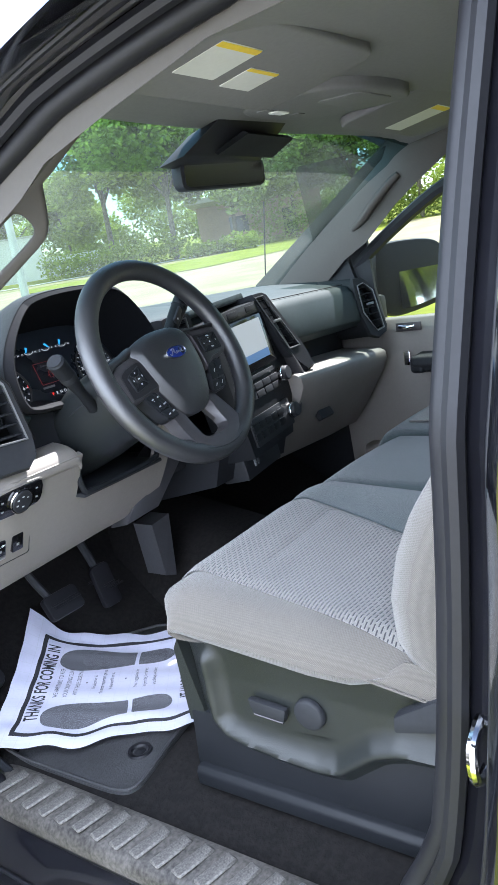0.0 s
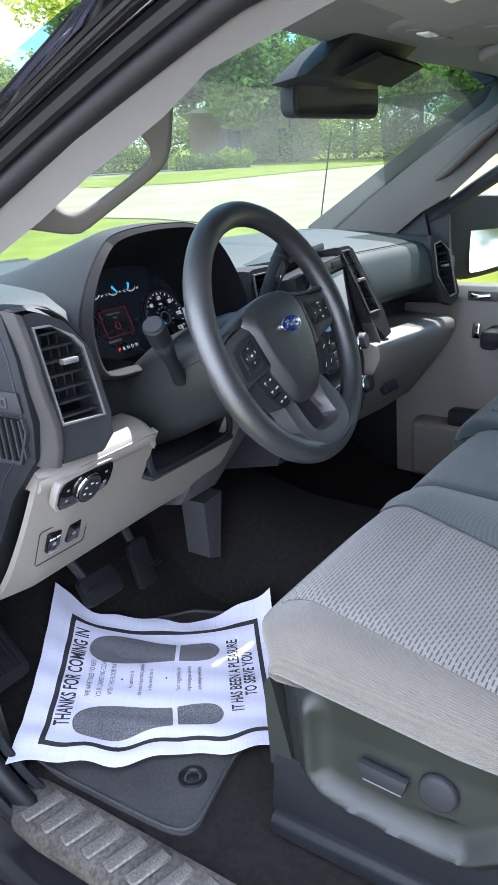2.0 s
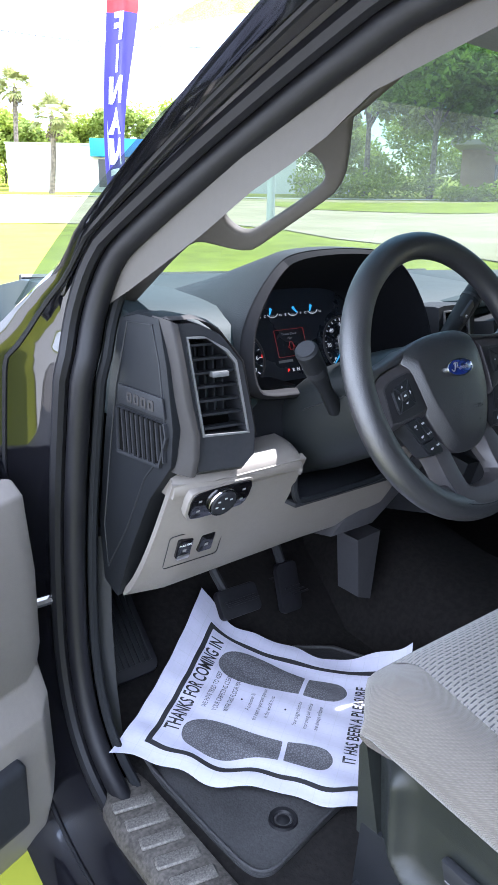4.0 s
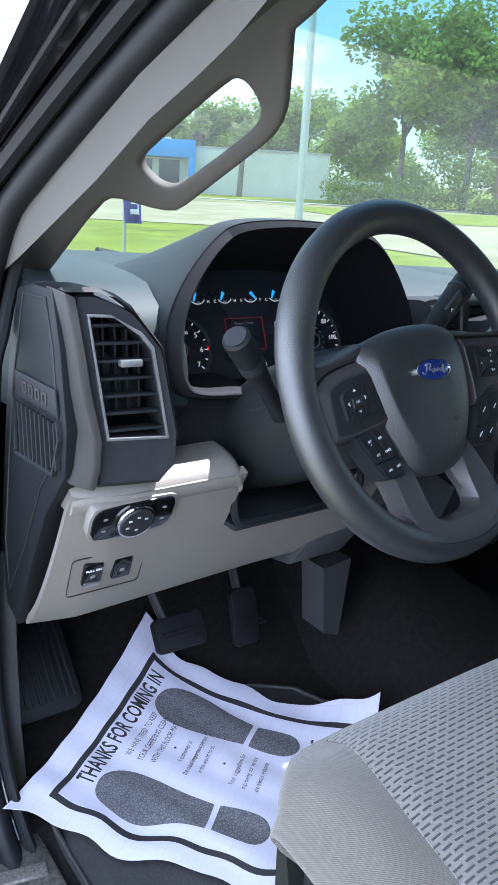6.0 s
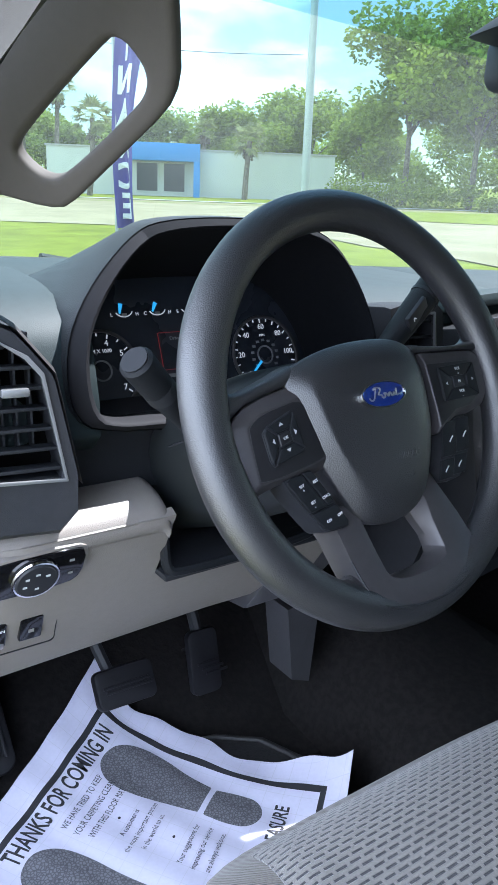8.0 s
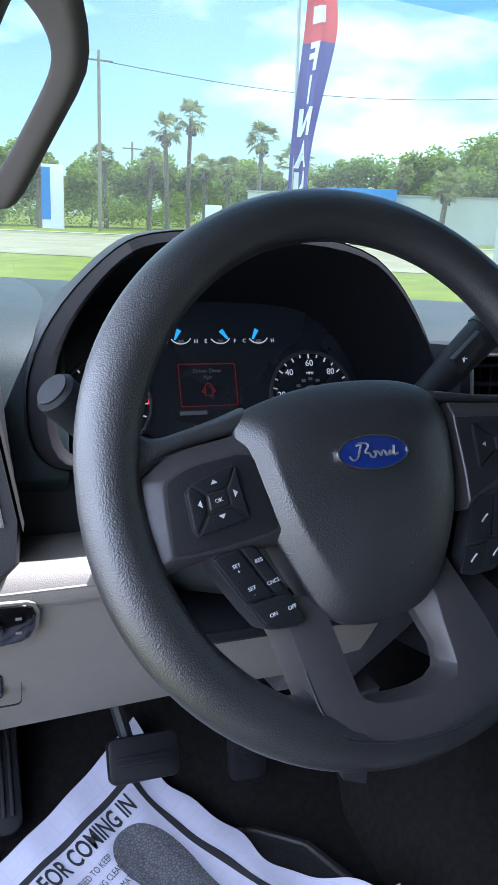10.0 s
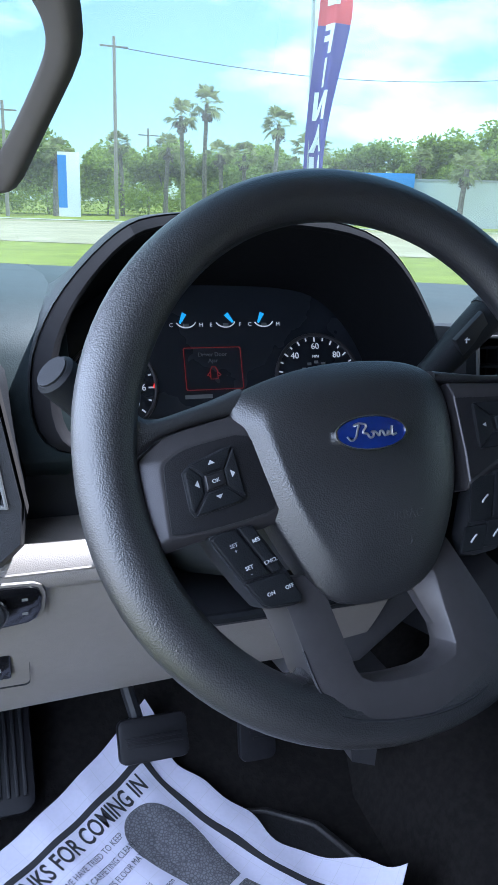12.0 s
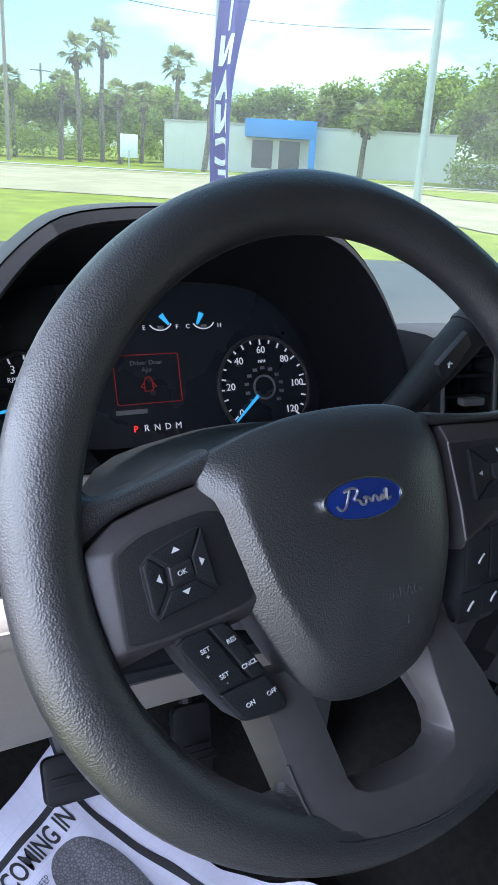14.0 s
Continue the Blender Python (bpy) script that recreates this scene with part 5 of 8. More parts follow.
def steering_column():
    c = thing("steering_column", label="black plastic steering column shroud with stalks", category="steering column", m=WHEEL @ Matrix.Translation((0, 0, -0.09)))
    sect = rounded([(-0.102, -0.012), (-0.106, 0.030), (-0.086, 0.052), (-0.04, 0.063), (0.0, 0.065), (0.04, 0.063), (0.086, 0.052), (0.106, 0.030), (0.100, -0.012), (0.078, -0.06), (0.03, -0.086), (-0.03, -0.086), (-0.078, -0.06)], 1)
    part("shroud", bevelled(loft([[(x * f, y * f + dy, z) for x, y in sect] for f, dy, z in ((0.66, 0, 0.035), (0.84, 0, 0.022), (0.93, 0, 0.000), (1.0, 0, -0.05), (1.02, -0.002, -0.10), (0.95, -0.012, -0.16), (0.9, -0.015, -0.26))]), 0.003, 2, 50), M_SHROUD, c, local=True, smooth=60)
    part("shroud_seam", tube([(-0.0965, 0.008, 0.0), (-0.1045, 0.008, -0.05), (-0.1065, 0.006, -0.10)], 0.0015, 6), M_BLACK, c, local=True)
    # indicator stalk
    a, b = Vector((-0.579, 0.124, 1.311)), Vector((-0.668, 0.083, 1.402))
    p = [a + (b - a) * t for t in (-0.15, 0.0, 0.25, 0.5, 0.55, 0.75, 0.80, 0.98, 1.0)]
    st = part("indicator_stalk", tube(p, [0.012, 0.011, 0.0095, 0.0125, 0.0135, 0.0150, 0.0150, 0.0155, 0.013], 16), M_DASH, c, "black indicator stalk with a round end")
    part("stalk_ring", tube([a + (b - a) * 0.60, a + (b - a) * 0.70], 0.0149, 16), M_BLACK, st)
    part("stalk_end", tube([b, b + (b - a).normalized() * 0.0015], 0.0122, 16), M_HARD, st, "grey end cap")
    # gear lever on the far side of the column
    a, b = Vector((-0.355, 0.11, 1.385)), Vector((-0.276, 0.115, 1.459))
    p = [a + (b - a) * t for t in (-0.5, 0.0, 0.3, 0.5, 0.8, 1.0)]
    gl = part("gear_lever", tube(p, [0.012, 0.0125, 0.0145, 0.0155, 0.0165, 0.0155], 12), M_DASH, c, "black column gear lever with plus and minus key")
    m = axes(a + (b - a) * 0.42 + Vector((-0.006, -0.0145, 0.004)), (b - a), (-0.7, -0.3, 0.7))
    part("shift_key", box((0, 0, 0), (0.034, 0.020, 0.005), 0.0015, m), M_BLACK, gl)
    mm = axes(a + (b - a) * 0.35 + Vector((-0.0065, -0.0176, 0.004)), (1, 0, 0), (0, 0.1, 1))
    part("sign", lettering("+", 0.013, mm), M_WHITETXT, gl, smooth=0)
    part("lever_band", tube([a + (b - a) * 0.66, a + (b - a) * 0.70], 0.0170, 12), M_BLACK, gl)


steering_column()


# ---- vents, switches, centre stack ----
def vent(name, outline, m, slats, label, fix=None, tab=True):
    """Louvred air vent in a silver frame; outline in the local plane, z outwards."""
    v = thing(name, label=label, category="air vent", group="dashboard air vents", m=m)
    grow = lambda o, k: [(x + (k if x > cx else -k), y + (k if y > cy else -k)) for x, y in o]
    cx = sum(p[0] for p in outline) / len(outline)
    cy = sum(p[1] for p in outline) / len(outline)
    part("frame", hollow(grow(outline, 0.0030), outline, -0.004, 0.003, 0.0010), M_VENTRIM, v, "thin satin silver frame", True)
    part("recess", loft([[(x, y, z) for x, y in outline] for z in (0.0, -0.05)], caps=False), M_BLACK, v, "", True)
    # back of the vent, coloured as the dark of its depth
    part("backing", prism(outline, -0.052, -0.05), M_VOID, v, "", True)
    y0, y1 = min(p[1] for p in outline), max(p[1] for p in outline)

    def span(y):
        xs = []
        for (ax, ay), (bx, by) in zip(outline, outline[1:] + outline[:1]):
            if (ay - y) * (by - y) < 0:
                xs.append(ax + (bx - ax) * (y - ay) / (by - ay))
        return min(xs), max(xs)
    for k in range(slats):
        y = y0 + (y1 - y0) * (k + 0.5) / slats
        a, b = span(y)
        part("slat", box(((a + b) / 2, y, -0.012), (b - a, 0.0035, 0.018), 0.001, None), M_DASH, v, "", True)
    for k in range(4):
        x = cx + (k - 1.5) * 0.013
        part("fin", box((x, cy, -0.034), (0.002, (y1 - y0) * 0.82, 0.018)), M_BLACK, v, "", True)
    if tab:
        part("tab", box((cx + 0.002, cy + 0.004, 0.001), (0.024, 0.0075, 0.012), 0.002), M_VENTRIM, v, "silver vent tab", True)
    return v


def vent_shell(m, o, face, back):
    """Housing with an opening for a vent: from inside the opening, over the face, to the back."""
    c = (sum(p[0] for p in o) / len(o), sum(p[1] for p in o) / len(o))
    inv = m.inverted()
    flat = lambda pts: [(inv @ Vector(p)).to_2d() for p in pts]
    hole = spun([(c[0] + (x - c[0]) * 1.10, c[1] + (y - c[1]) * 1.05) for x, y in o], c)
    f = spun([tuple(p) for p in flat(face)], c)
    bk = spun([tuple(p) for p in flat(back)], c)
    z1 = (inv @ Vector(back[0])).z
    f = [(x, y) for x, y in f]
    mid = [(a[0] * 0.12 + b[0] * 0.88, a[1] * 0.12 + b[1] * 0.88) for a, b in zip(hole, f)]
    bm = loft([[(x, y, -0.06) for x, y in hole], [(x, y, 0.0) for x, y in hole], [(x, y, 0.0) for x, y in mid], [(x, y, -0.010) for x, y in f], [(x, y, z1) for x, y in bk]], caps=False)
    bm.transform(m)
    return bm


def driver_vent():
    # pod around the vent at the dash end
    m = axes((-0.742, 0.1690, 1.342), (0.985, -0.15, 0), (0, 0.08, 1))
    o_l = [(-0.040, 0.070), (-0.015, 0.069), (0.012, 0.050), (0.025, 0.034), (0.041, -0.060), (-0.023, -0.057)]
    pod = thing("vent_pod", (-0.76, 0.2, 1.24), "black plastic pod round the outer air vent", "vent pod")
    face = [(-0.800, 0.184, 1.434), (-0.772, 0.178, 1.434), (-0.735, 0.172, 1.416), (-0.704, 0.166, 1.375), (-0.686, 0.158, 1.270), (-0.692, 0.160, 1.226), (-0.790, 0.166, 1.230), (-0.780, 0.168, 1.285)]
    back = [(-0.806, 0.30, 1.432), (-0.772, 0.30, 1.436), (-0.715, 0.30, 1.42), (-0.68, 0.30, 1.38), (-0.672, 0.30, 1.262), (-0.674, 0.30, 1.225), (-0.800, 0.30, 1.215), (-0.800, 0.30, 1.26)]
    part("shell", vent_shell(m, o_l, face, back), M_HARD, pod)
    # broad satin strip down the outer side of the pod, turned under at the foot
    strip = [((-0.811, 0.200, 1.440), (-0.806, 0.182, 1.437), (-0.796, 0.178, 1.432)), ((-0.806, 0.190, 1.400), (-0.801, 0.173, 1.395), (-0.792, 0.170, 1.391)), ((-0.803, 0.180, 1.335), (-0.795, 0.166, 1.332), (-0.785, 0.163, 1.331)),
             ((-0.798, 0.176, 1.290), (-0.786, 0.161, 1.287), (-0.777, 0.159, 1.285)), ((-0.801, 0.176, 1.256), (-0.787, 0.160, 1.256), (-0.779, 0.158, 1.257)), ((-0.806, 0.178, 1.236), (-0.791, 0.163, 1.231), (-0.784, 0.161, 1.231))]
    part("satin_strip", bevelled(loft([[*q, (q[2][0], q[2][1] + 0.02, q[2][2]), (q[0][0], q[0][1] + 0.02, q[0][2])] for q in strip]), 0.002, 2, 25), M_SATIN, pod, "broad satin taupe strip")
    part("top_strip", bevelled(loft([[(x, y, z), (x + 0.002, y + 0.012, z + 0.004), (x + 0.002, y + 0.03, z)] for x, y, z in ((-0.806, 0.181, 1.437), (-0.772, 0.177, 1.437), (-0.752, 0.174, 1.430), (-0.735, 0.171, 1.418), (-0.703, 0.165, 1.377), (-0.685, 0.157, 1.272))]), 0.0015, 2), M_SATIN, pod, "satin taupe edge")
    vent("air_vent", o_l, m, 7, "tall black louvred outer air vent with a silver tab")
    # end cap facing the doorway
    cap = thing("dash_end_cap", (-0.83, 0.3, 1.06), "black plastic dashboard end cap with demister slots", "end cap")
    yz = [(0.200, 1.438), (0.250, 1.438), (0.295, 1.428), (0.330, 1.340), (0.352, 1.26), (0.385, 1.10), (0.378, 1.00), (0.338, 0.985), (0.290, 1.085), (0.235, 1.18), (0.178, 1.245), (0.172, 1.297), (0.184, 1.38)]
    lx = lambda y: -0.812 - 0.03 * (y - 0.2)
    part("panel", bevelled(loft([[(lx(y), y, z) for y, z in yz], [(lx(y) + 0.05, y + 0.01, z) for y, z in yz]]), 0.004, 2, 30), M_DASH, cap)
    # inner field, a little lower than its border
    fld = [(0.214, 1.428), (0.275, 1.425), (0.312, 1.330), (0.335, 1.24), (0.366, 1.10), (0.360, 1.03), (0.296, 1.12), (0.245, 1.21), (0.196, 1.262), (0.190, 1.30), (0.200, 1.38)]
    part("field_line", tube([(lx(y) - 0.0004, y, z) for y, z in fld], 0.0013, 6, True), M_BLACK, cap)
    m = axes((lx(0.24) - 0.001, 0.240, 1.290), (0.03, -1.0, 0.0), (0.0, 0.0, 1))
    fr = [(-0.064, 0.012), (0.052, 0.014), (0.056, -0.004), (0.038, -0.046), (-0.066, -0.052)]
    # slots have no depth: a proud plate painted as their shade
    part("slot_shade", prism(fr, -0.0005, 0.0012, 0, m), M_VOID, cap, smooth=0)
    part("slot_frame", hollow([(x * 1.06, y * 1.08 - 0.001) for x, y in fr], fr, -0.001, 0.0045, 0.0012, m), M_HARD, cap)
    for k in range(9):
        x = -0.054 + 0.0125 * k
        bot = -0.050 if x < 0.03 else -0.040
        fin = loft([[(x, 0.011, z), (x + 0.0030, 0.011, z), (x + 0.0070, bot, z), (x + 0.004, bot, z)] for z in (0.0, 0.0048)])
        fin.transform(m)
        part("slot_fin", fin, M_HARD, cap, smooth=0)
    bar = prism([(-0.062, 0.046), (0.050, 0.047), (0.055, 0.020), (-0.062, 0.018)], 0.0, 0.003, 0.0012, m)
    part("badge_plate", bar, M_HARD, cap)
    for x in (-0.030, -0.012, 0.006, 0.024):
        part("badge_block", hollow(rrect(0.013, 0.015, 0.003, cx=x, cy=0.032), rrect(0.006, 0.008, 0.002, cx=x, cy=0.032), 0.003, 0.0045, 0.0005, m), M_SATIN, cap)


driver_vent()


def panel_at(x, z, out=0.0):
    """A place on the driver's lower panel; local z comes out of it."""
    v = (z - 0.985) / 0.237
    y = 0.318 - 0.142 * max(0.0, v) ** 0.75
    m = axes((x, y, z), (1, 0, 0), (0, -0.38, 0.92))
    return m @ Matrix.Translation((0, 0, out))


def switches():
    s = thing("headlight_switch", label="round black headlight switch with a chrome ring in a gloss panel", category="switch", m=panel_at(-0.727, 1.183, 0.009))
    pl = rounded([(-0.052, 0.018), (-0.038, 0.024), (0.038, 0.026), (0.052, 0.020), (0.050, -0.014), (0.036, -0.024), (-0.030, -0.026), (-0.052, -0.022)], 1)
    part("bezel", prism([(x * 1.07, y * 1.12) for x, y in pl], -0.012, 0.001, 0.002), M_BEIGE, s, "", True)
    part("plate", prism(pl, -0.010, 0.003, 0.002), M_GLOSS, s, "gloss black plate", True)
    part("ring", lathe([(0.0225, 0.004), (0.0240, 0.0075), (0.0232, 0.0095), (0.0214, 0.0095), (0.0208, 0.006)], 40), M_CHROME, s, "chrome ring", True)
    part("knob", lathe([(0.0235, 0.0), (0.0212, 0.004), (0.0210, 0.0095), (0.0195, 0.0112), (0.004, 0.0118), (0.0005, 0.0118)], 40), M_BLACK, s, "round black knob", True)
    for x, y in ((-0.010, 0.006), (0.0, 0.010), (0.010, 0.006), (0.0, -0.009), (-0.012, -0.004)):
        part("sign", box((x, y, 0.0118), (0.004, 0.0022, 0.0008)), M_GREYSIGN, s, "", True, 0)
    for x, y in ((-0.037, 0.008), (-0.037, -0.010), (0.037, 0.010), (0.037, -0.008)):
        part("sign", box((x, y, 0.0033), (0.005, 0.003, 0.0005)), M_GREYTXT, s, "", True, 0)
    b = thing("brake_switch_panel", label="two small black switches in a beige panel", category="switch panel", m=panel_at(-0.735, 1.088, 0.001))
    part("panel_seam", hollow(rrect(0.098, 0.066, 0.006), rrect(0.0970, 0.065, 0.006), -0.001, 0.0006), M_HARD, b, "", True)
    for x, txt in ((-0.020, True), (0.019, False)):
        k = part("rocker", prism(rrect(0.025, 0.036, 0.003), -0.002, 0.004, 0.0015, Matrix.Translation((x, 0.004, 0))), M_GLOSS, b, "small black rocker switch", True)
        if txt:
            part("sign", lettering("PULL ON", 0.0052, Matrix.Translation((x, 0.012, 0.0043))), M_WHITETXT, k, "", True, 0)
            part("pull_lip", box((x, -0.012, 0.003), (0.021, 0.008, 0.006), 0.002), M_SILVER, k, "", True)
        part("sign", box((x, 0.001, 0.0043), (0.006, 0.005, 0.0005)), M_GREYTXT, k, "", True, 0)


switches()


def centre_stack():
    m = axes(leaned(0.045, 0.196, 1.335), (0.99, 0.10, 0.03), (0, 0.16, 1))
    c = thing("centre_stack", label="black centre stack with touch screen, knobs and keys", category="centre console", m=m)
    P = lambda n, b, mt, l="", par=None, sm=40: part(n, b, mt, par or c, l, True, sm)
    body = [(-0.160, 0.070), (0.085, 0.082), (0.100, 0.060), (0.142, -0.120), (0.120, -0.170), (0.060, -0.270), (-0.150, -0.270), (-0.160, -0.1)]
    P("body", prism(body, -0.10, -0.004, 0.004), M_DASH)
    scr = P("screen_bezel", prism(rrect(0.190, 0.128, 0.006, cx=-0.015, cy=-0.015), -0.006, 0.004, 0.002), M_GLOSS, "gloss black screen surround")
    P("screen", prism(rrect(0.152, 0.078, 0.002, cx=-0.022, cy=0.0), 0.002, 0.0048), M_SCREEN, "pale lit touch screen", scr)
    P("screen_bar", prism(rrect(0.152, 0.020, 0.002, cx=-0.022, cy=-0.049), 0.002, 0.0048), M_SCREENB, "blue lit bar of the touch screen", scr)
    P("top_strip", prism(rrect(0.20, 0.026, 0.004, cx=-0.015, cy=0.066), -0.004, 0.003, 0.001), M_BLACK)
    for x in (-0.06, 0.03):
        P("top_key", box((x, 0.066, 0.003), (0.05, 0.014, 0.003), 0.001), M_DASH)
    P("disc_slot", box((-0.02, -0.092, 0.001), (0.14, 0.010, 0.004), 0.001), M_BLACK)
    for x in range(4):
        for y in range(2):
            P("key", box((-0.085 + 0.042 * x, -0.115 - 0.020 * y, 0.0), (0.038, 0.016, 0.006), 0.0015), M_BLACK)
    for x, y in ((0.082, -0.118), (-0.115, -0.118), (0.070, -0.214)):
        k = P("dial_ring", lathe([(0.020, 0.0), (0.0215, 0.008), (0.020, 0.012), (0.018, 0.012)], 28, Matrix.Translation((x, y, 0))), M_CHROME, "chrome ring of a dial knob")
        P("dial_knob", lathe([(0.0185, 0.0), (0.0185, 0.020), (0.016, 0.023), (0.001, 0.023)], 28, Matrix.Translation((x, y, 0))), M_BLACK, "", k)
    P("climate_panel", prism(rrect(0.205, 0.07, 0.006, cx=-0.03, cy=-0.214), -0.004, 0.002, 0.002), M_BLACK)
    for x in range(5):
        for y in range(2):
            P("climate_key", box((-0.115 + 0.032 * x, -0.202 - 0.024 * y, 0.002), (0.028, 0.018, 0.005), 0.0015), M_DASH)
    # socket strip below
    P("socket_panel", box((-0.03, -0.30, -0.10), (0.18, 0.06, 0.08), 0.01), M_BLACK)
    for x in (-0.075, -0.06):
        P("usb_socket", box((x, -0.295, -0.059), (0.009, 0.02, 0.003), 0.001), M_SILVER)
    # slanted silver sided pods with tall vents
    for sgn, x0 in ((1, 0.125),):
        P("side_rail", bevelled(loft([[(0.090, 0.082, 0.004), (0.104, 0.080, 0.004), (0.104, 0.080, -0.05), (0.090, 0.082, -0.05)], [(0.145, -0.140, 0.030), (0.156, -0.136, 0.028), (0.156, -0.136, -0.04), (0.145, -0.140, -0.04)], [(0.110, -0.235, 0.004), (0.120, -0.235, 0.004), (0.120, -0.235, -0.06), (0.110, -0.235, -0.06)]]), 0.003), M_SPOKE, "satin grey edge rail")
    vm = axes(leaned(0.163, 0.190, 1.340), (0.98, -0.10, 0.03), (0.0, 0.18, 1))
    oc = [(-0.053, 0.088), (-0.022, 0.088), (0.056, -0.058), (0.012, -0.058)]
    sh = thing("vent_pod", leaned(0.165, 0.2, 1.24), "grey plastic pod round the slanted centre vent", "vent pod")
    fa = [vm @ Vector((x, y, 0)) for x, y in ((-0.066, 0.100), (-0.012, 0.100), (0.072, -0.055), (0.118, -0.125), (0.066, -0.135), (0.0, -0.065))]
    part("shell", vent_shell(vm, oc, fa, [vm @ Vector((v.x, v.y, -0.09)) for v in (vm.inverted() @ q for q in fa)]), M_HARD, sh)
    vent("air_vent", oc, vm, 7, "tall slanted black centre air vent in a silver frame", tab=True)
    vm = axes(leaned(-0.205, 0.205, 1.355), (0.99, -0.1, 0.0), (0, 0.1, 1))
    ol = [(-0.03, 0.055), (0.026, 0.055), (0.034, -0.055), (-0.022, -0.060)]
    sh = thing("vent_pod", leaned(-0.205, 0.22, 1.28), "black plastic pod round the inner centre vent", "vent pod")
    fa = [vm @ Vector(v) for v in ((-0.045, 0.068, 0), (0.045, 0.068, 0), (0.050, -0.07, 0), (-0.04, -0.075, 0))]
    part("shell", vent_shell(vm, ol, fa, [vm @ Vector((v.x, v.y, -0.09)) for v in (vm.inverted() @ q for q in fa)]), M_HARD, sh)
    vent("air_vent", ol, vm, 6, "black louvred centre air vent behind the gear lever")
    # speaker grille hump on top of the dash
    P("top_tray", box((-0.02, 0.10, -0.12), (0.26, 0.02, 0.14), 0.008), M_SOFT)


centre_stack()


def far_vent():
    pod = thing("vent_pod", (0.75, 0.2, 1.24), "black plastic pod round the outer air vent", "vent pod")
    face = [leaned(*p) for p in ((0.662, 0.222, 1.424), (0.704, 0.204, 1.424), (0.730, 0.194, 1.378), (0.752, 0.178, 1.246), (0.700, 0.176, 1.226), (0.668, 0.186, 1.24), (0.652, 0.206, 1.33))]
    back = [(x + 0.0, y + 0.14, z) for x, y, z in face]
    m = axes(leaned(0.700, 0.195, 1.328), (0.93, -0.36, 0.0), (0.10, 0.16, 1))
    o = [(-0.030, 0.070), (-0.004, 0.076), (0.024, 0.048), (0.034, -0.070), (0.004, -0.076), (-0.030, -0.012)]
    part("shell", vent_shell(m, o, face, back), M_HARD, pod)
    vent("air_vent", o, m, 7, "tall black louvred outer air vent on the far side")


far_vent()


# ---- pedals, mat and paper ----
def pedals():
    b = thing("brake_pedal", (-0.53, 0.41, 0.84), "black rubber covered brake pedal on a steel arm", "pedal")
    m = axes((-0.530, 0.402, 0.852), (1, 0.02, -0.04), (0, 0.55, 0.83))
    part("pad", prism(rrect(0.092, 0.056, 0.010), -0.012, 0.006, 0.004, m), M_RUBBER, b)
    for k in range(4):
        part("tread", box((0, -0.018 + 0.012 * k, 0.0065), (0.074, 0.004, 0.003), 0.001, m), M_RUBBER, b)
    part("arm", tube(smoothed([(-0.545, 0.42, 0.86), (-0.56, 0.46, 0.92), (-0.57, 0.52, 1.05), (-0.57, 0.55, 1.2)], 2), 0.009, 8), M_BLACK, b, "black steel arm")
    a = thing("accelerator_pedal", (-0.37, 0.45, 0.76), "black ribbed plastic accelerator pedal", "pedal")
    m = axes((-0.370, 0.443, 0.812), (1, 0.02, -0.05), (0, 0.32, 0.94))
    part("pad", prism(rrect(0.055, 0.105, 0.012), -0.010, 0.005, 0.004, m), M_RUBBER, a)
    for k in range(7):
        part("tread", box((0, -0.040 + 0.013 * k, 0.0058), (0.040, 0.004, 0.003), 0.001, m), M_RUBBER, a)
    part("arm", tube(smoothed([(-0.37, 0.46, 0.84), (-0.37, 0.52, 0.95), (-0.36, 0.6, 1.1)], 2), 0.010, 8), M_BLACK, a)
    f = thing("footrest", (-0.73, 0.5, 0.72), "black ribbed rubber footrest", "footrest")
    m = axes((-0.735, 0.53, 0.825), (1, 0, 0), (0, 0.72, 0.69))
    part("pad", prism(rrect(0.115, 0.24, 0.02), -0.02, 0.0, 0.006, m), M_RUBBER, f)
    for k in range(9):
        part("rib", box((-0.044 + 0.011 * k, 0, 0.002), (0.005, 0.20, 0.006), 0.001, m), M_RUBBER, f)


pedals()


def floor_mat():
    t = thing("floor_mat", (-0.6, 0.2, 0.67), "black rubber floor mat with a worn edge", "floor mat")
    o = [(-0.800, 0.33), (-0.795, 0.10), (-0.790, 0.025), (-0.765, 0.008), (-0.73, 0.015), (-0.60, 0.045), (-0.45, 0.06), (-0.27, 0.06), (-0.26, 0.45), (-0.76, 0.45)]
    o = rounded(o, 2)
    def lift(y):
        return max(0.0, y - 0.40) * 0.5
    part("sheet", prism(o, 0.667, 0.677, 0.003), M_MAT, t)
    c = (sum(p[0] for p in o) / len(o), sum(p[1] for p in o) / len(o))
    part("raised_edge", tube([(c[0] + (x - c[0]) * 0.97, c[1] + (y - c[1]) * 0.97, 0.678) for x, y in o], 0.004, 8, True), M_MAT, t)
    part("grommet", lathe([(0.024, 0.676), (0.022, 0.681), (0.016, 0.680), (0.013, 0.676), (0.006, 0.679), (0.001, 0.680)], 28, Matrix.Translation((-0.687, 0.076, 0))), M_RUBBER, t, "round mat anchor")


floor_mat()

# Corners of the paper's printed face: near the pillar, near the pedals, by the tunnel, under the seat.
P_BL, P_TL, P_TR, P_BR = (Vector(v) for v in ((-0.815, 0.335, 0), (-0.510, 0.552, 0), (-0.258, 0.198, 0), (-0.512, -0.010, 0)))


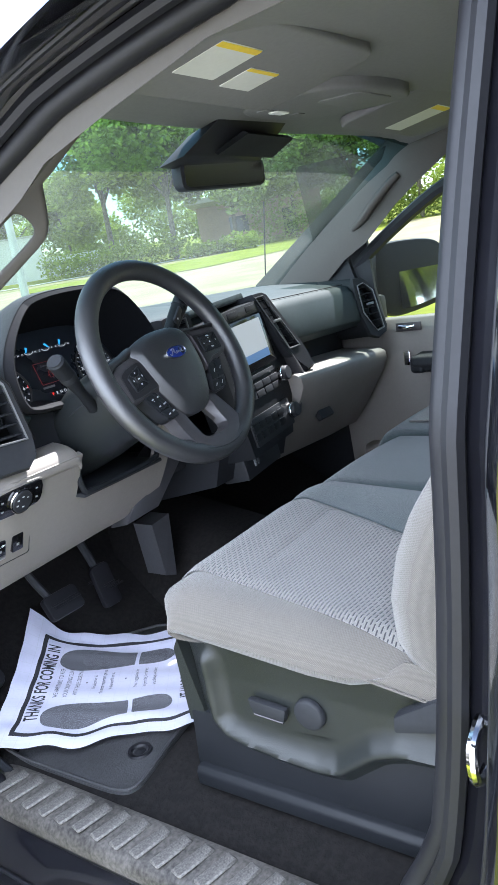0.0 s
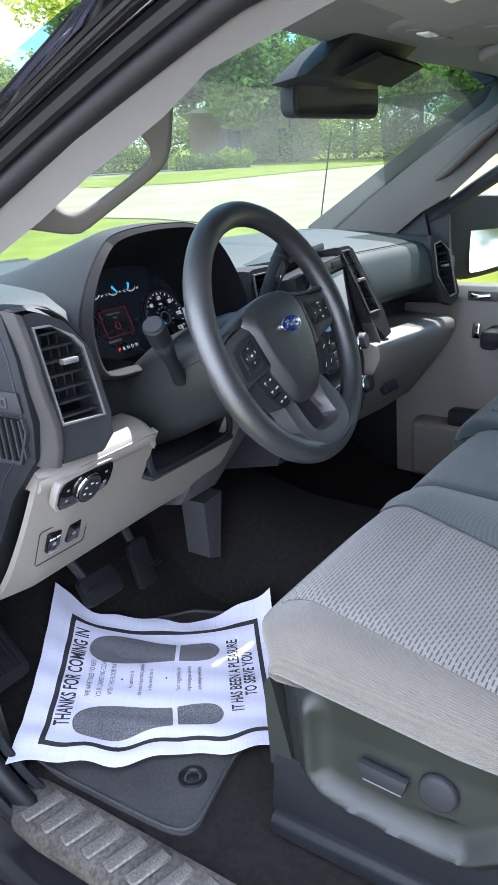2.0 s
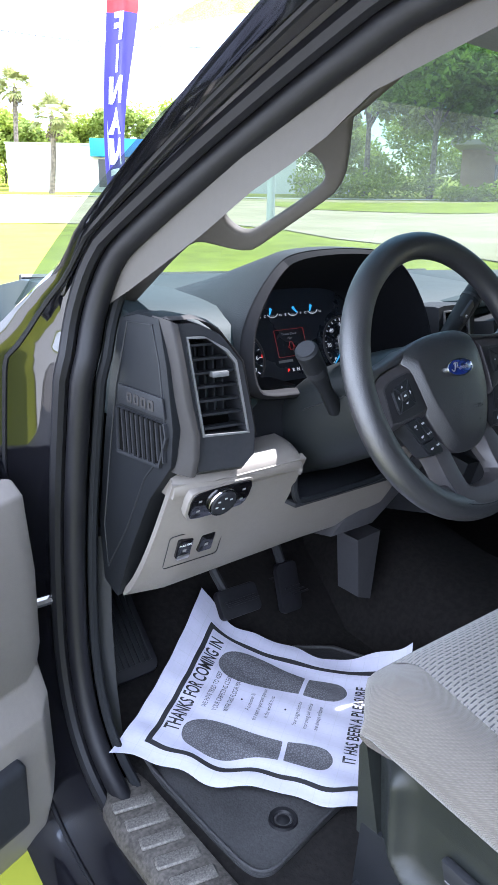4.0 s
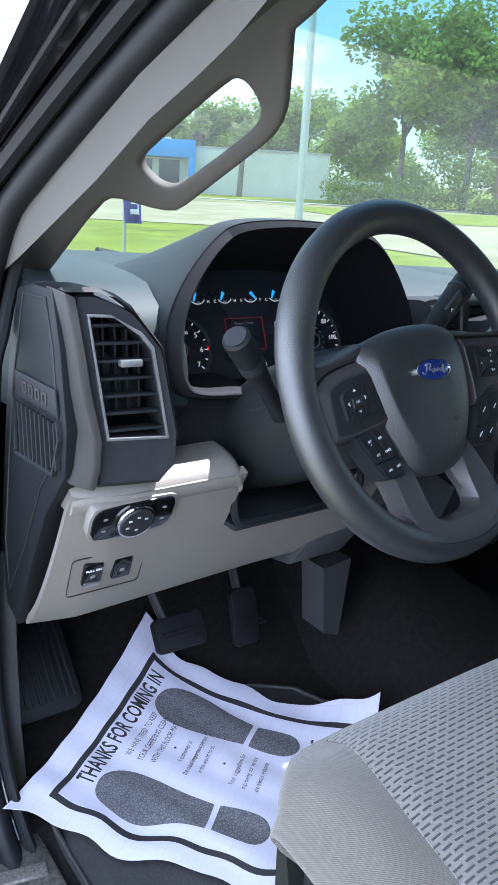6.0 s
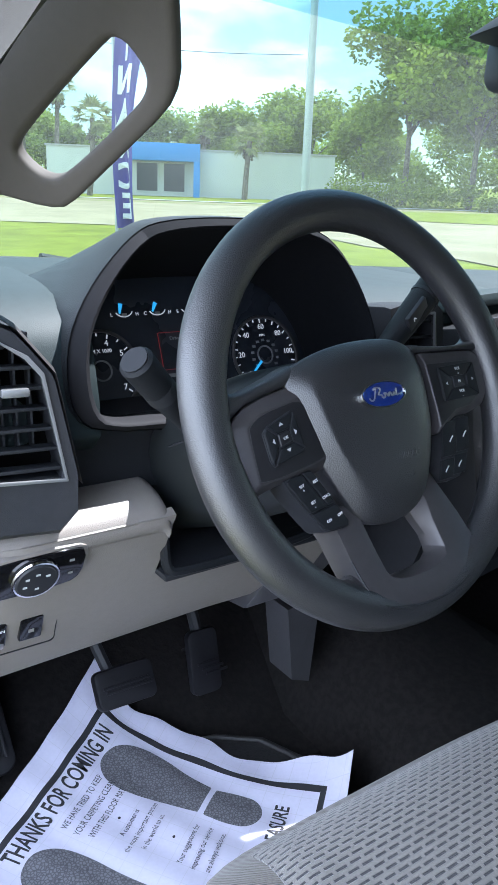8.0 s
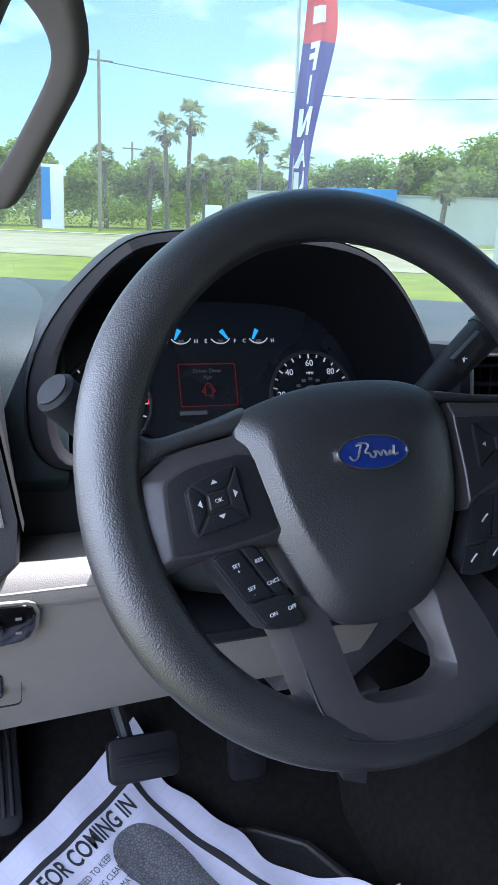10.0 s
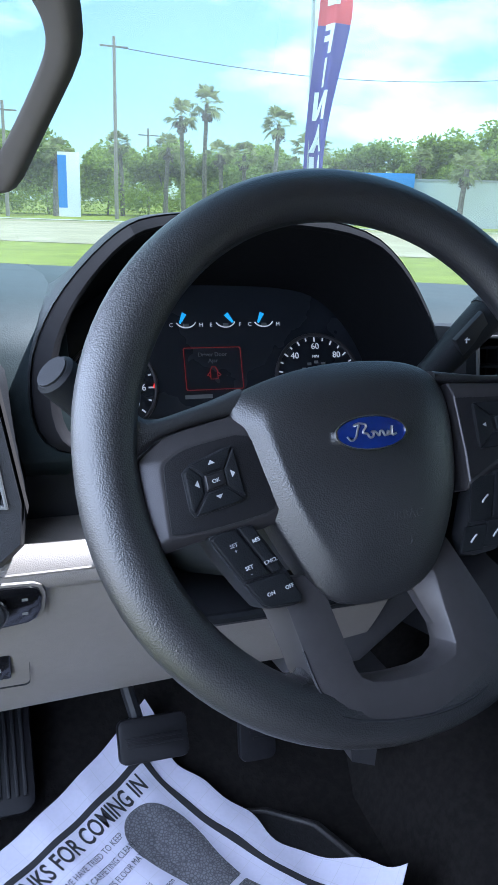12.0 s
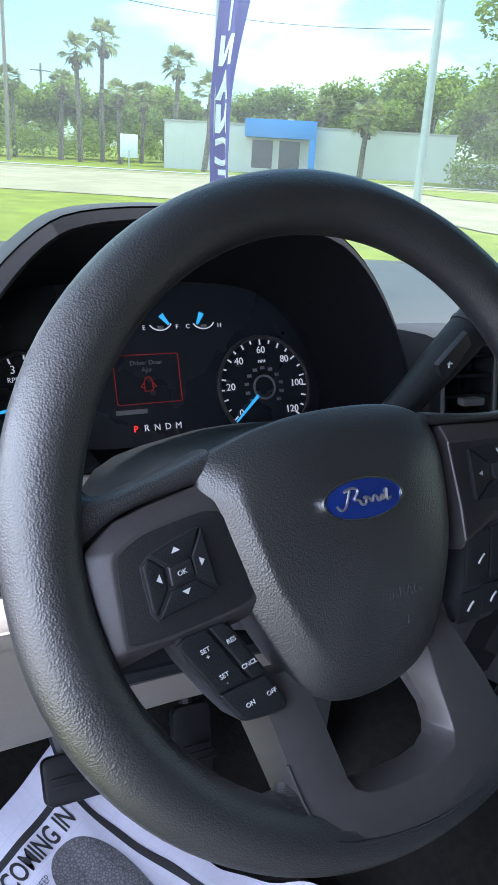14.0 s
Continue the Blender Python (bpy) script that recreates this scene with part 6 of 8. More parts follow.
def sheet_at(u, v, out=0.0):
    """A place on the paper: u along the heading's edge, v towards the seat."""
    u -= 0.13 * (1 - u)
    p = (P_BL * (1 - u) + P_TL * u) * (1 - v) + (P_BR * (1 - u) + P_TR * u) * v
    p.z = 0.682 + 0.026 * (1 - v) ** 2 + 0.012 * (1 - u) * (1 - v) ** 3 + 0.085 * u * u * (1 - v) ** 5 + 0.080 * (u * v) ** 5
    edge = min(1.0, max(0.0, 2 * abs(u - 0.5) - 0.70) / 0.30)
    p.z += max(0.0, 0.005 * math.sin(11 * v + 3 * u)) * (0.15 + edge) + 0.003 * math.sin(23 * v + 1.5) * edge + 0.0012 * math.sin(31 * u + 9 * v)
    p += (P_TL - P_BL).normalized() * (0.007 * math.sin(15 * v + 2 * u) + 0.004 * math.sin(31 * v)) * edge
    p.z += out
    return p


def paper_mat():
    t = thing("paper_floor_mat", (-0.5, 0.3, 0.68), "crinkled white paper floor mat printed with black footprints", "paper mat")
    part("sheet", grid(lambda u, v: sheet_at(0.015 + 0.985 * u, -0.012 + 1.012 * v), 40, 50, 0.0008), M_PAPER, t, smooth=60)
    W, H = 0.50, 0.385          # along v and u
    def flat(bm, out=0.0016):
        """Lays a flat print, in metres from the sheet's corner, on to the paper."""
        for vert in bm.verts:
            vert.co = sheet_at(vert.co.y / H, vert.co.x / W, out)
        return bm
    def strip(x0, y0, x1, y1, n=40):
        if x1 - x0 > y1 - y0:
            return bmnew([(x0 + (x1 - x0) * i / n, y, 0) for i in range(n + 1) for y in (y0, y1)], [(2 * i, 2 * i + 2, 2 * i + 3, 2 * i + 1) for i in range(n)])
        return bmnew([(x, y0 + (y1 - y0) * i / n, 0) for i in range(n + 1) for x in (x0, x1)], [(2 * i, 2 * i + 2, 2 * i + 3, 2 * i + 1) for i in range(n)])
    for x0, y0, x1, y1 in ((0.036, 0.036, 0.046, 0.349), (0.454, 0.036, 0.464, 0.349), (0.046, 0.036, 0.454, 0.046), (0.046, 0.339, 0.454, 0.349)):
        part("border", flat(strip(x0, y0, x1, y1)), M_INK, t, "thick printed black border", smooth=0)
    ink = sole_ink()
    def blob(pts):
        o = rounded(pts, 3)
        n = len(o)
        cx, cy = sum(p[0] for p in o) / n, sum(p[1] for p in o) / n
        vs, fs = [(cx, cy, 0)], []
        for r in (0.5, 1.0):
            vs += [(cx + (x - cx) * r, cy + (y - cy) * r, 0) for x, y in o]
        for i in range(n):
            j = (i + 1) % n
            fs += [(0, 1 + i, 1 + j), (1 + i, 1 + n + i, 1 + n + j, 1 + j)]
        return bmnew(vs, fs)
    for yc, s in ((0.100, -1), (0.284, 1)):
        fore = [(0.082, 0.0), (0.092, 0.026), (0.13, 0.043), (0.18, 0.042), (0.225, 0.030), (0.266, 0.024), (0.2725, 0.0235), (0.2735, 0.022), (0.2705, -0.024), (0.2695, -0.0255), (0.263, -0.026), (0.21, -0.030), (0.16, -0.037), (0.115, -0.036), (0.090, -0.020)]
        heel = [(0.2825, 0.020), (0.2835, 0.0225), (0.289, 0.023), (0.32, 0.027), (0.358, 0.025), (0.374, 0.0), (0.358, -0.026), (0.32, -0.030), (0.286, -0.027), (0.2805, -0.0265), (0.2797, -0.024)]
        for nm, o in (("sole_print", fore), ("heel_print", heel)):
            part(nm, flat(blob([(x, yc + s * y) for x, y in o])), ink, t, "mottled dark shoe print", smooth=0)
    def words(txt, size, x, y, spread=1.0, bold=0.0, squeeze=0.62):
        b = lettering(txt, size, Matrix.Translation((x, y, 0)) @ Matrix.Rotation(radians(90), 4, "Z") @ Matrix.Diagonal((squeeze, 1, 1, 1)), 0.0, bold=bold, spread=spread)
        bmesh.ops.triangulate(b, faces=b.faces[:])
        return flat(b, 0.0019)
    part("heading", words("THANKS FOR COMING IN", 0.0400, 0.066, 0.206, 1.0, 0.0008, 0.50), M_INK, t, "bold printed heading", smooth=0)
    for i, ln in enumerate(("WE HAVE TRIED TO KEEP", "YOUR CARPETING CLEAN", "WITH THIS FLOOR MAT")):
        part("text_line", words(ln, 0.0150, 0.100 + 0.022 * i, 0.206, 1.0, 0.0, 0.54), M_INK, t, "", smooth=0)
    for i, ln in enumerate(("A customer is", "the most important person", "in the world to us.")):
        part("text_line", words(ln, 0.0130, 0.182 + 0.020 * i, 0.204, 1.0, 0.0, 0.62), M_INK, t, "", smooth=0)
    for i, ln in enumerate(("Your suggestions for", "improving our service", "are always welcome.")):
        part("text_line", words(ln, 0.0130, 0.280 + 0.022 * i, 0.204, 1.0, 0.0, 0.62), M_INK, t, "", smooth=0)
    for x in (0.163, 0.255):
        part("dot", flat(blob([(x + 0.003 * math.cos(k), 0.206 + 0.003 * math.sin(k)) for k in (0, 1.57, 3.14, 4.71)])), M_INK, t, smooth=0)
    for i, ln in enumerate(("IT HAS BEEN A PLEASURE", "TO SERVE YOU")):
        part("heading", words(ln, 0.034, 0.400 + 0.030 * i, 0.206, 1.0, 0.0007, 0.54), M_INK, t, "bold printed heading", smooth=0)


def sole_ink():
    m = mat("sole_print_ink", (0.10, 0.10, 0.115), 0.85, vary=0.1)
    nt, b = m.node_tree, m.node_tree.nodes["Principled BSDF"]
    tc, v, r = nt.nodes.new("ShaderNodeTexCoord"), nt.nodes.new("ShaderNodeTexVoronoi"), nt.nodes.new("ShaderNodeValToRGB")
    v.feature = "DISTANCE_TO_EDGE"
    v.inputs["Scale"].default_value = 230
    r.color_ramp.elements[0].position, r.color_ramp.elements[1].position = 0.0, 0.22
    r.color_ramp.elements[0].color, r.color_ramp.elements[1].color = (0.06, 0.06, 0.068, 1), (0.15, 0.15, 0.168, 1)
    nt.links.new(tc.outputs["Object"], v.inputs["Vector"])
    nt.links.new(v.outputs["Distance"], r.inputs["Fac"])
    nt.links.new(r.outputs[0], b.inputs["Base Color"])
    return m


paper_mat()


# ---- seats ----
def cushion(x0, x1, y0, y1, ztop, zbot, crown=0.02, nose=0.035, zfix=None, side=0.03):
    """A padded block: rounded sides and nose, slightly crowned top. Returns a point function of (u, v) over top and edges."""
    def fn(u, v):
        # u across, v front to back; outermost tenth of each wraps down the side
        def wrap(t, r):
            if t < r:
                a = (1 - t / r) * math.pi / 2
                return 0.0, a
            if t > 1 - r:
                a = (1 - (1 - t) / r) * math.pi / 2
                return 1.0, a
            return (t - r) / (1 - 2 * r), 0.0
        cu, au = wrap(u, 0.14)
        cv, av = wrap(v, 0.12)
        rs, rn = side, nose
        x = x0 + rs + (x1 - x0 - 2 * rs) * cu + (rs * math.sin(au) * (1 if cu == 1 else -1) if au else 0)
        y = y0 - rn - (y0 - y1 - 2 * rn) * cv + (rn * math.sin(av) * (-1 if cv == 1 else 1) if av else 0)
        drop = rs * (1 - math.cos(au)) + rn * (1 - math.cos(av))
        z = ztop - drop + crown * math.sin(math.pi * cu) * math.sin(math.pi * min(1, cv * 0.9 + 0.1))
        return Vector((x, y, z))
    return fn


def driver_seat():
    s = thing("driver_seat", (-0.5, -0.3, 0.68), "grey cloth driver's seat with patterned insert on a black plastic base", "car seat", "front seats")
    # lower cushion as lofted sections from front to back: outline across x at each y
    def top(x, y):
        """Height of the cushion's top."""
        t = min(max((x + 0.745) / 0.50, 0), 1)
        f = (y + 0.07) / -0.49            # 0 front, 1 back
        z = 1.058 - 0.034 * f - 0.024 * math.sin(math.pi * t) * f - 0.050 * max(0, t - 0.72) ** 1.2
        z -= 0.046 * max(0, 1 - f * 6) ** 2
        z -= 0.012 * max(0, f - 0.75) / 0.25 * (1 - t)
        return z
    def edge_y(x):
        t = (x + 0.745) / 0.50
        return -0.066 - 0.070 * (1 - min(1, max(0, t) * 3.6)) ** 2.2 + 0.004 * math.sin(math.pi * t)
    XS = [-0.740, -0.737, -0.728, -0.712, -0.690, -0.665, -0.64, -0.60, -0.55, -0.50, -0.45, -0.40, -0.36, -0.33, -0.30, -0.27, -0.235]
    YS = [0.0, 0.015, 0.04, 0.08, 0.14, 0.22, 0.32, 0.42, 0.54, 0.66, 0.74, 0.81, 0.88, 0.94, 1.0]
    def surf(x, f):
        y0 = edge_y(x)
        y = y0 + (-0.56 - y0) * f
        z = top(x, y)
        d = max(0.0, -0.690 - x) / 0.05
        z -= 0.034 * d ** 2.0
        return Vector((x, y, z))
    # whole upholstered block with sides
    loops = []
    for f in YS:
        lp = [surf(x, f) for x in XS]
        y, zl = lp[0].y, lp[0].z
        zb = 0.968 - 0.026 * min(1.0, f / 0.55) + 0.050 * min(1.0, max(0.0, f - 0.66) / 0.22) ** 1.6
        side = [Vector((-0.745, y, zl - 0.016)), Vector((-0.746, y, zl * 0.55 + zb * 0.45)), Vector((-0.738, y, zb + 0.016)), Vector((-0.718, y, zb + 0.001))]
        loops.append([Vector((-0.235, y, 0.92))] + list(reversed(lp)) + side)
    push = lambda dx, dy, k: [Vector((p.x + (dx if p.x < -0.7 else 0), p.y + dy, p.z * k + 0.962 * (1 - k))) for p in loops[0]]
    bm = loft([push(0.030, -0.050, 0.0), push(0.020, -0.016, 0.06), push(0.010, 0.004, 0.28), push(0.004, 0.012, 0.58), push(0.001, 0.010, 0.84)] + loops)
    bmesh.ops.subdivide_edges(bm, edges=[e for e in bm.edges], cuts=1, use_grid_fill=True, smooth=0.35)
    part("cushion", bm, M_TWILL, s, "grey beige twill cushion sides", smooth=60)
    # patterned insert lies on the cushion
    def ins(u, v):
        f = 0.03 + 0.95 * v
        xl = -0.652 - 0.075 * v
        xr = -0.318 - 0.150 * v
        p = surf(xl + (xr - xl) * u, f)
        edge = min(u, 1 - u, v * 1.2) * 16
        groove = 0.0036 * math.exp(-((v - 0.315 + 0.03 * u) / 0.016) ** 2) * min(1, u * 2.2)
        p.z += 0.0045 * min(1, edge) + 0.0012 - groove
        return p
    part("insert", grid(ins, 46, 60, 0.002), M_CLOTH, s, "patterned grey woven insert", smooth=60)
    # dark inner bolster towards the middle seat
    def bol(u, v):
        xr = -0.316 - 0.150 * v
        p = surf(xr + (-0.232 - xr) * u, 0.03 + 0.95 * v)
        p.z += 0.003 + 0.007 * math.sin(math.pi * u)
        return p
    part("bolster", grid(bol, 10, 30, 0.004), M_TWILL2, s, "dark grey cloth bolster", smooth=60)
    # seam piping along the outer edge and the nose
    pip = [surf(-0.740, f) + Vector((-0.0035, 0, -0.020)) for f in YS]
    nose = [Vector((x, edge_y(x) + 0.006, surf(x, 0).z - 0.007)) for x in reversed(XS[2:])]
    part("piping", tube(pip, 0.0022, 6), M_TWILL, s, "raised seam piping")
    # back rest, only its lower part comes into view
    def back(a, h):
        """Loop of the back rest at the height h above the cushion."""
        knots = ((0.0, -0.520), (0.05, -0.504), (0.117, -0.502), (0.177, -0.517), (0.225, -0.538), (0.30, -0.588), (0.45, -0.67), (0.66, -0.77))
        y = next(a[1] + (b[1] - a[1]) * (h - a[0]) / (b[0] - a[0]) for a, b in zip(knots, knots[1:]) if h <= b[0])
        wob = 0.02 * math.sin(h * 5)
        return [(-0.60, y - 0.005, 0), (-0.665, y + 0.018 + wob * 0.3, 0), (-0.715, y + 0.012, 0), (-0.742, y - 0.02, 0), (-0.750, y - 0.07, 0), (-0.738, y - 0.13, 0), (-0.70, y - 0.16, 0), (-0.33, y - 0.16, 0), (-0.27, y - 0.10, 0), (-0.27, y - 0.02, 0), (-0.31, y + 0.010, 0), (-0.37, y - 0.005, 0)]
    loops = []
    for h, k in ((0.0, 0.86), (0.012, 0.94), (0.03, 0.98), (0.06, 1.0), (0.117, 1.0), (0.177, 1.0), (0.225, 1.0), (0.30, 1.0), (0.45, 0.99), (0.58, 0.95), (0.64, 0.80)):
        lp = back(0, h)
        c = Vector((-0.51, back(0, h)[0][1] - 0.08, 0))
        loops.append([((c + (Vector(p) - c) * k).x, (c + (Vector(p) - c) * k).y, 0.965 + h) for p in lp])
    bm = loft(loops)
    bmesh.ops.subdivide_edges(bm, edges=bm.edges[:], cuts=1, use_grid_fill=True, smooth=0.6)
    br = part("backrest", bm, M_TWILL, s, "grey beige twill back rest", smooth=60)
    part("back_insert", grid(lambda u, v: (-0.625 + 0.23 * u, back(0, 0.05 + 0.5 * v)[0][1] + 0.003, 1.015 + 0.5 * v), 8, 12, 0.01), M_CLOTH, br)
    part("back_seam", tube(smoothed([(-0.751, back(0, h)[0][1] - 0.062, 0.965 + h) for h in (0.02, 0.06, 0.15, 0.22, 0.3, 0.45)], 2), 0.0025, 6), M_TWILL, br)
    # base shield: rounded front corner, a raised fold round its lower edge, hollow side
    def shield_x(y, z):
        """Depth of the shield's side: hollow inside the fold, proud along it."""
        fold = [(-0.158, 0.93), (-0.157, 0.872), (-0.160, 0.827), (-0.178, 0.806), (-0.218, 0.797), (-0.279, 0.791), (-0.337, 0.787), (-0.375, 0.793), (-0.405, 0.816), (-0.435, 0.838), (-0.470, 0.851), (-0.509, 0.855), (-0.62, 0.855)]
        best, inside = 9.0, True
        for (ay, az), (by, bz) in zip(fold, fold[1:]):
            ey, ez = by - ay, bz - az
            t = min(1.0, max(0.0, ((y - ay) * ey + (z - az) * ez) / (ey * ey + ez * ez)))
            d = math.hypot(y - ay - t * ey, z - az - t * ez)
            if d < best:
                best, inside = d, (y - ay) * ez - (z - az) * ey > 0
        ridge = 0.010 * math.exp(-(best / 0.011) ** 2)
        hollow_in = -0.010 * min(1.0, best / 0.03) if inside else -0.016 * min(1.0, best / 0.035)
        top = 0.006 * max(0.0, (z - 0.90) / 0.06)
        front = -0.045 * max(0.0, 1 - (-0.083 - y) / 0.055) ** 2
        return -0.716 - ridge - hollow_in - top - front
    def shield_at(u, v):
        y = -0.083 - 0.54 * u
        z0 = 0.768 + 0.010 * max(0.0, u - 0.45) + 0.018 * max(0.0, 1 - u * 12)
        z1 = 0.945 + 0.020 * min(1.0, u * 4) + 0.016 * max(0.0, u - 0.55) / 0.45
        z = z0 + (z1 - z0) * v
        return (shield_x(y, z), y, z)
    shield = part("base_shield", grid(shield_at, 90, 34, 0.004), M_SHIELD, s, "dark grey moulded plastic seat shield", smooth=70)
    part("front_skirt", loft([[(x, y, z) for y, z in ((-0.095, 0.948), (-0.085, 0.93), (-0.09, 0.80), (-0.13, 0.80))] for x in (-0.705, -0.27)]), M_SHIELD, s)
    low = loft([[(x, y, z) for y, z in ((-0.086, 0.690), (-0.096, 0.82), (-0.60, 0.86), (-0.60, 0.690))] for x in (-0.706, -0.68)])
    part("lower_skirt", bevelled(low, 0.004), M_DASH, s)
    foot = loft([[(-0.722, y, 0.688), (-0.723, y, 0.712), (-0.716, y, 0.720), (-0.695, y, 0.724), (-0.68, y, 0.688)] for y in (-0.095, -0.60)])
    part("rail_cover", bevelled(foot, 0.003), M_DASH, s)
    part("frame", box((-0.48, -0.34, 0.81), (0.40, 0.46, 0.24), 0.01), M_BLACK, s)
    # seat switch and dial
    m = axes((-0.708, -0.264, 0.867), (0, -1, -0.05), (0, -0.08, 1))
    part("seat_switch", prism([(-0.034, 0.012), (0.034, 0.010), (0.029, -0.013), (-0.026, -0.012)], 0, 0.013, 0.004, m), M_HARD, shield, "power seat switch")
    part("switch_lip", tube([m @ Vector(p) for p in ((-0.024, -0.012, 0.011), (0.027, -0.013, 0.011))], 0.0022, 6), M_SPOKE, shield)
    m = axes((-0.708, -0.334, 0.873), (0, -1, 0), (0, 0, 1))
    part("lumbar_dial", lathe([(0.025, 0.0), (0.025, 0.004), (0.023, 0.008), (0.020, 0.0095), (0.001, 0.010)], 32, m), M_HARD, shield, "round lumbar dial")
    m = axes((-0.728, -0.56, 0.975), (0, -1, 0.25), (0, -0.2, 1))
    part("recliner_cover", prism([(-0.085, -0.045), (-0.078, -0.022), (0.06, 0.022), (0.12, 0.025), (0.12, -0.045)], 0, 0.026, 0.006, m), M_HARD, shield)
    return s


driver_seat()


def plain_seat(name, x0, x1, yf, z, label, zf=0.0, patt=True):
    s = thing(name, ((x0 + x1) / 2, yf - 0.2, 0.68), label, "car seat", "front seats")
    bm = bmesh.new()
    fn = cushion(x0, x1, yf, yf - 0.52, z, 0.9, 0.014, 0.05, side=0.035)
    g = grid(lambda u, v: leaned(*fn(u, v)), 28, 28)
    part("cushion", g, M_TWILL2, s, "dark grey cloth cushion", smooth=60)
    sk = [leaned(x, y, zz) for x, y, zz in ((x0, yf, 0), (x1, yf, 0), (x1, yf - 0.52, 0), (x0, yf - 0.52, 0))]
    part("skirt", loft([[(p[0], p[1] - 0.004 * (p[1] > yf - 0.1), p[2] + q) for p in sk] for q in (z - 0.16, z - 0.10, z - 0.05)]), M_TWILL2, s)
    if patt:
        def ins(u, v):
            p = fn(0.22 + 0.56 * u, 0.14 + 0.8 * v)
            return leaned(p.x, p.y, p.z + 0.003)
        part("insert", grid(ins, 16, 16, 0.004), M_CLOTH, s, "patterned grey woven insert", smooth=60)
        part("bolster", grid(lambda u, v: Vector(leaned(*fn(0.80 + 0.2 * u, 0.1 + 0.8 * v))) + Vector((0.002, 0, 0.003)), 8, 16), M_TWILL, s, "grey beige outer bolster", smooth=60)
    bx = (x0 + x1) / 2
    part("backrest", bevelled(loft([[leaned(x, yf - 0.46 - 0.3 * h + dy, z - 0.02 + h) for x, dy in ((x0, 0), (x1, 0), (x1, -0.13), (x0, -0.13))] for h in (0, 0.3, 0.6)]), 0.02, 3), M_TWILL2, s)
    part("base", lean(box((bx, yf - 0.27, 0.80), (x1 - x0 - 0.06, 0.44, 0.26), 0.01)), M_BLACK, s)


plain_seat("jump_seat", -0.225, 0.175, -0.075, 1.055, "dark grey cloth middle seat beside the driver's seat", patt=False)
plain_seat("passenger_seat", 0.20, 0.72, -0.02, 1.050, "grey cloth passenger seat with patterned insert")


# ---- far door ----
def mirror_shell(outline, q):
    """Cup-shaped housing round a mirror's outline."""
    bm = loft([[(x * k, y * k, z) for x, y in outline] for k, z in ((0.96, 0.002), (1.0, 0.0), (1.03, -0.012), (1.03, -0.035), (0.95, -0.075), (0.70, -0.11))])
    bm.transform(q)
    return bm


